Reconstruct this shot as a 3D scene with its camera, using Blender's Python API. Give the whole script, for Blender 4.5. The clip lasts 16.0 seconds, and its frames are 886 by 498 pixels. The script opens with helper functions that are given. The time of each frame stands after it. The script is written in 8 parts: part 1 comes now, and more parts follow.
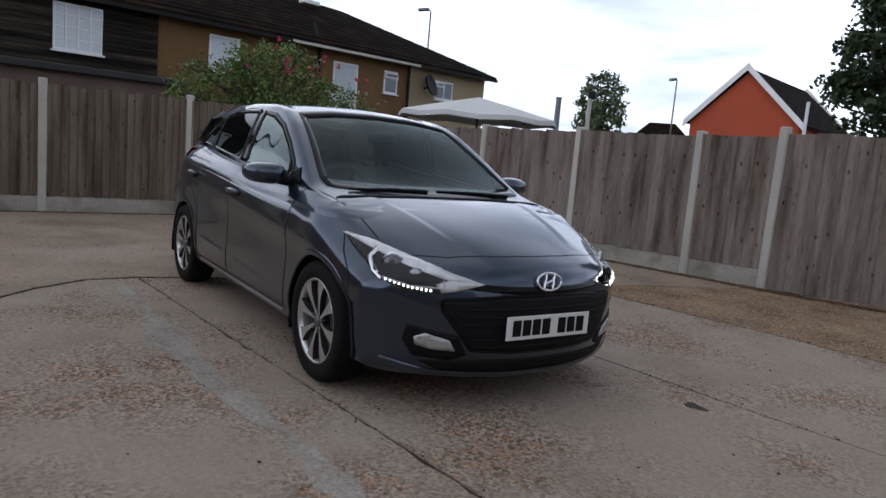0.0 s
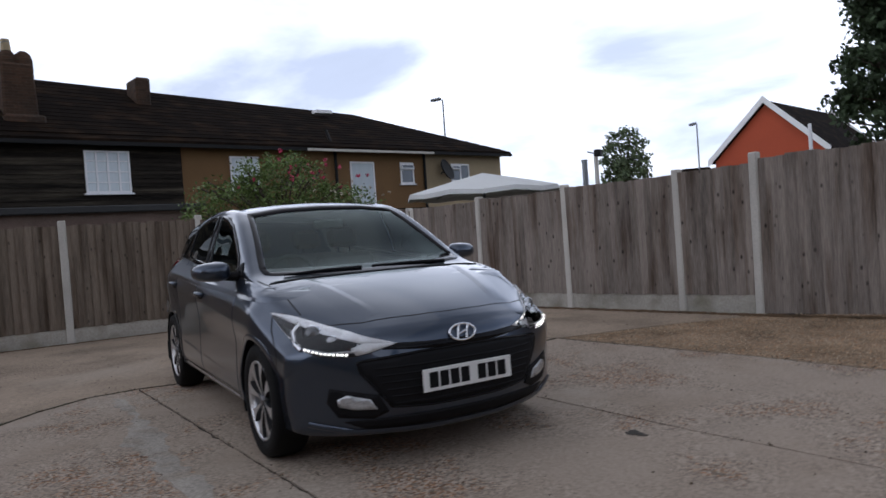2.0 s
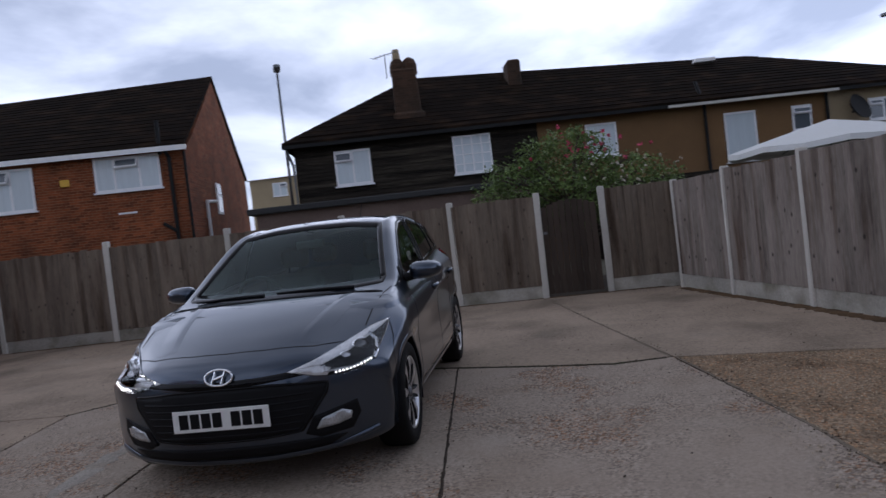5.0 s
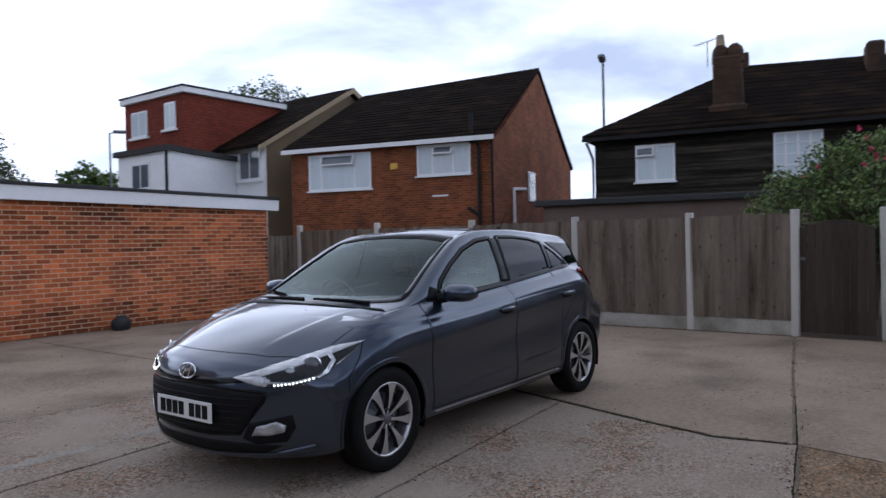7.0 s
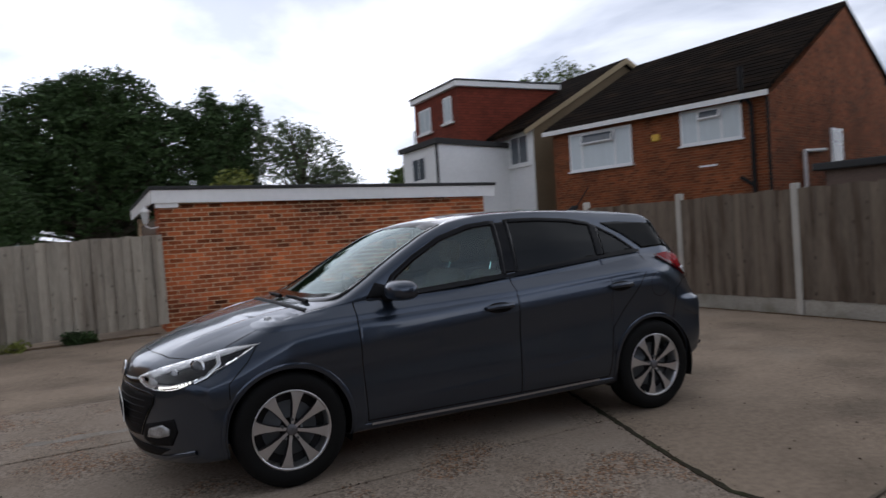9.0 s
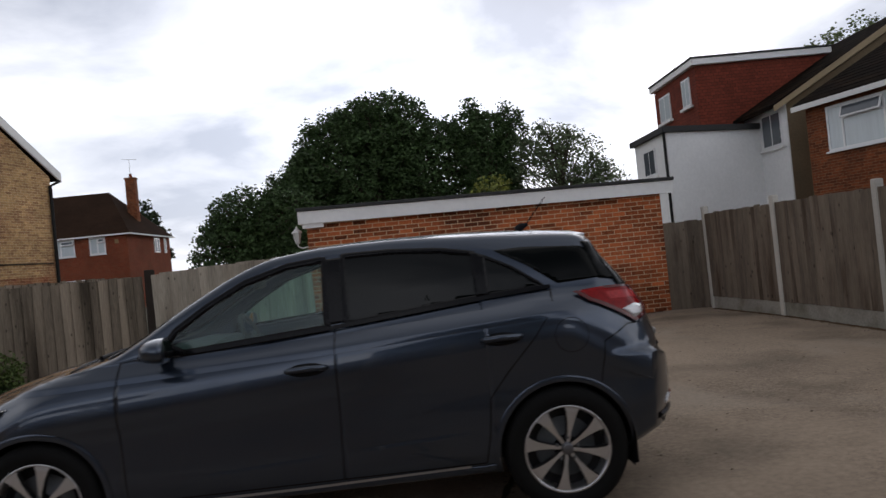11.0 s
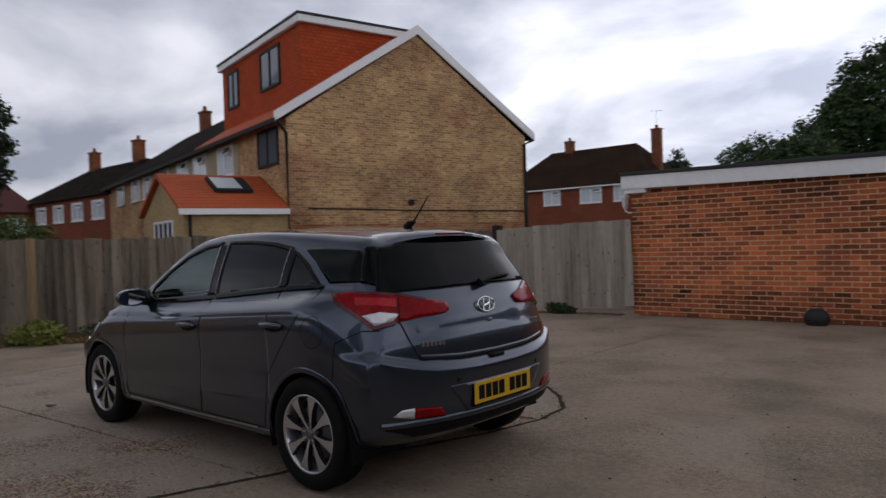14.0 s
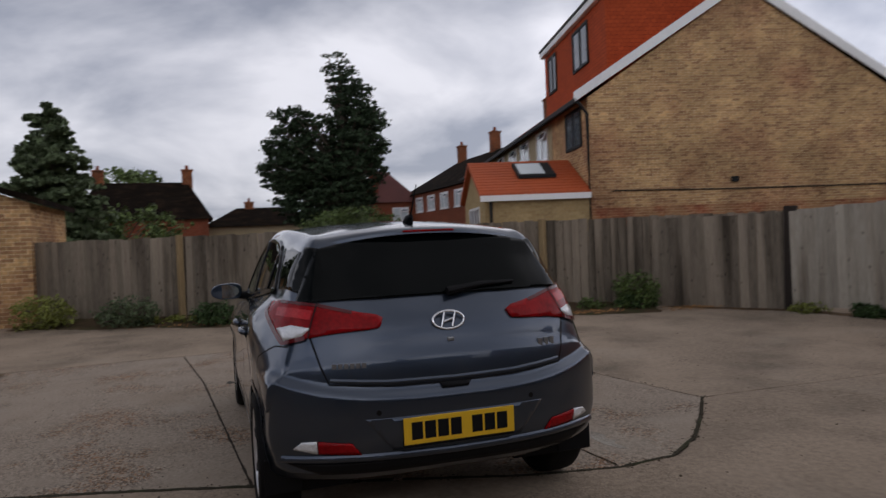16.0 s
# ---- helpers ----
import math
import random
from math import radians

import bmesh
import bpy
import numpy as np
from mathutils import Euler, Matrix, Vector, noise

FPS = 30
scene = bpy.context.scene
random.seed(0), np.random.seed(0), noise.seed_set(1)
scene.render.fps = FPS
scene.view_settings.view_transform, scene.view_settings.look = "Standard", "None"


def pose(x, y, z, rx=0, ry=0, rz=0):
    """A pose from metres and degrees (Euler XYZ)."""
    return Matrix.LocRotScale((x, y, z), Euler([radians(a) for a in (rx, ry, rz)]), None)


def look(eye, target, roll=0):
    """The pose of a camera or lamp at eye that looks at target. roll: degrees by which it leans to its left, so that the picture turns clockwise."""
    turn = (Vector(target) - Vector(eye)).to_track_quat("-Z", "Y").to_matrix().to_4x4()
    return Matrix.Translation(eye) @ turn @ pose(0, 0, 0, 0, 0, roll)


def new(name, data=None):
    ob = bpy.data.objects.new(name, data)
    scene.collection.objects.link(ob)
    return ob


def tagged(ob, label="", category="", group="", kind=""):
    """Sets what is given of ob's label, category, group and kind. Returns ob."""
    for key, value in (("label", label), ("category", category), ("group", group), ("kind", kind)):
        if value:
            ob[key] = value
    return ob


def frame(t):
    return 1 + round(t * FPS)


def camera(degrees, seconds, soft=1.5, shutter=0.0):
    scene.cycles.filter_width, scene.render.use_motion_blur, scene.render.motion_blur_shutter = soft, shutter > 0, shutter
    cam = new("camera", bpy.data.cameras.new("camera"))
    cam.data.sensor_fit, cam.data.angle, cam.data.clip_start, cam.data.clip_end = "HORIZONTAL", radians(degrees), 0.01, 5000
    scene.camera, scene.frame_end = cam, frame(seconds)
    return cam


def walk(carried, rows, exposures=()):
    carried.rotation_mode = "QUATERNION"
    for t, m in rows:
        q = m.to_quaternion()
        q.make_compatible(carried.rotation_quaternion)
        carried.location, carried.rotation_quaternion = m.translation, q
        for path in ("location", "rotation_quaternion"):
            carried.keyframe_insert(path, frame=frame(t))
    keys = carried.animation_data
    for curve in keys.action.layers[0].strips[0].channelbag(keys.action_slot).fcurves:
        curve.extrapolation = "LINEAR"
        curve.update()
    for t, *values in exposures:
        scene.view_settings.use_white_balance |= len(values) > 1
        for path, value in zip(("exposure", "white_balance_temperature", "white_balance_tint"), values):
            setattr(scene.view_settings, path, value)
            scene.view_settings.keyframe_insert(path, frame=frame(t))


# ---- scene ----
cam = camera(64.0, 16.0, shutter=0.4)
PATH = [
    (0, (4.5, -2.316, 1.209), (2.869, -1.191, 0.937), 5.0),
    (0.5, (4.519, -2.306, 1.21), (2.899, -1.158, 0.965), 4.4),
    (1, (4.572, -2.264, 1.194), (3.0, -1.05, 0.96), 1.3),
    (1.5, (4.82, -2.149, 1.153), (3.215, -0.973, 0.954), -2.1),
    (2, (5.112, -1.859, 1.14), (3.384, -0.853, 1.097), -4.1),
    (2.5, (5.368, -1.382, 1.151), (3.615, -0.42, 1.103), -1.1),
    (3, (5.537, -0.882, 1.183), (3.628, -0.286, 1.171), -2.5),
    (3.2, (5.561, -0.654, 1.146), (3.621, -0.168, 1.169), 0.5),
    (5.3, (5.433, 2.01, 1.266), (3.472, 1.621, 1.216), -4.9),
    (5.5, (5.334, 2.202, 1.248), (3.394, 1.716, 1.245), -0.7),
    (6, (5.07, 2.681, 1.304), (3.214, 1.938, 1.255), -2.3),
    (6.5, (4.799, 3.172, 1.348), (3.047, 2.208, 1.319), -2.8),
    (7, (4.416, 3.587, 1.347), (2.81, 2.394, 1.325), -1.2),
    (7.5, (3.999, 4.067, 1.341), (2.534, 2.706, 1.291), -4.2),
    (8, (3.462, 4.337, 1.322), (2.162, 2.817, 1.317), -1.0),
    (8.5, (2.846, 4.589, 1.298), (1.607, 3.019, 1.288), -4.3),
    (9, (2.206, 4.617, 1.302), (1.311, 2.829, 1.264), -3.6),
    (9.2, (1.918, 4.616, 1.329), (1.118, 2.784, 1.282), -4.4),
    (11.3, (-1.0, 4.256, 1.309), (-1.061, 2.257, 1.331), -5.7),
    (11.5, (-1.255, 4.216, 1.332), (-1.319, 2.217, 1.307), -6.2),
    (12, (-1.942, 4.169, 1.326), (-1.823, 2.173, 1.299), -7.6),
    (12.5, (-2.664, 4.111, 1.327), (-2.357, 2.136, 1.379), -2.8),
    (13, (-3.388, 3.996, 1.382), (-2.776, 2.092, 1.388), -6.1),
    (13.5, (-3.885, 3.546, 1.355), (-2.782, 1.878, 1.364), -0.6),
    (14, (-4.413, 3.214, 1.338), (-3.087, 1.716, 1.316), -1.8),
    (14.5, (-4.841, 2.787, 1.341), (-3.321, 1.488, 1.365), -2.9),
    (15, (-5.127, 2.233, 1.331), (-3.492, 1.083, 1.282), -3.2),
    (15.5, (-5.169, 1.647, 1.354), (-3.377, 0.76, 1.359), -2.3),
    (16, (-4.954, 1.035, 1.349), (-3.057, 0.402, 1.314), -2.4),
]
walk(cam, [(t, look(e, g, r)) for t, e, g, r in PATH],
     exposures=[(0, 0.5, 6350, 12), (1, 0.52, 6290, 12), (2, 0.45, 6300, 13), (3, -0.04, 6240, 15), (5.5, 0.3, 5950, 16), (7, 0.6, 5950, 14), (8, 0.6, 6200, 13), (9, 0.27, 6600, 12), (11.5, 0.13, 7000, 12), (12.5, 0.1, 6950, 13), (13, 0.04, 6880, 14), (13.5, -0.05, 6820, 14), (14, 0.0, 6800, 15), (15, 0.05, 6850, 15), (16, 0.1, 6900, 15)])

# ---- world and sun: a bright, broken overcast ----
SUN_AZ, SUN_EL = radians(-106), radians(34)
world = bpy.data.worlds.new("sky")
scene.world = world
world.use_nodes = True
wn, wl = world.node_tree.nodes, world.node_tree.links
wn.clear()
w_out = wn.new("ShaderNodeOutputWorld")
w_bg = wn.new("ShaderNodeBackground")
w_sky = wn.new("ShaderNodeTexSky")
w_sky.sky_type, w_sky.sun_disc = "NISHITA", False
w_sky.sun_elevation, w_sky.sun_rotation = SUN_EL, radians(90) - SUN_AZ
w_co = wn.new("ShaderNodeTexCoord")
w_sep = wn.new("ShaderNodeSeparateXYZ")
wl.new(w_co.outputs["Generated"], w_sep.inputs[0])


def wmath(op, a, b=None, clamp=False):
    n = wn.new("ShaderNodeMath")
    n.operation, n.use_clamp = op, clamp
    for i, v in enumerate((a, b)):
        if v is None:
            continue
        if isinstance(v, (int, float)):
            n.inputs[i].default_value = v
        else:
            wl.new(v, n.inputs[i])
    return n.outputs[0]


w_z = wmath("ADD", wmath("MAXIMUM", w_sep.outputs[2], 0.0), 0.26)
w_cx, w_cy = wmath("DIVIDE", w_sep.outputs[0], w_z), wmath("DIVIDE", w_sep.outputs[1], w_z)
w_com = wn.new("ShaderNodeCombineXYZ")
wl.new(w_cx, w_com.inputs[0]), wl.new(w_cy, w_com.inputs[1])
w_n1 = wn.new("ShaderNodeTexNoise")
w_n1.inputs["Scale"].default_value, w_n1.inputs["Detail"].default_value = 1.4, 8
w_n1.inputs["Roughness"].default_value, w_n1.inputs["Distortion"].default_value = 0.52, 0.35
wl.new(w_com.outputs[0], w_n1.inputs["Vector"])
w_r1 = wn.new("ShaderNodeValToRGB")
w_r1.color_ramp.elements[0].position, w_r1.color_ramp.elements[0].color = 0.38, (0.43, 0.49, 0.62, 1)
w_r1.color_ramp.elements[1].position, w_r1.color_ramp.elements[1].color = 0.64, (0.94, 1.0, 1.12, 1)
wl.new(w_n1.outputs[0], w_r1.inputs[0])
# clouds glow towards the hidden sun
w_dot = wn.new("ShaderNodeVectorMath")
w_dot.operation = "DOT_PRODUCT"
wl.new(w_co.outputs["Generated"], w_dot.inputs[0])
w_dot.inputs[1].default_value = (math.cos(SUN_AZ) * math.cos(SUN_EL), math.sin(SUN_AZ) * math.cos(SUN_EL), math.sin(SUN_EL))
w_low = wmath("SUBTRACT", 1.24, wmath("MULTIPLY", wmath("DIVIDE", wmath("SUBTRACT", w_sep.outputs[2], 0.26), 0.55, True), 0.96))
w_glow = wmath("MULTIPLY", wmath("MULTIPLY", wmath("ADD", wmath("MULTIPLY", wmath("ADD", w_dot.outputs["Value"], 0.75), 0.10), 0.78), w_low), wmath("SUBTRACT", wmath("SUBTRACT", wmath("SUBTRACT", 1.0, wmath("MULTIPLY", wmath("ABSOLUTE", w_sep.outputs[0]), 0.24)), wmath("MULTIPLY", wmath("MAXIMUM", w_sep.outputs[0], 0.0), 0.22)), wmath("MULTIPLY", wmath("MINIMUM", w_sep.outputs[1], 0.0), -0.16)))
w_glow = wmath("MULTIPLY", w_glow, wmath("ADD", 1.0, wmath("MULTIPLY", wmath("POWER", wmath("MAXIMUM", w_dot.outputs["Value"], 0.0), 5.0), 0.25)))
w_glow = wmath("MULTIPLY", w_glow, wmath("ADD", 1.0, wmath("MULTIPLY", wmath("MULTIPLY", wmath("MAXIMUM", w_sep.outputs[2], 0.0), 2.4), wmath("SUBTRACT", w_n1.outputs[0], 0.5))))
for towards, heavy in (((-0.80, -0.55, 0.24), 0.26), ((0.93, 0.10, 0.34), 0.2)):
    w_bank = wn.new("ShaderNodeVectorMath")
    w_bank.operation = "DOT_PRODUCT"
    wl.new(w_co.outputs["Generated"], w_bank.inputs[0])
    w_bank.inputs[1].default_value = towards
    w_glow = wmath("MULTIPLY", w_glow, wmath("SUBTRACT", 1.0, wmath("MULTIPLY", wmath("POWER", wmath("MAXIMUM", w_bank.outputs["Value"], 0.0), 4.0), heavy)))
w_cl = wn.new("ShaderNodeMix")
w_cl.data_type, w_cl.blend_type = "RGBA", "MULTIPLY"
w_cl.inputs[0].default_value = 1.0
wl.new(w_r1.outputs[0], w_cl.inputs["A"]), wl.new(w_glow, w_cl.inputs["B"])
w_sb = wn.new("ShaderNodeMix")
w_sb.data_type, w_sb.blend_type = "RGBA", "MULTIPLY"
w_sb.inputs[0].default_value = 1.0
wl.new(w_sky.outputs[0], w_sb.inputs["A"])
w_sb.inputs["B"].default_value = (0.1, 0.1, 0.1, 1)
w_mix = wn.new("ShaderNodeMix")
w_mix.data_type = "RGBA"
w_mix.inputs[0].default_value = 0.94
wl.new(w_sb.outputs["Result"], w_mix.inputs["A"]), wl.new(w_cl.outputs["Result"], w_mix.inputs["B"])
wl.new(w_mix.outputs["Result"], w_bg.inputs[0])
w_bg.inputs[1].default_value = 1.5
wl.new(w_bg.outputs[0], w_out.inputs[0])

sun = new("sun", bpy.data.lights.new("sun", "SUN"))
sun.data.energy, sun.data.angle, sun.data.color = 0.5, radians(160), (1.0, 0.985, 0.965)
sun.matrix_world = look((20 * math.cos(SUN_AZ) * math.cos(SUN_EL), 20 * math.sin(SUN_AZ) * math.cos(SUN_EL), 20 * math.sin(SUN_EL)), (0, 0, 0))


# ---- materials ----
def mat(name, col, rough=0.8, metal=0.0, var=0.25, big=0.6, small=25.0, bump=0.15, bump_scale=60.0, rand=0.0, isl=0.0, stretch=(1, 1, 1),
        coat=0.0, stain=None, stain_scale=1.5, spec=0.5, speck=0.0, speck_scale=110.0, pale=None, pale_scale=0.7, knots=0.0, worn=0.0, stone=None):
    """A procedural surface: base colour broken up at two scales, with fine relief."""
    m = bpy.data.materials.new(name)
    m.use_nodes = True
    n, l = m.node_tree.nodes, m.node_tree.links
    b = n["Principled BSDF"]
    b.inputs["Roughness"].default_value, b.inputs["Metallic"].default_value = rough, metal
    b.inputs["Specular IOR Level"].default_value = spec
    b.inputs["Coat Weight"].default_value, b.inputs["Coat Roughness"].default_value = coat, 0.03
    geo = n.new("ShaderNodeNewGeometry")
    mp = n.new("ShaderNodeMapping")
    mp.inputs["Scale"].default_value = stretch
    l.new(geo.outputs["Position"], mp.inputs[0])

    def noise_at(s, d=5):
        t = n.new("ShaderNodeTexNoise")
        t.inputs["Scale"].default_value, t.inputs["Detail"].default_value = s, d
        l.new(mp.outputs[0], t.inputs["Vector"])
        return t.outputs[0]

    def calc(op, a, c):
        t = n.new("ShaderNodeMath")
        t.operation = op
        for i, v in enumerate((a, c)):
            if isinstance(v, (int, float)):
                t.inputs[i].default_value = v
            else:
                l.new(v, t.inputs[i])
        return t.outputs[0]

    k = calc("ADD", calc("MULTIPLY", calc("SUBTRACT", noise_at(big), 0.5), 2.2 * var), calc("MULTIPLY", calc("SUBTRACT", noise_at(small, 8), 0.5), 2.2 * var))
    if speck:
        vo = n.new("ShaderNodeTexVoronoi")
        vo.inputs["Scale"].default_value = speck_scale
        l.new(mp.outputs[0], vo.inputs["Vector"])
        sx = n.new("ShaderNodeSeparateColor")
        l.new(vo.outputs["Color"], sx.inputs[0])
        amount = 2 * speck
        if worn:
            # the cement skin has worn off in patches and bares the stones
            wn_ = n.new("ShaderNodeTexNoise")
            wn_.noise_dimensions = "4D"
            wn_.inputs["W"].default_value, wn_.inputs["Scale"].default_value, wn_.inputs["Detail"].default_value, wn_.inputs["Roughness"].default_value = 8.3, worn, 7, 0.6
            l.new(geo.outputs["Position"], wn_.inputs["Vector"])
            wr_ = n.new("ShaderNodeMapRange")
            wr_.inputs["From Min"].default_value, wr_.inputs["From Max"].default_value = 0.42, 0.6
            wr_.inputs["To Min"].default_value, wr_.inputs["To Max"].default_value = 0.12, 1.25
            l.new(wn_.outputs[0], wr_.inputs["Value"])
            bare = wr_.outputs[0]
            amount = calc("MULTIPLY", bare, 2 * speck)
            k = calc("ADD", k, calc("MULTIPLY", calc("SUBTRACT", 0.6, bare), 0.12))
        k = calc("ADD", k, calc("MULTIPLY", calc("SUBTRACT", sx.outputs[0], 0.5), amount))
    if rand:
        oi = n.new("ShaderNodeObjectInfo")
        k = calc("ADD", k, calc("MULTIPLY", calc("SUBTRACT", oi.outputs["Random"], 0.5), 2 * rand))
    if isl:
        k = calc("ADD", k, calc("MULTIPLY", calc("SUBTRACT", geo.outputs["Random Per Island"], 0.5), 2 * isl))
    k = calc("MAXIMUM", calc("ADD", k, 1.0), 0.15)
    if knots:
        # dark knots scattered over the wood
        km = n.new("ShaderNodeMapping")
        km.inputs["Scale"].default_value = (9.0, 9.0, 5.0)
        l.new(geo.outputs["Position"], km.inputs[0])
        kv = n.new("ShaderNodeTexVoronoi")
        kv.inputs["Scale"].default_value = 1.0
        l.new(km.outputs[0], kv.inputs["Vector"])
        kr = n.new("ShaderNodeMapRange")
        kr.inputs["From Min"].default_value, kr.inputs["From Max"].default_value = 0.06, 0.17
        kr.inputs["To Min"].default_value, kr.inputs["To Max"].default_value = 1.0 - knots, 1.0
        l.new(kv.outputs["Distance"], kr.inputs["Value"])
        k = calc("MULTIPLY", k, kr.outputs[0])
    rgb = n.new("ShaderNodeRGB")
    rgb.outputs[0].default_value = (*col, 1)
    out = rgb.outputs[0]

    def blotch(out, colour, mask, lo, hi):
        rp = n.new("ShaderNodeValToRGB")
        rp.color_ramp.elements[0].position, rp.color_ramp.elements[1].position = lo, hi
        sm = n.new("ShaderNodeMix")
        sm.data_type = "RGBA"
        l.new(mask, rp.inputs[0]), l.new(rp.outputs[0], sm.inputs[0]), l.new(out, sm.inputs["A"])
        sm.inputs["B"].default_value = (*colour, 1)
        return sm.outputs["Result"]

    if stain:
        out = blotch(out, stain, noise_at(stain_scale, 9), 0.48, 0.7)
    if stone:
        out = blotch(out, stone, calc("MULTIPLY", sx.outputs[1], bare) if worn else sx.outputs[1], 0.72, 0.95)
    mx = n.new("ShaderNodeVectorMath")
    mx.operation = "SCALE"
    l.new(out, mx.inputs[0]), l.new(k, mx.inputs["Scale"])
    out = mx.outputs[0]
    if pale:
        wv = n.new("ShaderNodeTexNoise")
        wv.noise_dimensions = "4D"
        wv.inputs["W"].default_value, wv.inputs["Scale"].default_value, wv.inputs["Detail"].default_value, wv.inputs["Distortion"].default_value = 3.7, pale_scale, 9, 0.6
        l.new(mp.outputs[0], wv.inputs["Vector"])
        out = blotch(out, pale, wv.outputs[0], 0.56, 0.85)
    l.new(out, b.inputs["Base Color"])
    if bump:
        bp = n.new("ShaderNodeBump")
        bp.inputs["Strength"].default_value, bp.inputs["Distance"].default_value = bump, 0.01
        l.new(noise_at(bump_scale, 6), bp.inputs["Height"])
        l.new(bp.outputs[0], b.inputs["Normal"])
    return m


def brick_mat(name, c1, c2, mortar, sx=0.225, sy=0.075, var=0.3, stain=None, stain_scale=0.6):
    """Brickwork seen from far off, on walls in local coordinates: x along the wall, z up."""
    m = mat(name, c1, 0.9, var=var, big=0.8, small=14, stain=stain, stain_scale=stain_scale, spec=0.2)
    n, l = m.node_tree.nodes, m.node_tree.links
    b = n["Principled BSDF"]
    co = n.new("ShaderNodeTexCoord")
    sp = n.new("ShaderNodeSeparateXYZ")
    cb = n.new("ShaderNodeCombineXYZ")
    l.new(co.outputs["Object"], sp.inputs[0])
    ad = n.new("ShaderNodeMath")
    l.new(sp.outputs[0], ad.inputs[0]), l.new(sp.outputs[1], ad.inputs[1])
    l.new(ad.outputs[0], cb.inputs[0]), l.new(sp.outputs[2], cb.inputs[1])
    t = n.new("ShaderNodeTexBrick")
    t.inputs["Scale"].default_value, t.inputs["Mortar Size"].default_value = 1.0, 0.006
    t.inputs["Brick Width"].default_value, t.inputs["Row Height"].default_value = sx, sy
    t.inputs["Color1"].default_value, t.inputs["Color2"].default_value, t.inputs["Mortar"].default_value = (*c1, 1), (*c2, 1), (*mortar, 1)
    l.new(cb.outputs[0], t.inputs["Vector"])
    old = b.inputs["Base Color"].links[0].from_socket
    sc = n.new("ShaderNodeVectorMath")
    sc.operation = "DIVIDE"
    l.new(old, sc.inputs[0])
    sc.inputs[1].default_value = c1
    mu = n.new("ShaderNodeVectorMath")
    mu.operation = "MULTIPLY"
    l.new(sc.outputs[0], mu.inputs[0]), l.new(t.outputs["Color"], mu.inputs[1])
    l.new(mu.outputs[0], b.inputs["Base Color"])
    return m


def glass_mat(name, tint, rough=0.02, ior=1.5, sheen=(0.88, 1.0, 0.97)):
    m = bpy.data.materials.new(name)
    m.use_nodes = True
    n, l = m.node_tree.nodes, m.node_tree.links
    n.remove(n["Principled BSDF"])
    tr, gl, fr, mx = n.new("ShaderNodeBsdfTransparent"), n.new("ShaderNodeBsdfGlossy"), n.new("ShaderNodeFresnel"), n.new("ShaderNodeMixShader")
    tr.inputs[0].default_value = (*tint, 1)
    gl.inputs["Roughness"].default_value = rough
    gl.inputs["Color"].default_value = (*sheen, 1)
    fr.inputs[0].default_value = ior
    l.new(fr.outputs[0], mx.inputs[0]), l.new(tr.outputs[0], mx.inputs[1]), l.new(gl.outputs[0], mx.inputs[2])
    l.new(mx.outputs[0], n["Material Output"].inputs[0])
    return m


M_CONC = mat("aged concrete", (0.35, 0.282, 0.222), 0.92, var=0.3, big=1.1, small=42, bump=0.9, bump_scale=150, stain=(0.25, 0.195, 0.148), stain_scale=1.1, spec=0.25, speck=0.46, speck_scale=72, pale=(0.43, 0.375, 0.31), pale_scale=0.9, worn=1.3, stone=(0.3, 0.17, 0.1))
M_APRON = mat("worn concrete apron", (0.312, 0.242, 0.18), 0.95, var=0.34, big=0.8, small=22, bump=0.5, bump_scale=110, stain=(0.19, 0.15, 0.112), stain_scale=1.0, spec=0.2, speck=0.2, speck_scale=90, pale=(0.39, 0.33, 0.265), pale_scale=0.6, worn=0.9)
M_GRAVEL = mat("loose gravel and dirt", (0.265, 0.193, 0.128), 1.0, var=0.5, big=1.6, small=45, bump=0.9, bump_scale=120, spec=0.15, speck=0.45, speck_scale=70, stain=(0.16, 0.108, 0.066), stain_scale=2.2, stone=(0.34, 0.19, 0.1))
M_SOIL = mat("dark soil in the joints", (0.06, 0.049, 0.039), 1.0, var=0.3, big=2, small=60, bump=0.5, spec=0.1)
M_PAVED = mat("far ground", (0.12, 0.11, 0.085), 1.0, var=0.3, big=0.1, small=6, bump=0.0, spec=0.1)
M_POST = mat("concrete post", (0.50, 0.475, 0.425), 0.9, var=0.2, big=2.2, small=60, bump=0.3, bump_scale=140, rand=0.1, spec=0.3)
M_GBOARD = mat("concrete gravel board", (0.37, 0.345, 0.3), 0.9, var=0.34, big=2.2, small=40, bump=0.3, bump_scale=140, rand=0.12, spec=0.3, stain=(0.2, 0.185, 0.14), stain_scale=2.5)
M_BOARD = mat("weathered fence board", (0.235, 0.2, 0.172), 0.85, var=0.42, big=1.3, small=9, bump=0.6, bump_scale=40, rand=0.2, stretch=(9, 9, 0.9), spec=0.2, stain=(0.09, 0.063, 0.046), stain_scale=0.75, knots=0.75)
M_BOARD2 = mat("brown fence board", (0.19, 0.152, 0.117), 0.85, var=0.36, big=1.3, small=9, bump=0.6, bump_scale=40, rand=0.15, stretch=(9, 9, 0.9), spec=0.2, stain=(0.085, 0.06, 0.042), stain_scale=0.75, knots=0.6)
M_GATE = mat("dark gate board", (0.052, 0.038, 0.029), 0.85, var=0.32, big=1.6, small=14, bump=0.4, bump_scale=40, rand=0.2, stretch=(6, 6, 0.5), spec=0.25)
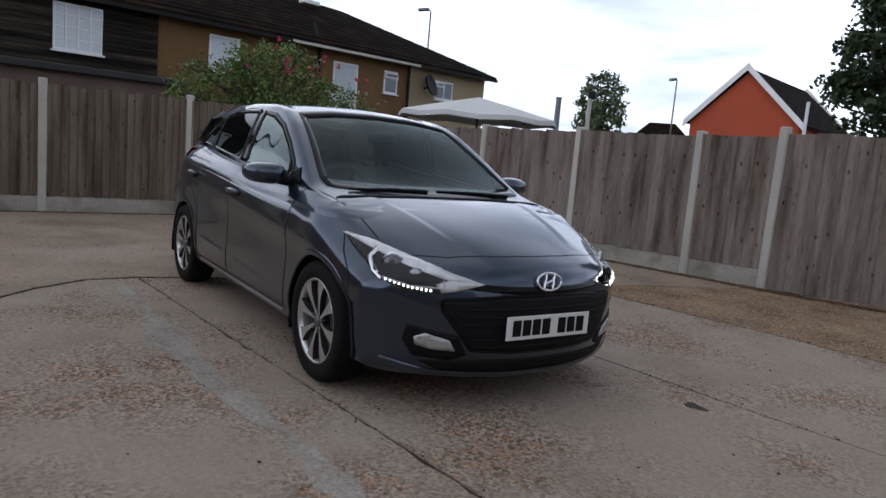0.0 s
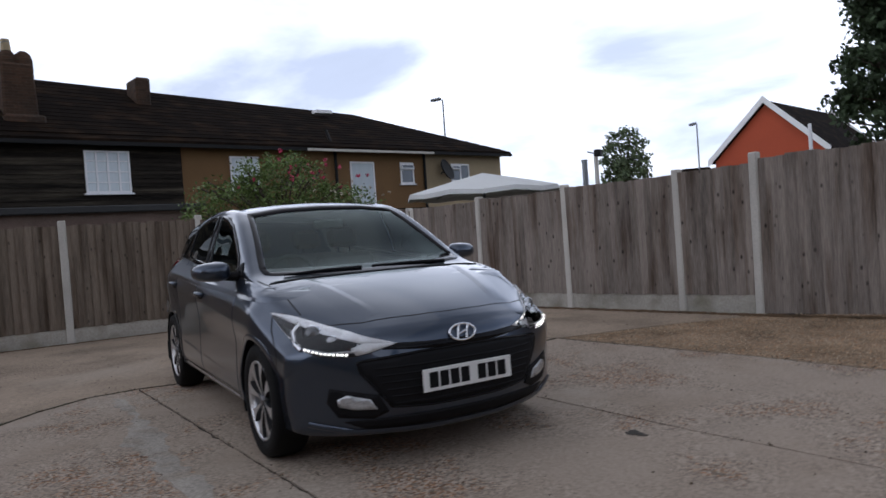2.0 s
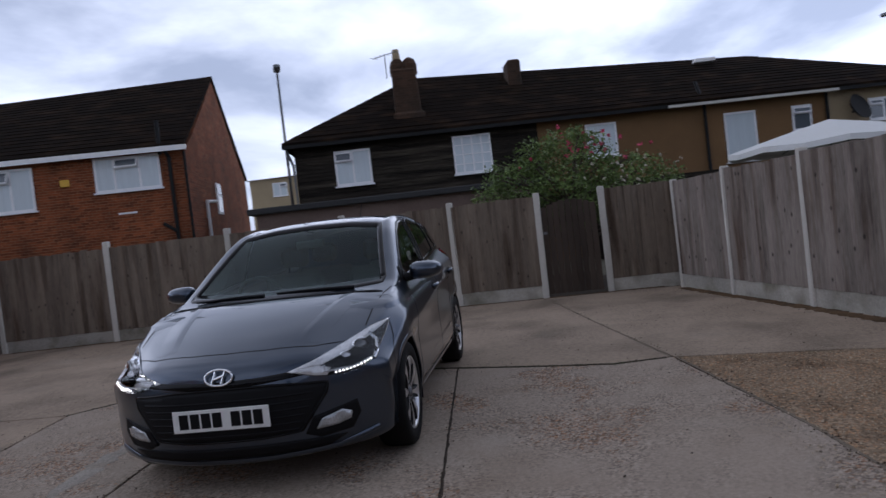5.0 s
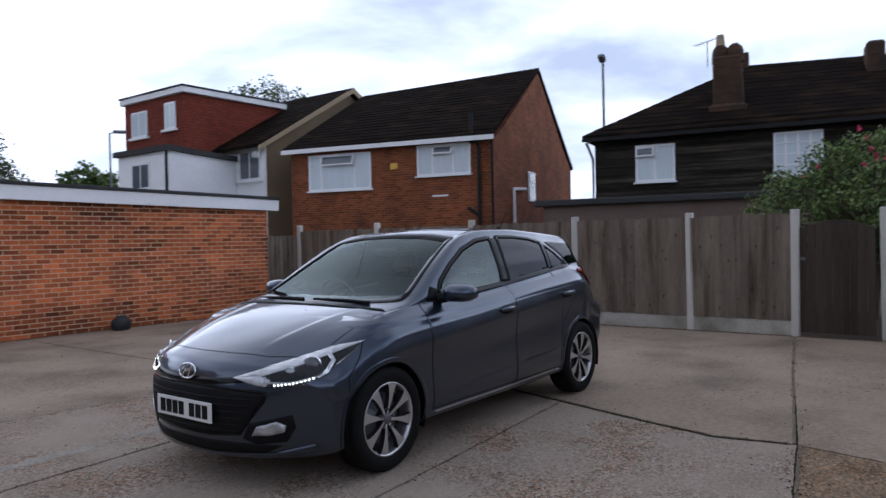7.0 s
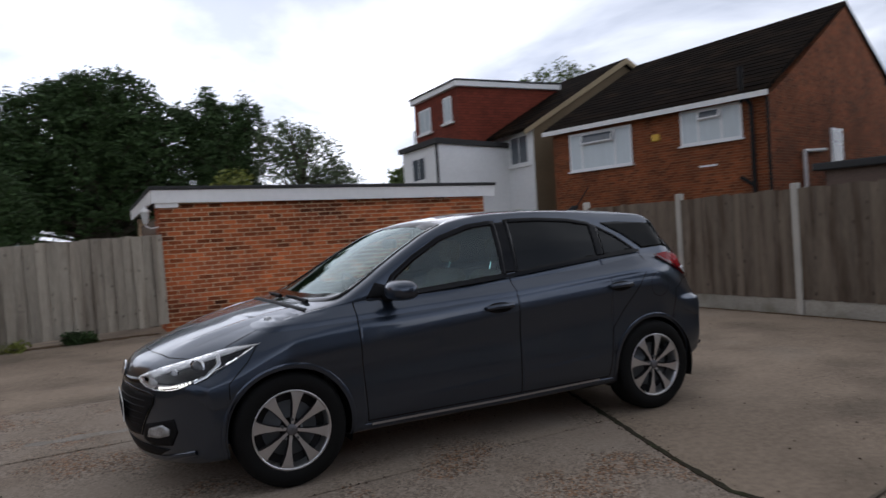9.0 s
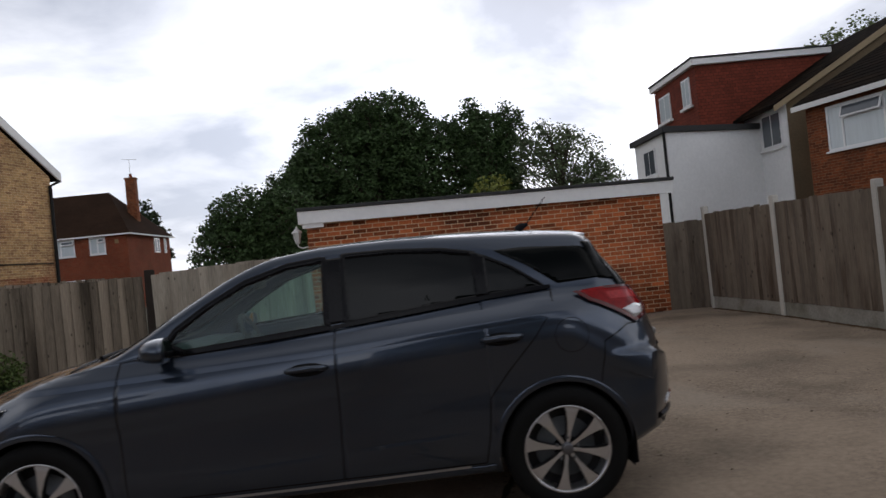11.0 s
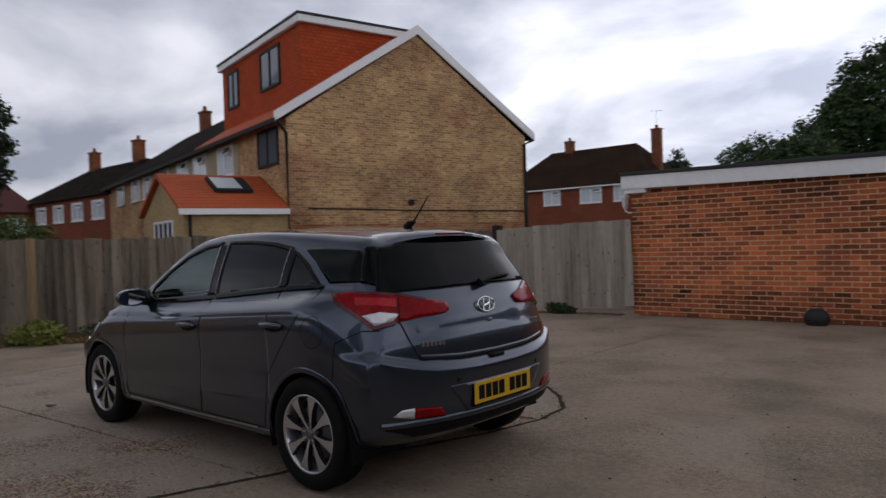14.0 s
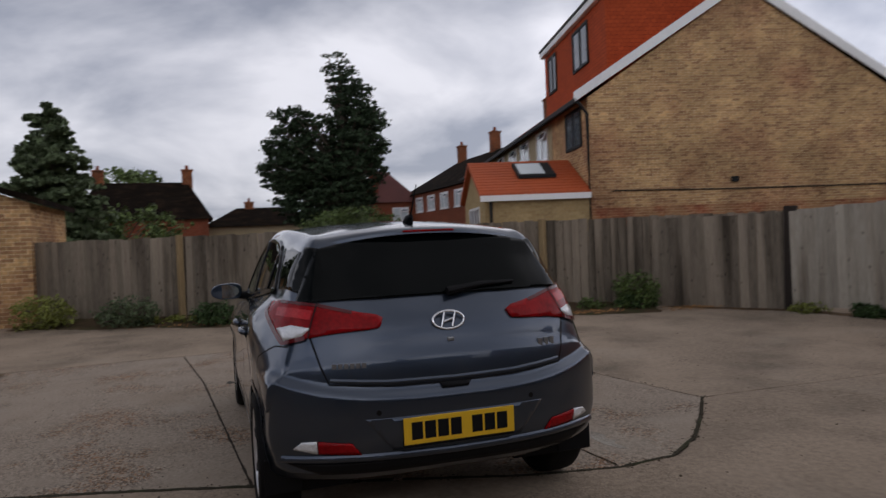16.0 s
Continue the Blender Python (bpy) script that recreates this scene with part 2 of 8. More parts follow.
M_GREY = mat("silvered fence board", (0.215, 0.176, 0.134), 0.9, var=0.45, big=1.6, small=14, bump=0.5, bump_scale=40, rand=0.34, stretch=(6, 6, 0.5), spec=0.2, stain=(0.085, 0.068, 0.05), stain_scale=0.7, knots=0.6)
M_GATEGREY = mat("bleached gate board", (0.33, 0.29, 0.235), 0.9, var=0.4, big=1.6, small=14, bump=0.5, bump_scale=40, rand=0.25, stretch=(6, 6, 0.5), spec=0.2, stain=(0.16, 0.13, 0.1), stain_scale=0.7, knots=0.6)
M_GATEPOST = mat("near black wooden post", (0.028, 0.021, 0.017), 0.85, var=0.3, big=1.6, small=14, bump=0.4, bump_scale=40, stretch=(6, 6, 0.5), spec=0.2)
M_YPOST = mat("yellow brown wooden post", (0.27, 0.19, 0.10), 0.85, var=0.35, big=1.6, small=14, bump=0.4, bump_scale=40, stretch=(6, 6, 0.5), spec=0.2)
M_MORTAR = mat("mortar", (0.6, 0.43, 0.28), 0.95, var=0.35, big=1.5, small=60, bump=0.3, spec=0.2)
M_BRICK = mat("red facing brick", (0.49, 0.13, 0.045), 0.9, var=0.45, big=0.9, small=30, bump=0.5, bump_scale=120, rand=0.42, isl=0.42, spec=0.25, stain=(0.27, 0.073, 0.032), stain_scale=1.3)
M_WHITE = mat("white painted board", (0.82, 0.81, 0.79), 0.6, var=0.07, big=1.2, small=12, bump=0.05)
M_UPVC = mat("white window frame", (0.78, 0.78, 0.78), 0.35, var=0.04, bump=0.0)
M_ROOF = mat("dark roof tiles", (0.0095, 0.0068, 0.0052), 0.95, var=0.5, big=0.8, small=9, bump=0.6, bump_scale=7, stretch=(1, 1, 3.0), stain=(0.026, 0.016, 0.010), stain_scale=1.2, spec=0.03)
M_FELT = mat("roofing felt", (0.035, 0.035, 0.035), 0.9, var=0.3, bump=0.2)
M_ORANGE = mat("orange clay tiles", (0.43, 0.085, 0.026), 0.7, var=0.22, big=0.8, small=9, bump=0.2, spec=0.3)
M_WHITEWALL = mat("white render", (0.84, 0.84, 0.83), 0.85, var=0.09, big=0.5, small=10, bump=0.1)
M_CLAD = mat("black stained boards", (0.021, 0.017, 0.013), 0.85, var=0.8, big=1.0, small=8, bump=0.3, bump_scale=20, stretch=(1, 0.4, 6), rand=0.4, stain=(0.06, 0.05, 0.036), stain_scale=0.9, spec=0.15)
M_RENDER = mat("brown pebbledash", (0.175, 0.098, 0.040), 0.95, var=0.25, big=0.8, small=40, bump=0.3)
M_CREAM = mat("cream render", (0.36, 0.28, 0.17), 0.9, var=0.15, big=0.6, small=20, bump=0.1)
M_DARKPIPE = mat("black downpipe", (0.012, 0.012, 0.012), 0.6, var=0.2, bump=0, spec=0.2)
M_STEEL = mat("galvanised steel", (0.16, 0.17, 0.18), 0.5, 0.5, var=0.15, bump=0)
M_BARK = mat("bark", (0.07, 0.055, 0.04), 0.95, var=0.35, big=3, small=30, bump=0.6, bump_scale=25, stretch=(3, 3, 0.7))
M_LEAF = mat("green leaves", (0.088, 0.128, 0.036), 0.6, var=0.25, big=0.5, small=3, bump=0, isl=0.45, spec=0.3)
M_LEAFDARK = mat("dark leaves", (0.044, 0.078, 0.026), 0.65, var=0.25, big=0.5, small=3, bump=0, isl=0.45, spec=0.25)
M_LEAFGREY = mat("grey green leaves", (0.085, 0.115, 0.055), 0.65, var=0.25, big=0.5, small=3, bump=0, isl=0.4, spec=0.3)
M_CONIFER = mat("conifer needles", (0.028, 0.046, 0.022), 0.75, var=0.3, big=0.6, small=3, bump=0, isl=0.45, spec=0.2)
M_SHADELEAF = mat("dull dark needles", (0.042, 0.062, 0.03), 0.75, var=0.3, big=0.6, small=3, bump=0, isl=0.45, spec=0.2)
M_LEAFBRIGHT = mat("fresh rose leaves", (0.115, 0.17, 0.045), 0.55, var=0.3, big=1.5, small=5, bump=0, isl=0.5, spec=0.3)
M_ROSEPALE = mat("pale rose petals", (0.62, 0.56, 0.46), 0.6, var=0.15, bump=0, isl=0.2)
M_ROSE = mat("rose petals", (0.5, 0.05, 0.11), 0.6, var=0.2, bump=0, isl=0.3)
M_YELLOWLEAF = mat("yellow green leaves", (0.17, 0.19, 0.03), 0.6, var=0.2, bump=0, isl=0.35)
M_CANVAS = mat("pale canvas", (0.62, 0.62, 0.60), 0.8, var=0.06, bump=0.05)
M_RUBBLE = mat("black plastic", (0.012, 0.012, 0.013), 0.6, var=0.2, bump=0.2)
M_PANE = mat("window pane", (0.10, 0.115, 0.13), 0.05, var=0.12, big=0.6, small=2, bump=0, spec=0.9)
# pale colour holds both net curtains and the sky's reflection in the glass
M_PALEPANE = mat("net curtain behind glass", (0.58, 0.64, 0.66), 0.15, var=0.1, big=2, small=9, bump=0, stretch=(6, 6, 0.3), spec=0.6)
M_BK_RED = brick_mat("brown red brickwork", (0.25, 0.07, 0.026), (0.125, 0.037, 0.016), (0.25, 0.14, 0.075), var=0.4, stain=(0.165, 0.05, 0.021), stain_scale=1.2)
M_BK_TAN = brick_mat("yellow stock brickwork", (0.53, 0.325, 0.15), (0.29, 0.155, 0.078), (0.58, 0.42, 0.245), var=0.55, stain=(0.36, 0.18, 0.09), stain_scale=0.6)
M_BK_DORM = brick_mat("hung red tiles", (0.21, 0.045, 0.026), (0.15, 0.034, 0.02), (0.06, 0.02, 0.014), 0.18, 0.11)
M_BK_ORANGE = brick_mat("hung orange tiles", (0.46, 0.075, 0.022), (0.37, 0.058, 0.018), (0.17, 0.03, 0.012), 0.18, 0.11, var=0.12)
M_BK_BASE = brick_mat("reddish stock brickwork", (0.36, 0.19, 0.09), (0.24, 0.11, 0.055), (0.46, 0.31, 0.18), var=0.45, stain=(0.27, 0.07, 0.035), stain_scale=0.9)
M_SOOT = brick_mat("sooty old brickwork", (0.075, 0.04, 0.024), (0.045, 0.027, 0.018), (0.07, 0.048, 0.032), stain=(0.03, 0.024, 0.018))
M_BK_FAR = brick_mat("red brick of a far house", (0.23, 0.055, 0.026), (0.17, 0.045, 0.022), (0.2, 0.1, 0.06))


# ---- building helpers ----
def part(name, bm, material, parent=None, label=""):
    me = bpy.data.meshes.new(name)
    bm.to_mesh(me)
    bm.free()
    me.materials.append(material)
    ob = new(name, me)
    ob.parent = parent
    if label:
        ob["label"] = label
    return ob


def thing(name, label, category, m=Matrix(), group="", kind=""):
    ob = new(name)
    ob.empty_display_size = 0.1
    ob.matrix_world = m
    return tagged(ob, label, category, group, kind)


def box(bm, x0, x1, y0, y1, z0, z1, m=None, bevel=0.0):
    vs = [bm.verts.new((x, y, z)) for x in (x0, x1) for y in (y0, y1) for z in (z0, z1)]
    fs = [bm.faces.new([vs[i] for i in q]) for q in ((0, 1, 3, 2), (4, 6, 7, 5), (0, 4, 5, 1), (2, 3, 7, 6), (0, 2, 6, 4), (1, 5, 7, 3))]
    if bevel:
        es = list({e for f in fs for e in f.edges})
        r = bmesh.ops.bevel(bm, geom=es, offset=bevel, segments=1, affect="EDGES", profile=0.5)
        vs = list({v for f in r["faces"] for v in f.verts} | {v for v in vs if v.is_valid})
    if m is not None:
        for v in vs:
            v.co = m @ v.co
    return bm


def boxed(*a, **k):
    return box(bmesh.new(), *a, **k)


def prism(bm, pts, z0, z1):
    """An upright prism on a ground outline, anticlockwise."""
    lo = [bm.verts.new((x, y, z0)) for x, y in pts]
    hi = [bm.verts.new((x, y, z1)) for x, y in pts]
    n = len(pts)
    bm.faces.new(hi), bm.faces.new(lo[::-1])
    for i in range(n):
        bm.faces.new((lo[i], lo[(i + 1) % n], hi[(i + 1) % n], hi[i]))
    return bm


def slab_xz(bm, pts, y0, y1):
    """A plate with its outline in x, z and its thickness along y."""
    a = [bm.verts.new((x, y0, z)) for x, z in pts]
    b = [bm.verts.new((x, y1, z)) for x, z in pts]
    n = len(pts)
    bm.faces.new(a), bm.faces.new(b[::-1])
    for i in range(n):
        bm.faces.new((a[i], b[i], b[(i + 1) % n], a[(i + 1) % n]))
    bmesh.ops.recalc_face_normals(bm, faces=bm.faces)
    return bm


def tube(bm, pts, r, sides=10):
    """A round bar through points; r is one radius or one a point."""
    rs = r if isinstance(r, (list, tuple)) else [r] * len(pts)
    rings = []
    for i, p in enumerate(pts):
        p = Vector(p)
        d = (Vector(pts[min(i + 1, len(pts) - 1)]) - Vector(pts[max(i - 1, 0)])).normalized()
        q = d.to_track_quat("Z", "Y")
        rings.append([bm.verts.new(p + q @ Vector((rs[i] * math.cos(a), rs[i] * math.sin(a), 0))) for a in (2 * math.pi * j / sides for j in range(sides))])
    for a, b in zip(rings, rings[1:]):
        for j in range(sides):
            bm.faces.new((a[j], a[(j + 1) % sides], b[(j + 1) % sides], b[j]))
    bm.faces.new(rings[0][::-1]), bm.faces.new(rings[-1])
    return bm


def frame_at(x, y, dx, dy, z=0.0):
    """Local axes at a corner: x along (dx, dy), y to its left, z up."""
    d = Vector((dx, dy, 0)).normalized()
    m = Matrix.Identity(4)
    m.col[0][:3], m.col[1][:3], m.col[2][:3] = d, (-d.y, d.x, 0), (0, 0, 1)
    m.translation = (x, y, z)
    return m


# ---- ground ----
from mathutils.bvhtree import BVHTree
from mathutils.geometry import delaunay_2d_cdt

ground_bm = bmesh.new()
N = 24
for i in range(N + 1):
    for j in range(N + 1):
        s = lambda k: math.copysign(abs(2 * k / N - 1) ** 3, 2 * k / N - 1) * 1200
        ground_bm.verts.new((s(i), s(j), -0.05))
ground_bm.verts.ensure_lookup_table()
for i in range(N):
    for j in range(N):
        a = i * (N + 1) + j
        ground_bm.faces.new([ground_bm.verts[k] for k in (a, a + N + 1, a + N + 2, a + 1)])
tagged(part("ground", ground_bm, M_PAVED), "dull green and grey ground round the yard", "ground", kind="structure")
tagged(part("yard_bed", prism(bmesh.new(), [(-9, -13), (16, -13), (16, 12), (-9, 12)], -0.045, -0.010), M_SOIL), "dark soil under the concrete yard", "ground", kind="structure")


def ragged(pts, gap=0.012, rough=0.012, step=0.11, seed=1):
    """An outline drawn in by half a joint, with chipped edges."""
    r = random.Random(seed)
    n, out = len(pts), []
    cx, cy = sum(p[0] for p in pts) / n, sum(p[1] for p in pts) / n
    for i in range(n):
        a, b = Vector(pts[i]), Vector(pts[(i + 1) % n])
        k = max(1, int((b - a).length / step))
        nr = Vector((-(b - a).y, (b - a).x)).normalized()
        for j in range(k):
            p = a + (b - a) * (j / k) + nr * (gap + abs(r.gauss(0, rough)))
            out.append((p.x, p.y))
    return out


def slab(outline, z0, z1):
    """A level plate on any outline, cut into triangles."""
    n = len(outline)
    vs, _, fs, *_ = delaunay_2d_cdt([Vector(p) for p in outline], [(i, (i + 1) % n) for i in range(n)], [], 1, 1e-5)
    bm = bmesh.new()
    hi, lo = [bm.verts.new((p[0], p[1], z1)) for p in vs], [bm.verts.new((p[0], p[1], z0)) for p in vs]
    used = set()
    for f in fs:
        bm.faces.new([hi[i] for i in f])
        used |= set(zip(f, f[1:] + f[:1]))
    for a, b in used:
        if (b, a) not in used:
            bm.faces.new((hi[a], lo[a], lo[b], hi[b]))
    return bm


CRACK = [(-0.30, -2.62), (-0.72, -2.28), (-1.16, -1.88), (-1.42, -1.52), (-1.46, -1.14), (-1.36, -0.6), (-1.1, 0.1), (-0.87, 0.85), (-0.62, 1.6), (-0.46, 2.2), (-0.54, 2.69)]
SLABS = {
    "concrete_bay": (CRACK[4::-1] + [(0.9, -2.40), (2.1, -2.52), (4.5, -2.50), (4.5, -0.62), (2.61, -0.78)], M_CONC),
    "concrete_bay_under_car": ([(-1.46, -1.14), (2.61, -0.78), (4.5, -0.62), (4.4, 1.36), (2.5, 1.12), (-0.87, 0.85), (-1.1, 0.1), (-1.36, -0.6)], M_CONC),
    "concrete_bay_beside_gravel": ([(-0.87, 0.85), (2.5, 1.12), (4.4, 1.36), (4.3, 3.28), (1.5, 3.02), (-0.54, 2.69), (-0.46, 2.2), (-0.62, 1.6)], M_CONC),
    "rear_apron": ([(-5.8, -9.0), (-0.35, -9.0), (-0.30, -2.62)] + CRACK[1:] + [(-3.0, 2.22), (-5.86, 1.72)], M_APRON),
    "rear_corner_apron": ([(-5.86, 1.72), (-3.0, 2.22), (-0.54, 2.69), (-0.24, 4.0), (0.1, 5.0), (-2.6, 4.6), (-5.7, 4.0)], M_APRON),
    "side_apron": ([(-0.35, -9.0), (6.0, -9.0), (6.0, -2.50), (4.5, -2.50), (2.1, -2.52), (0.9, -2.40), (-0.30, -2.62)], M_APRON),
    "front_apron": ([(6.0, -9.0), (14, -9.0), (14, 9.5), (4.3, 9.5), (4.3, 3.28), (4.4, 1.36), (4.5, -0.62), (4.5, -2.50), (6.0, -2.50)], M_APRON),
    "gravel_strip": ([(-0.54, 2.69), (1.5, 3.02), (4.3, 3.28), (4.3, 9.5), (0.9, 5.6), (0.1, 5.0), (-0.24, 4.0)], M_GRAVEL),
}
SLAB_LABEL = {"concrete_bay": "pale brushed concrete bay with a patched surface", "concrete_bay_under_car": "pale concrete bay under the parked car",
              "concrete_bay_beside_gravel": "worn concrete bay beside the gravel", "rear_apron": "stained worn concrete behind the car", "rear_corner_apron": "worn concrete by the fence corner",
              "side_apron": "dusty worn concrete before the brick garage", "front_apron": "worn dusty concrete at the front of the yard", "gravel_strip": "strip of brown loose gravel by the fence"}
for i, (k, (pts, mt)) in enumerate(SLABS.items()):
    top = {"gravel_strip": -0.004}.get(k, -0.001 * (i % 3))
    sb = slab(ragged(pts, 0.006, 0.009 if k in ("concrete_bay", "rear_apron") else 0.0035, 0.07, seed=i), -0.03, top)
    tagged(part(k, sb, mt), SLAB_LABEL[k], "pavement", kind="structure")

# ---- dirt and dead leaves on the concrete ----
M_LITTER = mat("dead leaves and grit", (0.055, 0.04, 0.028), 1.0, var=0.4, bump=0, isl=0.6, spec=0.1)
M_CHIPS = mat("pale stone chips", (0.38, 0.3, 0.21), 0.95, var=0.3, bump=0, isl=0.4, spec=0.2)


def crumbs(places, seed, size):
    """Many small chips of three or four corners, lying on the ground."""
    r = random.Random(seed)
    vs, fs = [], []
    for x, y in places:
        k, n, s, a = len(vs), r.choice((3, 4, 5)), size * r.uniform(0.4, 1.5), r.uniform(0, 6.28)
        for i in range(n):
            t = a + 2 * math.pi * i / n + r.uniform(-0.3, 0.3)
            vs.append((x + s * math.cos(t), y + 0.7 * s * math.sin(t), 0.002))
        vs.append((x, y, 0.002 + s * r.uniform(0.2, 0.7)))
        fs += [(k + i, k + (i + 1) % n, k + n) for i in range(n)]
    me = bpy.data.meshes.new("litter")
    me.from_pydata(vs, [], fs)
    return me


def along(line, per_metre, spread, r):
    for (xa, ya), (xb, yb) in zip(line, line[1:]):
        for _ in range(int(math.hypot(xb - xa, yb - ya) * per_metre)):
            f = r.random()
            yield xa + (xb - xa) * f + r.gauss(0, spread), ya + (yb - ya) * f + r.gauss(0, spread)


lr = random.Random(77)
spots = list(along(CRACK, 70, 0.022, lr)) + list(along([(-1.46, -1.14), (2.61, -0.78), (4.5, -0.62)], 14, 0.02, lr)) + list(along([(-0.87, 0.85), (2.5, 1.12), (4.4, 1.36)], 12, 0.02, lr))
spots += list(along([(-0.54, 2.69), (1.5, 3.02), (4.3, 3.28)], 70, 0.05, lr)) + list(along([(-0.3, -2.62), (0.9, -2.4), (4.5, -2.5)], 20, 0.03, lr)) + list(along([(-5.8, 1.72), (-3, 2.22), (-0.4, 2.72)], 25, 0.03, lr))
spots += list(along([(-5.75, 3.6), (-5.8, -7.5)], 40, 0.07, lr)) + list(along([(-5.4, 3.7), (-2.55, 4.4), (0.1, 4.95), (2.4, 5.7)], 50, 0.08, lr)) + list(along([(9.9, 4.0), (7.8, -0.1), (5.75, -5.1), (5.3, -6.2)], 130, 0.14, lr)) + list(along([(3.6, -7.35), (1.1, -7.75), (-5, -7.75)], 50, 0.08, lr))
spots += [(lr.uniform(-5.5, 7), lr.uniform(-7.5, 4.0)) for _ in range(1300)]
lit = new("litter", crumbs(spots, 5, 0.0085))
lit.data.materials.append(M_LITTER)
tagged(lit, "dead leaves and grit lying along the joints", "litter", kind="stuff")
lit = new("gravel_chips", crumbs([(lr.uniform(-0.4, 4.2), lr.uniform(2.8, 6.2)) for _ in range(6500)], 6, 0.0075))
lit.data.materials.append(M_CHIPS)
tagged(lit, "pale stone chips on the gravel strip", "gravel", kind="stuff")
oil = []
for i in range(18):
    a = 2 * math.pi * i / 18
    k = 1 + 0.25 * math.sin(3 * a + 1) + 0.12 * math.sin(7 * a)
    oil.append((2.33 + 0.062 * k * math.cos(a), 0.87 + 0.036 * k * math.sin(a)))
tagged(part("oil_stain", prism(bmesh.new(), oil, -0.004, 0.0025), mat("old oil", (0.05, 0.043, 0.036), 0.8, var=0.35, bump=0.2, spec=0.2)), "dark oil stain on the concrete", "stain", kind="structure")

# mossy dirt packed into the wide joint, and a hardened filler in the fine one
M_MOSS = mat("packed dirt and moss", (0.05, 0.043, 0.03), 1.0, var=0.5, big=4, small=50, bump=0.8, bump_scale=80, spec=0.1, stain=(0.04, 0.05, 0.022), stain_scale=5)
M_FILL = mat("dirty joint filler", (0.17, 0.138, 0.105), 0.95, var=0.4, big=2, small=40, bump=0.4, bump_scale=100, spec=0.15)


def seam(pts, w, z, seed):
    """A ragged ribbon along a line on the ground."""
    r = random.Random(seed)
    fine_pts = []
    for (xa, ya), (xb, yb) in zip(pts, pts[1:]):
        k = max(2, int(math.hypot(xb - xa, yb - ya) / 0.05))
        fine_pts += [(xa + (xb - xa) * i / k, ya + (yb - ya) * i / k, (ya - yb) / math.hypot(xb - xa, yb - ya), (xb - xa) / math.hypot(xb - xa, yb - ya)) for i in range(k)]
    a = [(x + nx * w * r.uniform(0.3, 0.9), y + ny * w * r.uniform(0.3, 0.9)) for x, y, nx, ny in fine_pts]
    b = [(x - nx * w * r.uniform(0.3, 0.9), y - ny * w * r.uniform(0.3, 0.9)) for x, y, nx, ny in fine_pts]
    return slab(b + a[::-1], z - 0.006, z)


tagged(part("joint_moss", seam(CRACK[6:], 0.028, 0.0035, 5), M_MOSS), "dark mossy dirt in the wide concrete joint", "soil", kind="structure")
tagged(part("joint_moss", seam(CRACK[:7], 0.021, 0.003, 8), M_MOSS), "dark dirt packed in a ragged concrete crack", "soil", kind="structure")
tagged(part("joint_filler", seam([(-0.56, 2.67), (-3.0, 2.22), (-5.8, 1.73)], 0.016, 0.0015, 6), M_FILL), "dirty filler in a fine concrete joint", "pavement", kind="structure")
tagged(part("joint_filler", seam([(-0.52, 2.71), (1.5, 3.02), (4.2, 3.27)], 0.016, 0.0012, 7), M_FILL), "dirty filler in a fine concrete joint", "pavement", kind="structure")
M_DEBRIS = mat("rotting leaves and dirt", (0.115, 0.072, 0.04), 1.0, var=0.5, big=5, small=50, bump=0.9, bump_scale=70, spec=0.1, stain=(0.05, 0.04, 0.026), stain_scale=6)
for i, (line, w) in enumerate((([(-5.80, 3.55), (-5.84, -1.5), (-5.80, -5.6), (-5.62, -7.5)], 0.065), ([(-5.35, 3.74), (-2.45, 4.42), (0.1, 4.98), (2.4, 5.74), (4.3, 6.36)], 0.13), ([(1.0, -7.84), (-4.9, -7.84)], 0.05), ([(5.3, -6.4), (3.6, -7.42), (1.2, -7.76)], 0.2))):
    tagged(part("fence_foot_dirt", seam(line, w, 0.005 + 0.0004 * i, 20 + i), M_DEBRIS), "rotting leaves and dirt along the wall foot", "soil", kind="structure")
# pale cement smeared along the joint beside the car
cr = random.Random(23)
up, dn = [], []
for i in range(60):
    f = i / 59
    x = -1.2 + 3.9 * f
    m, hw = -1.34 + 0.13 * f + 0.03 * math.sin(9 * f), 0.02 + 0.07 * math.sin(math.pi * f) ** 0.7 + 0.05 * math.sin(17 * f + 1) * math.sin(5 * f)
    up.append((x + cr.gauss(0, 0.012), m + max(0.01, hw * 0.7) + cr.gauss(0, 0.014)))
    dn.append((x + cr.gauss(0, 0.012), m - max(0.01, hw) + cr.gauss(0, 0.022)))
sb = prism(bmesh.new(), dn + up[::-1], -0.003, 0.0015)
bmesh.ops.triangulate(sb, faces=[f for f in sb.faces if len(f.verts) > 4])
tagged(part("cement_patch", sb, mat("smeared cement", (0.325, 0.292, 0.25), 0.95, var=0.36, big=2.5, small=38, bump=0.5, bump_scale=120, spec=0.2, speck=0.18, speck_scale=110, stain=(0.265, 0.222, 0.178), stain_scale=6)), "pale cement repair along a joint", "pavement", kind="structure")
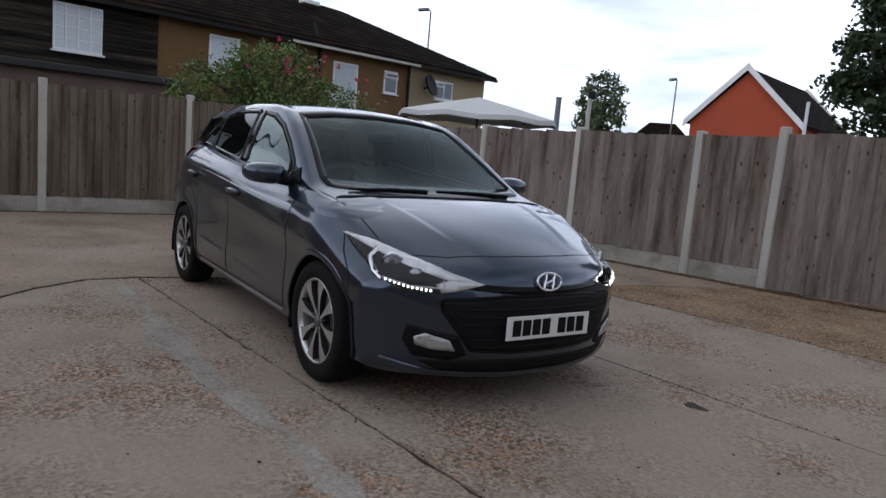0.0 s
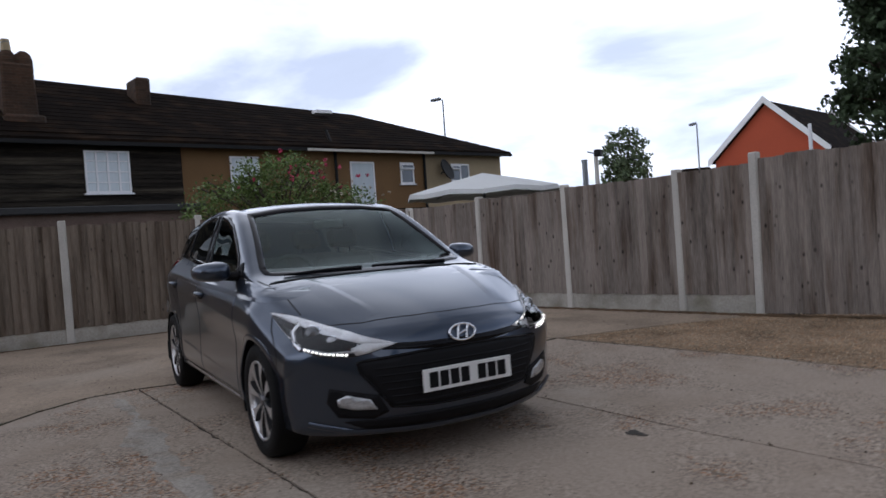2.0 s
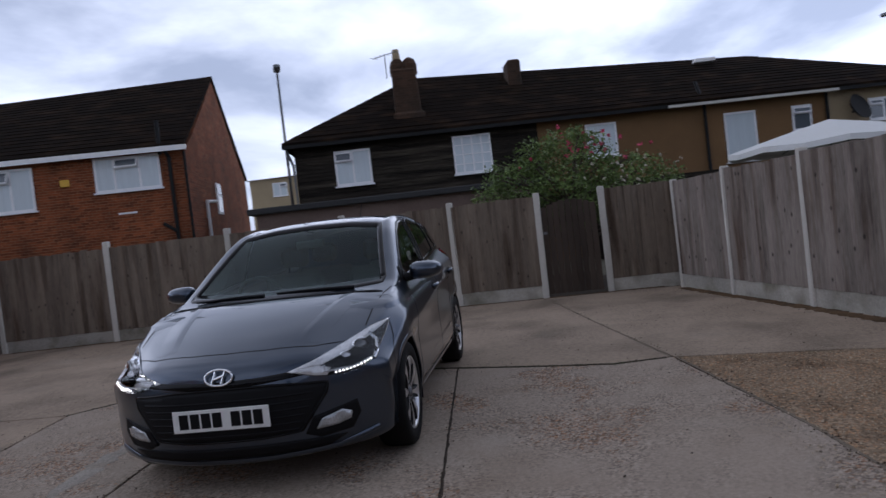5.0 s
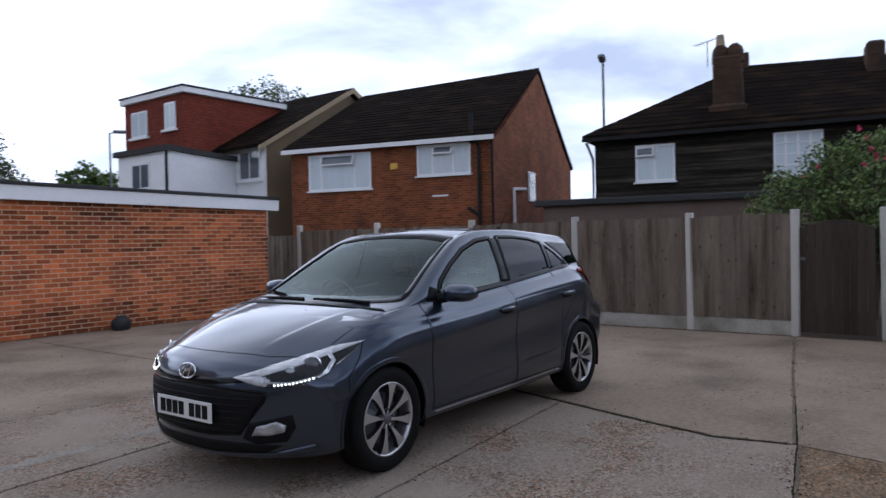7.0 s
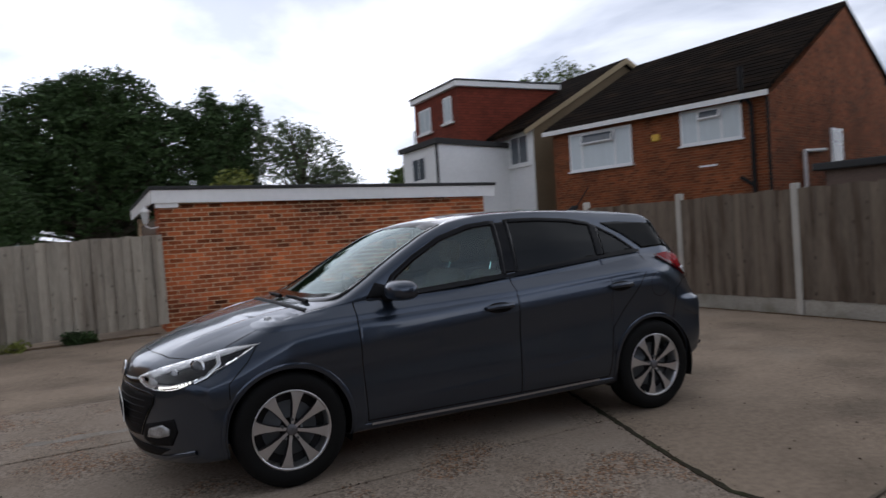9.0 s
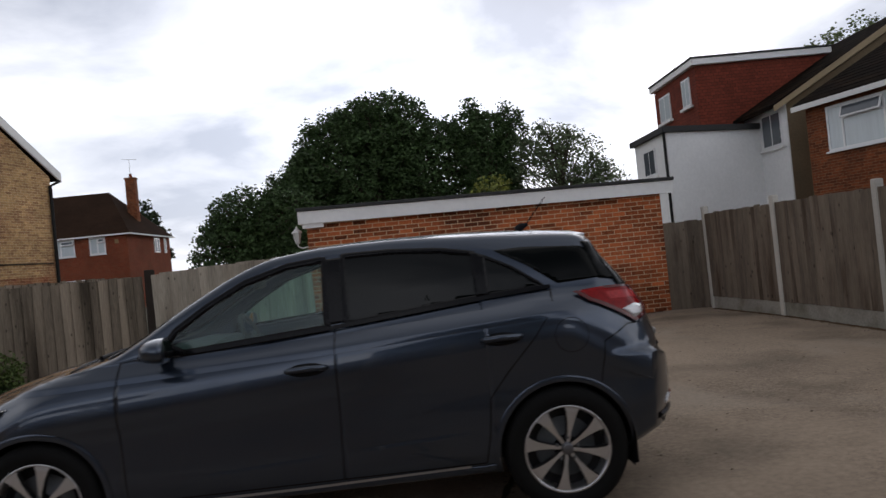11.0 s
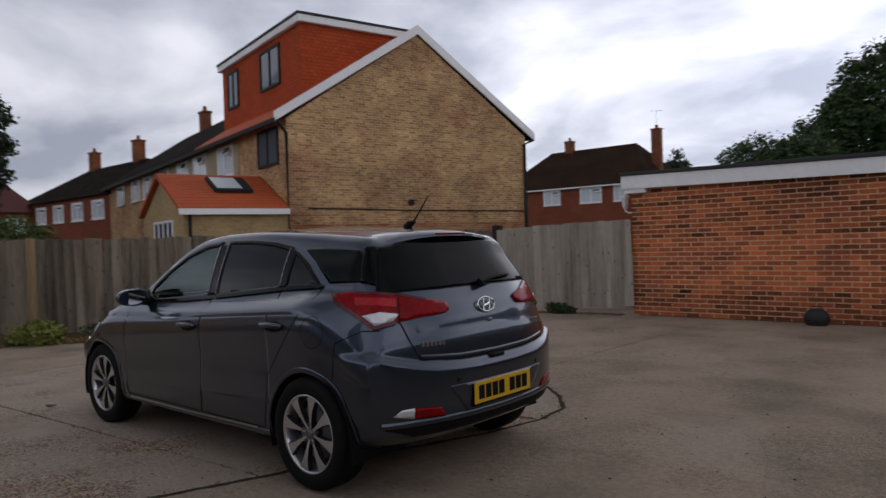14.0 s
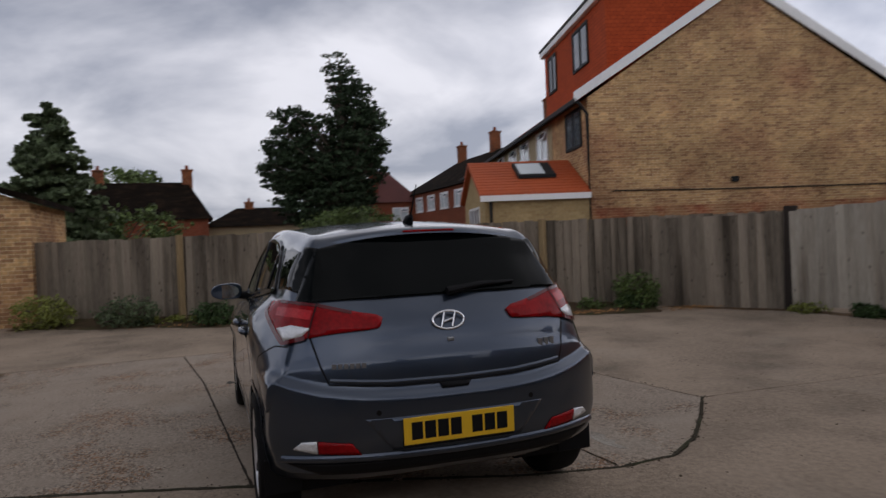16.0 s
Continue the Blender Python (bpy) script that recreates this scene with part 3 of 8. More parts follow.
# a low bank of earth heaped against the boarded fence
M_EARTH = mat("dark earth and moss", (0.085, 0.058, 0.035), 1.0, var=0.55, big=3, small=40, bump=0.9, bump_scale=60, spec=0.1, stain=(0.05, 0.055, 0.022), stain_scale=2.5)
M_DRYLEAF = mat("dry orange leaves", (0.26, 0.135, 0.055), 0.95, var=0.4, bump=0, isl=0.6, spec=0.15)
FOOT = [(10.2, 4.0), (9.05, 2.0), (8.0, -0.1), (7.0, -2.5), (5.95, -5.1), (5.55, -6.25)]
wav = random.Random(9)
bank = bmesh.new()
rows_b = []
for (xa, ya), (xb, yb) in zip(FOOT, FOOT[1:]):
    ln = math.hypot(xb - xa, yb - ya)
    nx, ny = -(ya - yb) / ln, (xa - xb) / ln
    if nx > 0:
        nx, ny = -nx, -ny
    k = int(ln / 0.1)
    for i in range(k):
        x, y = xa + (xb - xa) * i / k, ya + (yb - ya) * i / k
        wide = 0.95 + 0.3 * noise.noise(Vector((x, y, 0)) * 0.8) + wav.gauss(0, 0.03)
        tall = 0.1 + 0.05 * noise.noise(Vector((x, y, 5)) * 1.3)
        rows_b.append([bank.verts.new((x + nx * (wide * f + 0.02) + wav.gauss(0, 0.008), y + ny * (wide * f + 0.02) + wav.gauss(0, 0.008), -0.01 + tall * (1 - f) ** 1.3 * (1 + wav.gauss(0, 0.12)) + (0.013 if f < 0.9 else 0))) for f in (0, 0.15, 0.3, 0.45, 0.6, 0.75, 0.88, 1.0)])
for a, b in zip(rows_b, rows_b[1:]):
    for i in range(7):
        f = bank.faces.new((a[i], b[i], b[i + 1], a[i + 1]))
        f.smooth = True
bmesh.ops.recalc_face_normals(bank, faces=bank.faces)
if sum(f.normal.z for f in bank.faces) < 0:
    bmesh.ops.reverse_faces(bank, faces=bank.faces)
tagged(part("soil_bank", bank, M_EARTH), "dark mossy earth heaped along the fence foot", "soil", kind="structure")
dl = []
for x, y, n, sp_ in ((6.3, -2.6, 260, 0.35), (5.9, -3.5, 260, 0.35), (6.8, -1.2, 200, 0.35), (5.3, -4.9, 300, 0.3), (7.9, 1.2, 140, 0.4), (4.7, -6.4, 160, 0.3)):
    dl += [(x + wav.gauss(0, sp_ * 0.6), y + wav.gauss(0, sp_)) for _ in range(n)]
lit = new("dry_leaves", crumbs(dl, 12, 0.022))
for v in lit.data.vertices:
    v.co.z += 0.03
lit.data.materials.append(M_DRYLEAF)
tagged(lit, "dry orange leaves scattered along the fence foot", "leaves", kind="stuff")

# ---- fences ----
POST_H = {}


def post_mesh(h):
    if h not in POST_H:
        bm = boxed(-0.05, 0.05, -0.05, 0.05, -0.04, h, bevel=0.012)
        me = bpy.data.meshes.new("concrete_post")
        bm.to_mesh(me), bm.free()
        me.materials.append(M_POST)
        POST_H[h] = me
    return POST_H[h]


def concrete_post(x, y, h):
    ob = new("concrete_post", post_mesh(h))
    ob.matrix_world = pose(x, y, 0, random.uniform(-0.5, 0.5), random.uniform(-0.5, 0.5), random.uniform(-4, 4))
    return tagged(ob, "pale grey concrete fence post", "fence post", "posts of the yard fence")


BOARDS = {}


def board_mesh(w, h, material, v):
    key = (w, round(h, 2), material.name, v)
    if key not in BOARDS:
        bm = bmesh.new()
        r = random.Random(hash(key[:2]) % 97 + v)
        t0, t1 = 0.004, 0.034
        top = h + r.uniform(-0.012, 0.012)
        pts = [(-w / 2, 0), (w / 2, 0), (w / 2, -t0), (-w / 2, -t1)]
        rings = [[bm.verts.new((x + r.uniform(-0.002, 0.002), y, z)) for x, y in pts] for z in (0.0, 0.5 * h, top)]
        for a, b in zip(rings, rings[1:]):
            for i in range(4):
                bm.faces.new((a[i], a[(i + 1) % 4], b[(i + 1) % 4], b[i]))
        bm.faces.new(rings[0][::-1]), bm.faces.new(rings[-1])
        bmesh.ops.recalc_face_normals(bm, faces=bm.faces)
        me = bpy.data.meshes.new("fence_board")
        bm.to_mesh(me), bm.free()
        me.materials.append(material)
        BOARDS[key] = me
    return BOARDS[key]


def fence_panel(p0, p1, h, gravel=0.2, material=M_BOARD, w=0.118, pitch=0.1, label="", front=1, group="boarded panels of the yard fence", drop=0.0, wobble=0.0, end=0.03):
    """Upright overlapping boards between two points; front: the side to which the boards face (1: left of the run)."""
    a, b = Vector(p0), Vector(p1)
    m = frame_at(a.x, a.y, b.x - a.x, b.y - a.y)
    ln = (b - a).length
    th = thing("fence_panel", label or "weathered brown closeboard fence panel", "fence", m, group)
    if gravel:
        part("gravel_board", boxed(0.03, ln - 0.03, -0.025, 0.025, -0.04, gravel, bevel=0.006), M_GBOARD, th, "pale concrete gravel board")
    for z in (gravel + 0.2, h - 0.25):
        part("rail", boxed(0.03, ln - 0.03, -0.04 * front, -0.002 * front, z - 0.035, z + 0.035), material, th)
    n = int(round((ln - 2 * end) / pitch))
    for i in range(n):
        ob = new("board", board_mesh(w, h - gravel, material, random.randrange(4)))
        ob.parent = th
        x = end + (i + 0.5) * (ln - 2 * end) / n
        ob.matrix_basis = pose(x, 0.012 * front + random.uniform(-0.003, 0.003), gravel + random.uniform(-0.005, 0.005) * (1 + 3 * wobble) - drop * x, random.uniform(-0.3, 0.3), random.uniform(-0.35, 0.35) * (1 + 3 * wobble), 0 if front < 0 else 180)
    return th


FH = 1.62
BACK = [(-5.85, 3.86), (-5.88, 2.76), (-5.84, 1.74), (-5.9, 0.36), (-5.92, -1.45), (-5.92, -3.45), (-5.86, -5.62), (-5.7, -7.62)]
for x, y in BACK[1:]:
    concrete_post(x, y, round(1.675 - 0.008 * (y - 1.0), 2))
for i in range(len(BACK) - 1):
    if i == 1:
        continue
    fence_panel(BACK[i], BACK[i + 1], FH, material=M_BOARD2, label="brown closeboard fence panel over a concrete base")
fence_panel((-5.70, -7.72), (-5.02, -7.95), 1.52, 0.0, M_BOARD2, label="brown narrow fence panel beside the garage")
# arched garden gate between two posts
gate = thing("garden_gate", "dark brown arched garden gate, shut", "gate", frame_at(-5.88, 2.70, 0.0, -1.0))
for i in range(9):
    x = 0.05 + (i + 0.5) * 0.86 / 9
    h = 1.36 + 0.16 * math.cos((x - 0.48) / 0.46 * 1.35)
    part("board", boxed(x - 0.045, x + 0.045, 0.0, 0.022, 0.05, h, bevel=0.003), M_GATE, gate)
for z in (0.3, 1.2):
    part("ledge", boxed(0.05, 0.91, -0.035, -0.002, z - 0.05, z + 0.05), M_GATE, gate)
part("latch", boxed(0.84, 0.9, 0.023, 0.04, 1.0, 1.04), M_STEEL, gate)

NORTH = [(-5.72, 3.84), (-5.50, 3.80), (-4.02, 4.14), (-2.44, 4.53), (-0.84, 4.93), (0.02, 5.19)]
for i, (x, y) in enumerate(NORTH):
    concrete_post(x, y, [1.62, 1.60, 1.66, 1.69, 1.71, 1.80][i])
for i in range(1, 5):
    fence_panel(NORTH[i], NORTH[i + 1], 1.57 + 0.025 * i, 0.2, label="greyed closeboard fence panel with damp stains", front=-1)
fence_panel((-5.85, 3.86), (-5.50, 3.80), 1.56, 0.2, material=M_BOARD2, front=-1)
TALL = [(0.02, 5.19), (1.64, 5.80), (3.25, 6.32), (4.9, 6.8), (7.0, 7.35), (8.8, 7.8), (10.6, 8.2)]
for x, y in TALL[1:-1]:
    concrete_post(x, y, 1.86)
for a, b in zip(TALL, TALL[1:]):
    fence_panel(a, b, 1.74, 0.0, label="tall greyed boarded fence panel", front=-1, w=0.122, pitch=0.103, end=0.04)

EAST = [(10.2, 4.0), (9.05, 2.0), (8.0, -0.1), (7.0, -2.5), (5.95, -5.1), (5.2, -7.3), (4.8, -9.5)]
for a, b in zip(EAST, EAST[1:]):
    fence_panel(a, b, 1.55, 0.0, M_GREY, 0.15, 0.135, "silvered boarded fence panel, ragged at the foot", front=-1, wobble=0.5, end=0.0)
fence_panel((10.6, 8.2), (10.2, 4.0), 1.55, 0.0, M_GREY, 0.15, 0.135, "silvered boarded fence panel", front=-1)
fence_panel((5.56, -6.3), (3.8, -7.48), 1.5, 0.0, M_GREY, 0.15, 0.135, "silvered boarded fence panel beside the gate", front=-1, wobble=0.4, end=0.0)
for x, y in ((7.7, -0.8), (8.78, 1.45), (6.18, -4.5)):
    fp = tagged(part("wooden_post", boxed(-0.05, 0.05, -0.05, 0.05, -0.04, 1.58, bevel=0.008), M_YPOST), "yellow brown wooden fence post", "post", "wooden posts of the boarded fence")
    fp.matrix_world = pose(x - 0.1, y + 0.04, 0, 0, 0, 25)
# leaning gate between its dark post and the garage
part_gate = thing("yard_gate", "silvered boarded gate leaning between dark post and garage", "gate", frame_at(3.66, -7.50, -0.99, -0.13))
for i in range(17):
    x = 0.06 + i * 0.15
    ob = new("board", board_mesh(0.164, 1.47, M_GATEGREY, i % 4))
    ob.parent = part_gate
    ob.matrix_basis = pose(x + 0.05, -0.05 + 0.012 * (i % 2), 0.05 + 0.08 * i / 16 + random.uniform(-0.015, 0.02), 0, -1.2 + random.uniform(-0.4, 0.4), 0)
for z in (0.35, 1.25):
    part("rail", boxed(0.0, 2.5, -0.04, -0.002, z - 0.04, z + 0.04), M_GREY, part_gate)
gp = tagged(part("gate_post", boxed(-0.08, 0.08, -0.08, 0.08, -0.04, 1.6, bevel=0.01), M_GATEPOST), "dark wooden gate post with white hooks", "gate post")
gp.matrix_world = pose(3.72, -7.50, 0, 0, -1.0, 20)

# ---- brick garage ----
GX0, GX1, GY, GH = -5.03, 1.12, -7.87, 2.12
gar = thing("garage", "flat-roofed red brick garage with white fascia", "garage", pose(GX1, GY, 0, 0, 0, 180))
GL = GX1 - GX0   # local x runs west along the wall, local y points into the garage
part("wall", boxed(0.002, GL - 0.002, 0.001, 0.2, -0.04, GH), M_MORTAR, gar)
part("wall", boxed(0.012, 0.2, 0.2, 5.6, -0.04, 0.3), M_MORTAR, gar)
part("wall", boxed(0.012, 0.25, 5.3, 5.6, 0.3, GH), M_MORTAR, gar)
part("wall", boxed(0.012, 0.2, 0.2, 0.75, 0.3, GH), M_MORTAR, gar)
part("wall", boxed(GL - 0.2, GL - 0.012, 0.2, 5.6, -0.04, GH), M_MORTAR, gar)
part("wall", boxed(0.2, GL - 0.2, 5.4, 5.6, -0.04, GH), M_MORTAR, gar)
part("garage_door", boxed(0.06, 0.12, 0.75, 5.3, 0.3, 1.95), mat("brown door boards", (0.13, 0.075, 0.04), 0.7, var=0.3, stretch=(5, 5, 1)), gar, "brown wooden garage door")
roof_bm = bmesh.new()
box(roof_bm, -0.14, GL + 0.22, -0.16, 5.8, GH + 0.21, GH + 0.27, bevel=0.01)
for v in roof_bm.verts:
    v.co.z -= 0.012 * v.co.x
part("roof", roof_bm, M_FELT, gar, "dark felt roof edge")
fas = boxed(-0.12, GL + 0.2, -0.13, -0.10, GH - 0.005, GH + 0.21)
for v in fas.verts:
    v.co.z -= 0.012 * v.co.x
part("fascia", fas, M_WHITE, gar, "white painted fascia board")
fas = boxed(-0.12, -0.09, -0.10, 5.7, GH + 0.0, GH + 0.21)
part("fascia", fas, M_WHITE, gar, "white painted fascia board")
part("fascia_end", boxed(-0.06, 0.30, -0.1, -0.02, GH - 0.08, GH + 0.0), M_WHITE, gar)


wl_ = thing("wall_lantern", "small pale carriage lantern on the garage corner", "lantern", pose(1.12, -8.03, 1.72))
part("bracket", tube(bmesh.new(), [(0.0, 0, 0.02), (0.12, 0, 0.0), (0.2, 0, 0.04), (0.2, 0, 0.08)], 0.012, 8), M_WHITE, wl_)
part("body", tube(bmesh.new(), [(0.2, 0, 0.08), (0.2, 0, 0.1), (0.2, 0, 0.27)], [0.03, 0.045, 0.075], 6), M_CANVAS, wl_, "frosted six-sided lantern glass")
part("cap", tube(bmesh.new(), [(0.2, 0, 0.27), (0.2, 0, 0.285), (0.2, 0, 0.34), (0.2, 0, 0.39)], [0.095, 0.09, 0.03, 0.008], 6), M_WHITE, wl_)


# ---- houses ----
def window(th, x0, x1, z0, z1, y, s, cols=2, top=True, pane=M_PANE, fw=0.06, wide=None):
    """A white casement set into a wall in the plane y; s: the side that it faces."""
    ya, yb = y - s * 0.04, y + s * 0.035
    lo, hi = min(ya, yb), max(ya, yb)
    bm = bmesh.new()
    rings = [[bm.verts.new((x, yy, z)) for x, z in ((a, c), (b, c), (b, d), (a, d))] for a, b, c, d, yy in ((x0, x1, z0, z1, lo), (x0, x1, z0, z1, hi), (x0 + fw, x1 - fw, z0 + fw, z1 - fw, hi), (x0 + fw, x1 - fw, z0 + fw, z1 - fw, lo))]
    for p, q in zip(rings, rings[1:] + rings[:1]):
        for i in range(4):
            bm.faces.new((p[i], p[(i + 1) % 4], q[(i + 1) % 4], q[i]))
    bmesh.ops.recalc_face_normals(bm, faces=bm.faces)
    w = part("window", bm, M_UPVC, th, "white framed window")
    xs = wide or [x0 + (x1 - x0) * i / cols for i in range(cols + 1)]
    for x in xs[1:-1]:
        part("mullion", boxed(x - fw / 2, x + fw / 2, lo, hi, z0 + fw - 0.004, z1 - fw + 0.004), M_UPVC, w)
    zt = z1 - 0.32 * (z1 - z0)
    if top:
        k = 1 if wide else 0
        a, b = xs[k], xs[k + 1]
        part("transom", boxed(a + fw / 2, b - fw / 2, lo, hi, zt - fw / 2, zt + fw / 2), M_UPVC, w)
        # top light standing ajar
        tl = boxed(a + fw / 2, b - fw / 2, -0.02, 0.02, -(z1 - zt) + fw, 0)
        for v in tl.verts:
            v.co.y = v.co.y - s * v.co.z * 0.35 + (hi if s > 0 else lo)
            v.co.z += z1 - fw
        part("top_light", tl, M_UPVC, w, "top light standing ajar")
        tg = boxed(a + fw * 1.1, b - fw * 1.1, -0.024, 0.024, -(z1 - zt) + fw * 1.7, -fw * 0.7)
        for v in tg.verts:
            v.co.y = v.co.y - s * v.co.z * 0.35 + (hi if s > 0 else lo)
            v.co.z += z1 - fw
        part("top_pane", tg, M_PANE, w, "dark glass of the top light")
    part("pane", boxed(x0 + fw * 0.5, x1 - fw * 0.5, y - 0.004 + s * 0.012, y + 0.004 + s * 0.012, z0 + fw * 0.5, z1 - fw * 0.5), pane, w)
    part("sill", boxed(x0 - 0.05, x1 + 0.05, min(y, y + s * 0.1), max(y, y + s * 0.1), z0 - 0.05, z0 - 0.004), M_UPVC, w)
    return w


def gable_block(bm, x0, x1, y0, y1, z_eave, z_ridge, yr=None):
    """Walls with a gable at both ends, the ridge along x."""
    yr = (y0 + y1) / 2 if yr is None else yr
    pts = [(y0, -0.05), (y1, -0.05), (y1, z_eave), (yr, z_ridge), (y0, z_eave)]
    a, b = [bm.verts.new((x0, y, z)) for y, z in pts], [bm.verts.new((x1, y, z)) for y, z in pts]
    bm.faces.new(a[::-1]), bm.faces.new(b)
    for i in range(5):
        bm.faces.new((a[i], a[(i + 1) % 5], b[(i + 1) % 5], b[i]))
    bmesh.ops.recalc_face_normals(bm, faces=bm.faces)
    return bm


def roof_slope(x0, x1, ya, za, yb, zb, t=0.12, hip0=0.0, hip1=0.0, sag=0.0):
    """One slope of a roof from its eave (ya, za) to its ridge (yb, zb); hips shorten the ridge."""
    bm = bmesh.new()
    q = [(x0, ya, za), (x1, ya, za), (x1 - hip1, yb, zb - sag), (x0 + hip0, yb, zb)]
    lo, hi = [bm.verts.new(p) for p in q], [bm.verts.new((p[0], p[1], p[2] + t)) for p in q]
    bm.faces.new(hi), bm.faces.new(lo[::-1])
    for i in range(4):
        bm.faces.new((lo[i], lo[(i + 1) % 4], hi[(i + 1) % 4], hi[i]))
    bmesh.ops.recalc_face_normals(bm, faces=bm.faces)
    return bm


def roof_courses(x0, x1, ya, za, yb, zb, step=0.33, hip0=0.0, hip1=0.0, t=0.12, sag=0.0):
    """The lapped courses of tiles on a slope, each a thin lip."""
    bm = bmesh.new()
    ln = math.hypot(yb - ya, zb - za)
    n = int(ln / step)
    dy, dz = (yb - ya) / ln, (zb - za) / ln
    for i in range(1, n):
        f = i / n
        y, z = ya + (yb - ya) * f, za + (zb - za) * f + t
        a, b = x0 + hip0 * f, x1 - hip1 * f
        a2, b2 = x0 + hip0 * min(1, f + 1 / n), x1 - hip1 * min(1, f + 1 / n)
        v = [bm.verts.new(p) for p in ((a, y, z + 0.014), (b, y, z + 0.014 - sag * f), (b2, y + dy * step, z + dz * step + 0.002 - sag * min(1, f + 1 / n)), (a2, y + dy * step, z + dz * step + 0.002), (a, y, z - 0.01), (b, y, z - 0.01 - sag * f))]
        bm.faces.new((v[0], v[1], v[2], v[3])), bm.faces.new((v[4], v[5], v[1], v[0]))
    bmesh.ops.recalc_face_normals(bm, faces=bm.faces)
    return bm


def chimney(th, x, y, z0, z1, w=0.7, d=0.5, pots=1, material=M_BK_RED):
    bm = boxed(x - w / 2, x + w / 2, y - d / 2, y + d / 2, z0, z1 - 0.12, bevel=0.02)
    box(bm, x - w / 2 - 0.05, x + w / 2 + 0.05, y - d / 2 - 0.05, y + d / 2 + 0.05, z1 - 0.12, z1, bevel=0.02)
    c = part("chimney", bm, material, th)
    for i in range(pots):
        px = x + (i - (pots - 1) / 2) * 0.35
        part("chimney_pot", tube(bmesh.new(), [(px, y, z1 - 0.02), (px, y, z1 + 0.3)], [0.12, 0.1]), M_BK_FAR, c)
    return c


def aerial(th, x, y, z, h=0.9, yaw=0.3):
    bm = tube(bmesh.new(), [(x, y, z - 0.3), (x, y, z + h)], 0.014, 6)
    c, s = math.cos(yaw), math.sin(yaw)
    tube(bm, [(x - 0.5 * c, y - 0.5 * s, z + h), (x + 0.5 * c, y + 0.5 * s, z + h)], 0.01, 6)
    for i in range(6):
        k = -0.45 + 0.18 * i
        tube(bm, [(x + k * c - 0.16 * s, y + k * s + 0.16 * c, z + h), (x + k * c + 0.16 * s, y + k * s - 0.16 * c, z + h)], 0.007, 5)
    return part("aerial", bm, M_STEEL, th, "roof aerial")


# brown red brick house; local x runs along the facade, the yard lies to +y
hb = thing("brick_house", "two-storey brown red brick house with dark tiled roof", "house", frame_at(-13.7, -7.9, 0.25, -0.968))
part("wall", gable_block(bmesh.new(), 0, 7.2, -11.1, 0, 4.4, 7.15), M_BK_RED, hb)
rf = part("roof", roof_slope(-0.05, 7.35, 0.3, 4.42, -5.55, 7.62, sag=0.34), M_ROOF, hb, "dark brown tiled roof")
part("tile_relief", roof_courses(-0.05, 7.35, 0.3, 4.42, -5.55, 7.62, sag=0.34), M_ROOF, rf)["kind"] = "stuff"
part("roof", roof_slope(-0.05, 7.35, -11.4, 4.42, -5.55, 7.62, sag=0.34), M_ROOF, hb, "dark brown tiled roof")
part("gable_peak", slab_xz(bmesh.new(), [(-0.02, 4.3), (-11.08, 4.3), (-5.55, 7.55)], 0.0, 0.24), M_BK_RED, hb).matrix_basis = Matrix(((0, 1, 0, -0.003), (1, 0, 0, 0), (0, 0, 1, 0), (0, 0, 0, 1)))
part("fascia", boxed(-0.1, 7.4, 0.27, 0.31, 4.36, 4.5), M_WHITE, hb, "white gutter board")
window(hb, 4.15, 6.5, 3.1, 4.3, 0, 1, 3, True, M_PALEPANE, wide=[4.15, 4.75, 6.0, 6.5])
window(hb, 0.73, 2.52, 3.4, 4.36, 0, 1, 3, True, M_PALEPANE, wide=[0.73, 1.3, 1.98, 2.52])
part("alarm_box", boxed(3.2, 3.45, 0.0, 0.07, 3.66, 3.86, bevel=0.02), mat("yellow plastic", (0.7, 0.42, 0.05), 0.5, var=0.1, bump=0), hb, "yellow alarm box")
part("name_bar", boxed(1.5, 2.0, 0.0, 0.03, 2.74, 2.79), M_WHITE, hb)
pb = tube(bmesh.new(), [(0.45, 0.07, 0), (0.45, 0.07, 4.2), (0.5, 0.25, 4.4)], 0.055)
tube(pb, [(0.66, 0.15, 4.3), (0.66, 0.12, 5.25)], 0.06)
tube(pb, [(0.45, 0.1, 2.1), (0.8, 0.1, 2.35)], 0.05)
part("downpipe", pb, M_DARKPIPE, hb, "black soil and rain pipes")
part("downpipe", tube(bmesh.new(), [(0.03, 0.06, 0), (0.03, 0.06, 4.35)], 0.04), M_DARKPIPE, hb)
gb = bmesh.new()
box(gb, -0.045, 0.02, -4.75, -3.9, 2.7, 3.75)
gwin = part("window", gb, M_UPVC, hb, "white framed window")
part("pane", boxed(-0.052, -0.046, -4.67, -3.98, 2.78, 3.3), M_PANE, gwin)
part("pane", boxed(-0.052, -0.046, -4.67, -3.98, 3.38, 3.67), M_PANE, gwin)
part("overflow_pipe", tube(tube(bmesh.new(), [(-0.08, -1.85, 1.2), (-0.08, -1.85, 3.0)], 0.05), [(-0.08, -1.85, 3.0), (-0.08, -3.3, 3.08)], 0.05), M_WHITE, hb, "white waste pipe")


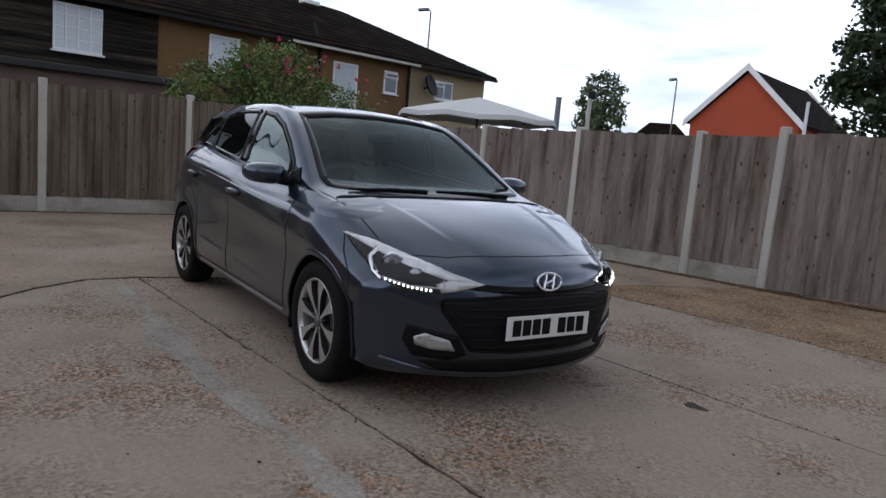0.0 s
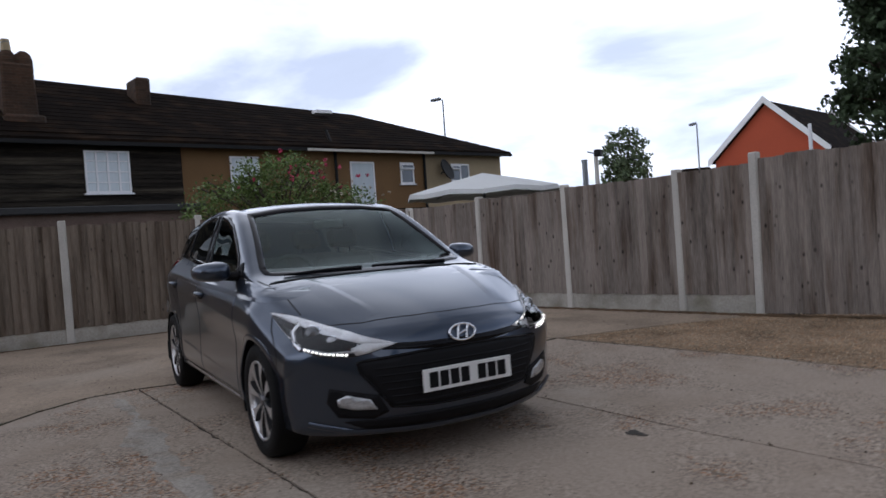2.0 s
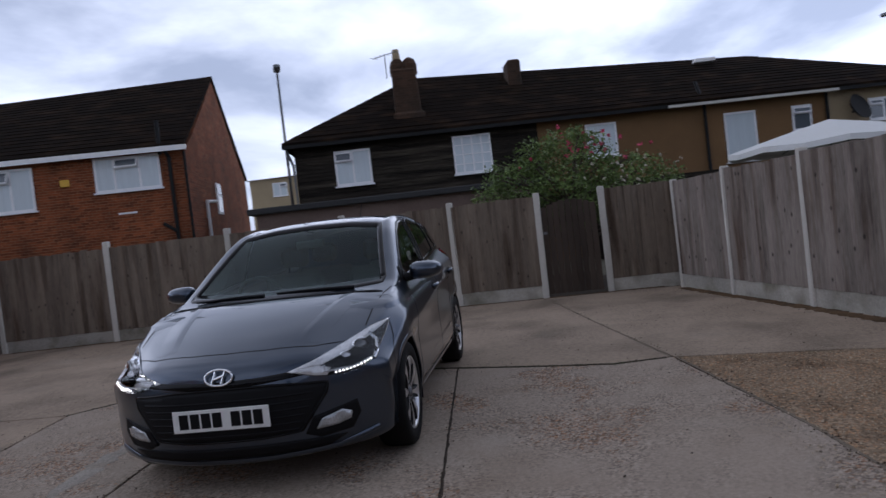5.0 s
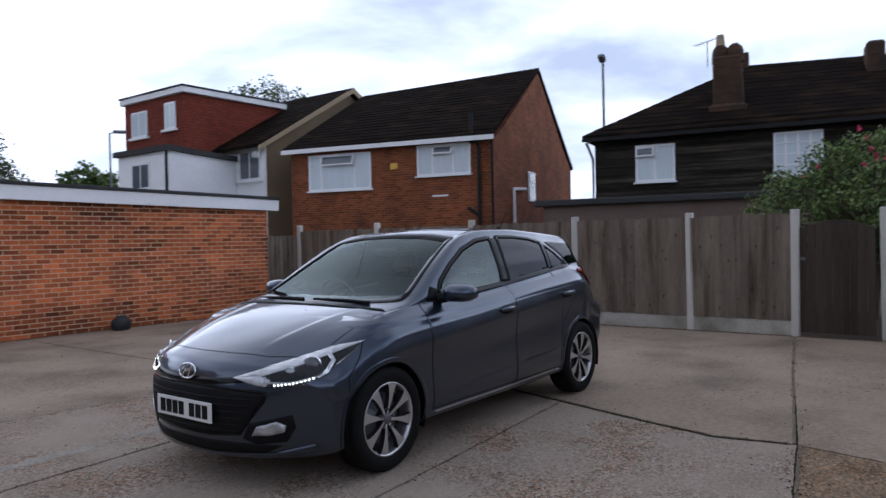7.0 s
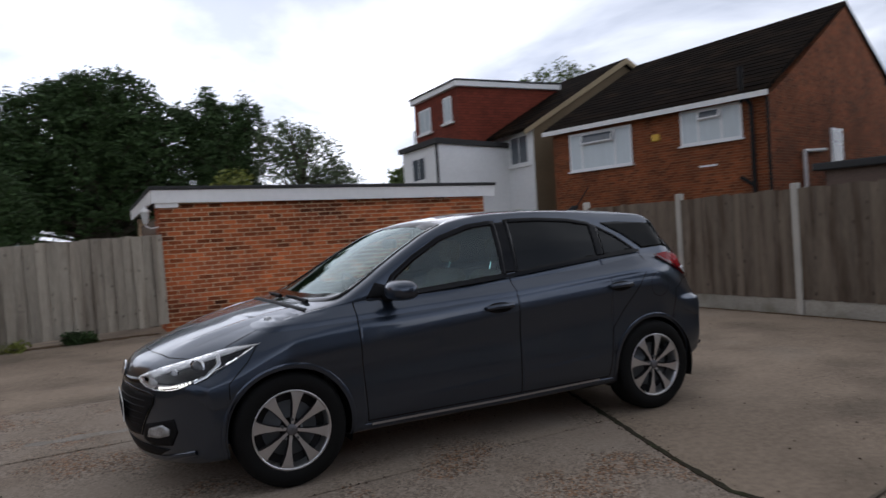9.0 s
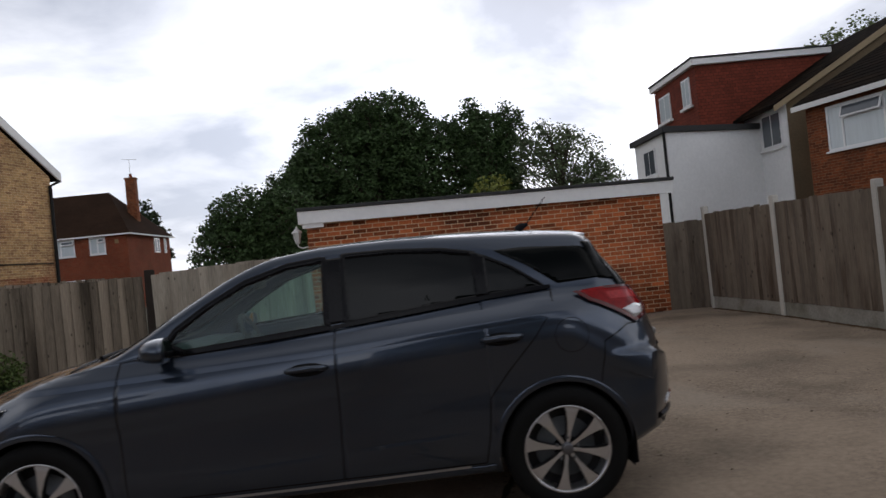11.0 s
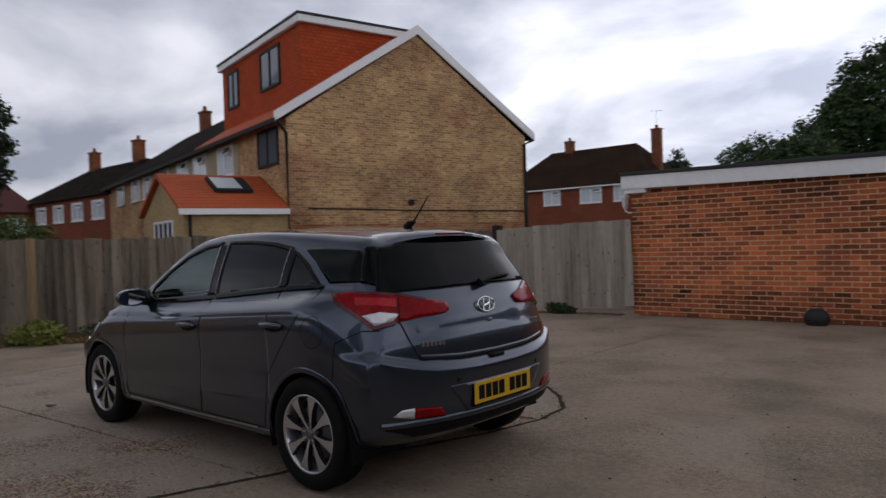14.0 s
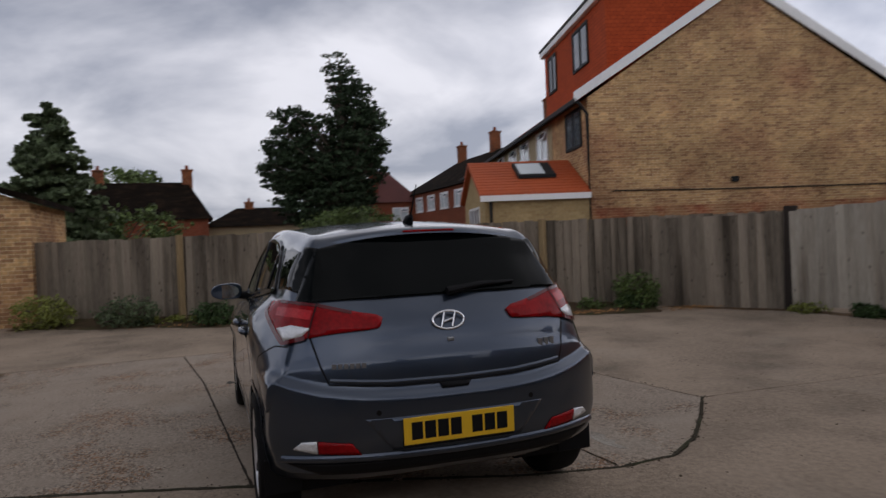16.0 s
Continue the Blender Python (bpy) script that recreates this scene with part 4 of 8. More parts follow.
# terrace of cottages, one clad in black boards; local x along the facade, the yard lies to -y
ht = thing("terrace", "low terrace, part black boarded, part brown render, hipped roof", "house", frame_at(-14.6, -5.0, -0.2, 1.0))
TL, TE, TR, TW = 20.3, 4.15, 6.55, 8.0
part("wall", boxed(0, 7.2, 0, TW, -0.05, TE), M_CLAD, ht, "black boarded wall")
part("wall", boxed(7.2, 16.3, 0.02, TW, -0.05, TE), M_RENDER, ht, "brown rendered wall")
part("wall", boxed(16.3, TL, 0.0, TW, -0.05, TE), M_CREAM, ht, "cream rendered wall")
for i in range(18):
    z = 2.1 + i * 0.113
    bm = bmesh.new()
    v = [bm.verts.new(p) for p in ((-0.02, -0.035, z), (7.18, -0.035, z), (7.18, -0.008, z + 0.127), (-0.02, -0.008, z + 0.127), (-0.02, 0.01, z), (7.18, 0.01, z))]
    bm.faces.new((v[0], v[1], v[2], v[3])), bm.faces.new((v[4], v[5], v[1], v[0]))
    part("weatherboard", bm, M_CLAD, ht)
rf = part("roof", roof_slope(-0.3, TL + 0.3, -0.35, TE - 0.02, TW / 2, TR, hip0=4.1, hip1=4.6, sag=0.42), M_ROOF, ht, "dark brown tiled hipped roof")
part("tile_relief", roof_courses(-0.3, TL + 0.3, -0.35, TE - 0.02, TW / 2, TR, hip0=4.1, hip1=4.6, sag=0.42), M_ROOF, rf)["kind"] = "stuff"
part("roof", roof_slope(-0.3, TL + 0.3, TW + 0.35, TE - 0.02, TW / 2, TR, hip0=4.1, hip1=4.6, sag=0.42), M_ROOF, ht)
for xe, xr, dr in ((-0.3, 3.8, 0.0), (TL + 0.3, TL - 4.3, 0.42)):
    bm = bmesh.new()
    v = [bm.verts.new(p) for p in ((xe, -0.35, TE + 0.1), (xe, TW + 0.35, TE + 0.1), (xr, TW / 2, TR + 0.12 - dr))]
    w_ = [bm.verts.new((p.co.x, p.co.y, p.co.z - 0.12)) for p in v]
    bm.faces.new(v), bm.faces.new(w_[::-1])
    for i in range(3):
        bm.faces.new((v[i], v[(i + 1) % 3], w_[(i + 1) % 3], w_[i]))
    bmesh.ops.recalc_face_normals(bm, faces=bm.faces)
    part("roof_hip", bm, M_ROOF, ht)
part("gutter", boxed(-0.3, 11.1, -0.42, -0.33, TE - 0.08, TE + 0.02), M_DARKPIPE, ht)
part("gutter", boxed(11.1, 16.4, -0.43, -0.33, TE - 0.08, TE + 0.0), M_POST, ht, "pale weathered gutter")
part("gutter", boxed(16.4, TL + 0.3, -0.42, -0.33, TE - 0.08, TE + 0.02), M_DARKPIPE, ht)
window(ht, 1.12, 2.18, 2.88, 3.9, -0.035, -1, 2, True, M_PALEPANE)
sw = window(ht, 4.62, 5.76, 2.85, 3.97, -0.035, -1, 4, False, M_PALEPANE, fw=0.05)
for z in (3.13, 3.41, 3.69):
    part("glazing_bar", boxed(4.66, 5.72, -0.068, -0.04, z - 0.015, z + 0.015), M_UPVC, sw)
window(ht, 8.65, 9.6, 2.9, 3.9, 0.02, -1, 1, False, M_PALEPANE)
window(ht, 12.95, 13.95, 2.3, 3.8, 0.02, -1, 1, False, M_PALEPANE)
window(ht, 15.1, 15.72, 3.03, 3.8, 0.02, -1, 1, True)
window(ht, 17.55, 18.5, 3.1, 3.78, 0.0, -1, 2, True)
part("satellite_dish", tube(tube(bmesh.new(), [(17.0, -0.35, 3.5), (17.03, -0.42, 3.53)], [0.36, 0.42], 20), [(17.0, -0.05, 3.4), (17.0, -0.35, 3.5)], 0.03), M_DARKPIPE, ht, "dark satellite dish")
part("downpipe", tube(bmesh.new(), [(12.35, -0.06, 0), (12.35, -0.06, 4.1), (12.35, 0.4, 4.9)], 0.05), M_DARKPIPE, ht)
part("downpipe", tube(bmesh.new(), [(16.2, -0.06, 0), (16.2, -0.06, 4.1)], 0.05), M_DARKPIPE, ht)
part("downpipe", tube(bmesh.new(), [(-0.06, -0.1, 0), (-0.06, -0.1, 3.6), (-0.2, -0.3, 4.05)], 0.04), M_STEEL, ht)
ch = boxed(3.12, 3.9, 0.95, 1.55, 4.3, 6.35, bevel=0.05)
# worn stack with a slanting shoulder and a top rounded into two flues
for v in ch.verts:
    k = max(0.0, (v.co.z - 5.0) / 1.35)
    v.co.x = 3.5 + (v.co.x - 3.5) * (1.1 - 0.16 * k) - 0.04 * k
for cx in (3.3, 3.68):
    tube(ch, [(cx, 1.25, 6.2), (cx, 1.25, 6.5), (cx, 1.25, 6.64), (cx, 1.25, 6.72)], [0.235, 0.23, 0.18, 0.08], 12)
box(ch, 3.02, 3.98, 0.55, 1.0, 4.2, 4.95, bevel=0.06)
part("chimney", ch, M_SOOT, ht, "tall sooty brick chimney")
part("chimney_pot", tube(bmesh.new(), [(3.3, 1.25, 6.7), (3.3, 1.25, 7.0)], [0.13, 0.1]), M_CREAM, ht, "cream chimney pot")
part("chimney", boxed(3.55, 3.95, TW / 2 - 0.2, TW / 2 + 0.2, 6.2, 7.05, bevel=0.03), M_SOOT, ht)
part("party_wall", boxed(7.0, 7.45, 2.6, 3.5, 5.3, TR + 0.12, bevel=0.06), M_SOOT, ht, "low sooty chimney stump")
part("roof_light", boxed(13.6, 14.3, 2.9, 3.2, 6.0, 6.12), M_WHITE, ht)
aerial(ht, 2.95, 1.25, 6.45, 0.42, 2.4)
lean = part("lean_to", boxed(-0.9, 6.6, -2.2, -0.01, -0.05, 2.2), mat("dull brown render", (0.15, 0.105, 0.085), 0.95, var=0.3, big=0.8, small=30, bump=0.2), ht, "brown rendered lean-to with a black flat roof")
part("lean_to_roof", boxed(-1.1, 6.8, -2.4, -0.02, 2.2, 2.36, bevel=0.02), M_FELT, lean)
part("lean_to", boxed(8.2, 20.0, -3.2, -0.01, -0.05, 2.0), M_CLAD, ht, "dark lean-to")

# white rendered house with a red tiled dormer; its brown roof slopes towards the yard
def turned(bm):
    """Swap x and y, so that a ridge runs along y."""
    for v in bm.verts:
        v.co = Vector((v.co.y, v.co.x, v.co.z))
    bmesh.ops.recalc_face_normals(bm, faces=bm.faces)
    return bm


hw = thing("white_house", "white rendered house with a red tile-hung dormer", "house")
part("wall", turned(gable_block(bmesh.new(), -24.6, -16.9, -21.4, -12.5, 4.95, 7.45)), mat("weathered buff render", (0.22, 0.165, 0.10), 0.95, var=0.3, big=0.7, small=20, bump=0.2), hw, "weathered buff gable wall")
part("wall", boxed(-12.5, -12.46, -24.5, -16.88, -0.05, 4.95), M_WHITEWALL, hw)
part("wall", prism(bmesh.new(), [(-12.46, -20.4), (-8.85, -20.4), (-8.85, -17.35), (-12.46, -18.58)], -0.05, 4.5), M_WHITEWALL, hw)
part("flat_roof", prism(bmesh.new(), [(-12.44, -20.5), (-8.7, -20.5), (-8.7, -17.18), (-12.44, -18.45)], 4.5, 4.68), M_FELT, hw)
rf = part("roof", turned(roof_slope(-24.8, -16.65, -12.05, 4.85, -16.9, 7.6)), M_ROOF, hw, "brown tiled roof")
part("tile_relief", turned(roof_courses(-24.8, -16.65, -12.05, 4.85, -16.9, 7.6)), M_ROOF, rf)["kind"] = "stuff"
part("roof", turned(roof_slope(-24.8, -16.65, -21.8, 4.85, -16.9, 7.6)), M_ROOF, hw, "brown tiled roof")
for xa, xb in ((-12.0, -16.9), (-21.8, -16.9)):
    part("bargeboard", slab_xz(bmesh.new(), [(xa, 4.72), (xa, 4.9), (xb, 7.72), (xb, 7.5)], -16.7, -16.64), M_CREAM, hw)
dm = part("dormer", boxed(-15.6, -10.9, -23.5, -19.5, 4.66, 7.0), M_BK_DORM, hw, "red tile-hung dormer")
part("dormer_roof", boxed(-15.7, -10.75, -23.65, -19.35, 7.0, 7.22, bevel=0.02), M_WHITE, dm, "white dormer fascia")
part("dormer_felt", boxed(-15.7, -10.72, -23.68, -19.32, 7.22, 7.28), M_FELT, dm)
for y0, y1, z0, z1, x in ((-23.0, -21.9, 5.65, 6.65, -10.9), (-20.7, -20.0, 5.75, 6.75, -10.9), (-19.5, -18.4, 3.3, 4.2, -8.85), (-18.35, -17.15, 3.75, 4.85, -12.46)):
    bm = boxed(x - 0.02, x + 0.04, y0, y1, z0, z1)
    w = part("window", bm, M_UPVC, hw, "white framed window")
    ym = (y0 + y1) / 2
    for ya, yb in ((y0 + 0.07, ym - 0.03), (ym + 0.03, y1 - 0.07)):
        part("pane", boxed(x + 0.041, x + 0.046, ya, yb, z0 + 0.07, z1 - 0.07), M_PALEPANE if z0 > 5 else M_PANE, w)
    part("sill", boxed(x + 0.002, x + 0.12, y0 - 0.12, y1 + 0.12, z0 - 0.09, z0 - 0.004), M_WHITE, w)
part("downpipe", tube(bmesh.new(), [(-8.78, -17.35, 0), (-8.78, -17.35, 4.5)], 0.045), M_DARKPIPE, hw)

# yellow stock brick terrace with orange dormer; local x along the facade, the yard lies to +y
hn = thing("stock_brick_terrace", "yellow stock brick terrace with orange tiled dormer", "house", frame_at(12.26, -9.06, 0.9744, -0.225))
NW, NE, NR = 9.1, 5.0, 8.1
part("wall", gable_block(bmesh.new(), 0, 26, -NW, 0, NE, NR - 0.1), M_BK_TAN, hn)
rf = part("roof", roof_slope(7.6, 26, 0.35, NE - 0.1, -NW / 2, NR), M_ROOF, hn, "dark tiled roof")
part("roof", roof_slope(-0.05, 7.6, 0.35, NE - 0.1, -NW / 2, NR), M_ORANGE, hn, "new orange tiled roof")
part("roof", roof_slope(-0.05, 26, -NW - 0.35, NE - 0.1, -NW / 2, NR), M_ROOF, hn)
for ya, yb in ((0.4, -NW / 2), (-NW - 0.4, -NW / 2)):
    part("bargeboard", slab_xz(bmesh.new(), [(ya, NE - 0.14), (ya, NE + 0.14), (yb, NR + 0.2), (yb, NR - 0.1)], -0.1, -0.05), M_WHITE, hn, "white bargeboard").matrix_basis = Matrix(((0, 1, 0, 0), (1, 0, 0, 0), (0, 0, 1, 0), (0, 0, 0, 1)))
dm = part("dormer", boxed(0.45, 7.5, -NW / 2, -0.75, NE + 0.3, NR - 0.16), M_BK_ORANGE, hn, "orange tile-hung dormer")
part("dormer_roof", boxed(0.3, 7.65, -NW / 2, -0.6, NR - 0.16, NR + 0.06, bevel=0.02), M_WHITE, dm, "white dormer fascia")
part("dormer_felt", boxed(0.28, 7.67, -NW / 2, -0.57, NR + 0.06, NR + 0.13), M_FELT, dm)
for x0, x1, z0, z1, y in ((2.05, 3.7, 6.45, 7.75, -0.75), (5.8, 6.9, 6.4, 7.75, -0.75), (0.6, 2.2, 3.74, 4.87, 0.0)):
    bm = bmesh.new()
    box(bm, x0, x1, y, y + 0.05, z0, z0 + 0.08), box(bm, x0, x1, y, y + 0.05, z1 - 0.08, z1)
    for x in (x0, (x0 + x1) / 2 - 0.04, x1 - 0.08):
        box(bm, x, x + 0.08, y, y + 0.05, z0 + 0.08, z1 - 0.08)
    w = part("window", bm, M_DARKPIPE, hn, "dark grey framed window")
    part("pane", boxed(x0 + 0.04, x1 - 0.04, y + 0.012, y + 0.02, z0 + 0.04, z1 - 0.04), M_PANE, w)
for x in (4.4, 7.3, 9.6, 12.4, 15.5, 18.0, 21.5):
    window(hn, x, x + 1.6, 3.8, 4.85, 0.03, 1, 2, True, M_PALEPANE)
part("render_panel", boxed(3.9, 16, 0.0, 0.03, 2.2, NE - 0.1), M_CREAM, hn)
part("gutter", boxed(-0.1, 26, 0.33, 0.42, NE - 0.16, NE - 0.04), M_DARKPIPE, hn)
part("downpipe", tube(bmesh.new(), [(-0.03, 0.3, NE - 0.1), (-0.07, 0.05, NE - 0.45), (-0.07, 0.05, 0)], 0.05), M_DARKPIPE, hn)
part("downpipe", tube(bmesh.new(), [(-0.06, -NW - 0.35, NE - 0.1), (-0.08, -NW + 0.1, NE - 0.3), (-0.08, -NW + 0.1, 0)], 0.05), M_DARKPIPE, hn)
part("cable", tube(bmesh.new(), [(-0.02, -0.6, 2.42), (-0.02, -4.0, 2.36), (-0.02, -NW + 0.2, 2.34)], 0.018, 6), M_DARKPIPE, hn)
part("vent", boxed(-0.05, 0, -4.25, -4.05, 2.55, 2.7), M_DARKPIPE, hn)
part("base_course", boxed(-0.012, 0.3, -NW + 0.01, -0.01, -0.05, 1.95), M_BK_BASE, hn, "redder brickwork at the base")
for x in (12.5, 22.0):
    chimney(hn, x, -NW / 2, 7.2, 9.2)
ex = thing("rear_extension", "single-storey extension with orange tiled roof and skylight", "extension", frame_at(12.26, -9.06, 0.9744, -0.225))
eb = bmesh.new()
gable_block(eb, 0.02, 2.95, 0.02, 4.2, 2.35, 3.35)
for v in eb.verts:
    v.co = Vector((v.co.y, v.co.x, v.co.z))
bmesh.ops.recalc_face_normals(eb, faces=eb.faces)
part("wall", eb, brick_mat("pale stock brickwork", (0.42, 0.3, 0.15), (0.34, 0.23, 0.11), (0.36, 0.27, 0.15)), ex)
sl = roof_slope(0.03, 3.1, -0.12, 2.33, 2.1, 3.4)
co = roof_courses(0.03, 3.1, -0.12, 2.33, 2.1, 3.4, step=0.2)
for bm_ in (sl, co):
    for v in bm_.verts:
        v.co = Vector((v.co.y, v.co.x, v.co.z))
    bmesh.ops.recalc_face_normals(bm_, faces=bm_.faces)
er = part("roof", sl, M_ORANGE, ex, "orange clay tiled roof")
part("tile_relief", co, M_ORANGE, er)["kind"] = "stuff"
sl = roof_slope(0.03, 3.1, 4.32, 2.33, 2.1, 3.4)
for v in sl.verts:
    v.co = Vector((v.co.y, v.co.x, v.co.z))
bmesh.ops.recalc_face_normals(sl, faces=sl.faces)
part("roof", sl, M_ORANGE, ex)
part("fascia", boxed(-0.15, -0.12, 0.03, 3.1, 2.24, 2.4), M_WHITE, ex, "white fascia")
sk = boxed(0.75, 1.65, 0.75, 1.85, 0, 0.09)
for v in sk.verts:
    v.co.z += 2.42 + (v.co.x + 0.12) * 0.482 + 0.06
part("skylight", sk, M_DARKPIPE, ex, "dark framed skylight")
sk = boxed(0.83, 1.57, 1.05, 1.77, 0, 0.01)
for v in sk.verts:
    v.co.z += 2.42 + (v.co.x + 0.12) * 0.482 + 0.155
# the pale colour paints the sky's reflection on this pane
part("skylight_pane", sk, M_PALEPANE, ex)
part("downpipe", tube(bmesh.new(), [(-0.05, 2.8, 2.3), (-0.05, 2.8, 0)], 0.045), M_DARKPIPE, ex)
window(ex, 1.0, 3.0, 1.2, 2.15, 2.95, 1, 4, False, M_PANE)


def far_house(name, label, x, y, yaw, w, d, eave, ridge, wall=M_BK_FAR, hip=0.0, chims=(), wins=(), roof=M_ROOF):
    """A plain house far off: local y towards the yard."""
    th = thing(name, label, "house", pose(x, y, 0, 0, 0, yaw))
    if hip:
        part("wall", boxed(-w / 2, w / 2, -d / 2, d / 2, -0.05, eave), wall, th)
        bm = bmesh.new()
        a = [bm.verts.new(p) for p in ((-w / 2 - 0.3, -d / 2 - 0.3, eave), (w / 2 + 0.3, -d / 2 - 0.3, eave), (w / 2 + 0.3, d / 2 + 0.3, eave), (-w / 2 - 0.3, d / 2 + 0.3, eave))]
        r0, r1 = bm.verts.new((-w / 2 + hip, 0, ridge)), bm.verts.new((w / 2 - hip, 0, ridge))
        bm.faces.new(a[::-1]), bm.faces.new((a[0], a[1], r1, r0)), bm.faces.new((a[2], a[3], r0, r1)), bm.faces.new((a[1], a[2], r1)), bm.faces.new((a[3], a[0], r0))
        part("roof", bm, roof, th)
    else:
        part("wall", gable_block(bmesh.new(), -w / 2, w / 2, -d / 2, d / 2, eave, ridge - 0.1), wall, th)
        part("roof", roof_slope(-w / 2 - 0.2, w / 2 + 0.2, d / 2 + 0.3, eave - 0.1, 0, ridge), roof, th)
        part("roof", roof_slope(-w / 2 - 0.2, w / 2 + 0.2, -d / 2 - 0.3, eave - 0.1, 0, ridge), roof, th)
    for cx, cz in chims:
        chimney(th, cx, 0, eave - 0.2, cz, 0.7, 0.6)
    for x0, x1, z0, z1 in wins:
        window(th, x0, x1, z0, z1, d / 2, 1, 2, True, M_PALEPANE, 0.1)
    return th


hh = far_house("hipped_brick_house", "dark red brick house with hipped brown roof", 25.6, -50.1, 0, 13.4, 8.6, 5.25, 8.75, M_BK_FAR, 2.7, [(-5.7, 9.7), (2.2, 9.6)], [(-5.2, -4.1, 3.95, 5.15), (-3.1, -1.2, 3.95, 5.15), (0.6, 2.2, 3.95, 5.15), (-3.6, -2.2, 1.1, 2.3)], mat("brown roof tiles", (0.03, 0.017, 0.011), 0.95, var=0.4, big=0.6, small=9, bump=0.4, bump_scale=7, spec=0.04))
part("gutter", boxed(-7.0, 7.0, 4.56, 4.64, 5.16, 5.26), M_WHITE, hh, "white gutter")
part("gutter", boxed(-7.06, -6.98, -4.6, 4.6, 5.16, 5.26), M_WHITE, hh, "white gutter")
part("alarm_box", boxed(-6.1, -5.85, 4.3, 4.36, 4.6, 4.9, bevel=0.02), M_YPOST, hh, "yellow alarm box")
for y0, y1 in ((-1.9, -0.7), (-3.4, -2.9)):
    gw = part("window", boxed(-6.75, -6.69, y0, y1, 3.95, 5.1), M_UPVC, hh, "white framed window")
    for ya, yb in ((y0 + 0.1, (y0 + y1) / 2 - 0.05), ((y0 + y1) / 2 + 0.05, y1 - 0.1)):
        part("pane", boxed(-6.756, -6.751, ya, yb, 4.05, 5.0), M_PANE, gw)
aerial(hh, -5.7, 0.0, 9.8, 1.3, 0.6)
rg = far_house("red_gabled_house", "bright red brick gabled house", -19.4, 36.5, -76, 10, 5.6, 4.0, 6.75, mat("bright red brick", (0.42, 0.075, 0.03), 0.85, var=0.15), 0, [])
for ya, yb in ((3.1, 0), (-3.1, 0)):
    part("bargeboard", slab_xz(bmesh.new(), [(ya, 3.72), (ya, 4.08), (yb, 7.08), (yb, 6.72)], 5.25, 5.3), M_WHITE, rg, "white bargeboard").matrix_basis = Matrix(((0, 1, 0, 0), (1, 0, 0, 0), (0, 0, 1, 0), (0, 0, 0, 1)))
    part("bargeboard", slab_xz(bmesh.new(), [(ya, 3.72), (ya, 4.08), (yb, 7.08), (yb, 6.72)], -5.3, -5.25), M_WHITE, rg, "white bargeboard").matrix_basis = Matrix(((0, 1, 0, 0), (1, 0, 0, 0), (0, 0, 1, 0), (0, 0, 0, 1)))
rs = far_house("red_semi", "red brick house with dark red roof and dormer", 52.5, -12.1, 90, 6.0, 6.5, 4.2, 6.9, M_BK_FAR, 1.6, [], [(-2.2, -0.9, 2.7, 3.8), (1.0, 2.2, 2.7, 3.8)], mat("red roof tiles", (0.085, 0.022, 0.018), 0.85, var=0.3))
part("dormer", boxed(0.0, 2.6, 0.0, 2.6, 4.9, 6.85, bevel=0.03), M_BK_DORM, rs, "red tile-hung dormer")
window(rs, 0.8, 1.7, 5.4, 6.5, 2.6, 1, 1, False, M_PALEPANE, 0.1)
far_house("brick_row", "red brick row with dark roof and chimneys", 44.5, -18.6, 0, 15, 7.6, 4.7, 7.3, M_BK_FAR, 3.0, [(3.6, 8.5), (-3.2, 8.6)], [(x, x + 1.7, z, z + 1.15) for x in (-6.6, -3.6, -0.6, 2.4, 5.2) for z in (3.3,)])
far_house("brown_bungalow", "brown roofed house behind the trees", 49, 5.0, 90, 8.4, 8, 3.2, 6.0, M_BK_FAR, 1.3, [(-2.9, 6.9), (2.9, 6.9)])
far_house("long_low_house", "low dark roofed house far off", 56, -3.5, 90, 9, 7, 2.8, 4.4, M_CREAM, 2.5, [(1.0, 4.9)])
sh = thing("brick_shed", "brown brick shed with a sloping roof", "shed")
part("wall", boxed(9.9, 13.4, 4.1, 8.6, -0.05, 2.3), M_BK_TAN, sh)
part("roof", roof_slope(9.7, 13.5, 3.9, 2.25, 6.4, 3.1), M_ROOF, sh)
part("roof", roof_slope(9.7, 13.5, 8.8, 2.25, 6.4, 3.1), M_ROOF, sh)
part("gable", slab_xz(bmesh.new(), [(4.1, 2.3), (8.6, 2.3), (6.4, 3.1)], 9.9, 9.96), M_BK_TAN, sh).matrix_basis = Matrix(((0, 1, 0, 0), (1, 0, 0, 0), (0, 0, 1, 0), (0, 0, 0, 1)))
far_house("dark_roofed_house", "small house with a dark roof far off", -52.6, 67.3, 40, 7, 7, 4.3, 6.8, M_BK_FAR, 2.0)
far_house("apartment_block", "pale brick apartment block far off", -75, -22.5, -80, 14, 10, 9.0, 9.6, M_CREAM, 4.0, [], [(x, x + 1.6, z, z + 1.5) for x in (-6, -3, 0, 3) for z in (1.5, 4.3, 7.0)])


# ---- lamp posts, parasol ----
def street_lamp(x, y, h, yaw):
    th = thing("street_lamp", "tall grey street lamp", "street lamp", pose(x, y, 0, 0, 0, yaw), "street lamps beyond the houses")
    part("pole", tube(bmesh.new(), [(0, 0, -0.05), (0, 0, 1.2), (0, 0, 1.25), (0, 0, h)], [0.09, 0.09, 0.06, 0.045]), M_STEEL, th)
    part("arm", tube(bmesh.new(), [(0, 0, h - 0.03), (0.25, 0, h + 0.06)], 0.035), M_STEEL, th)
    hd = boxed(0.15, 0.85, -0.13, 0.13, h + 0.0, h + 0.16, bevel=0.05)
    part("lamp_head", hd, M_STEEL, th)


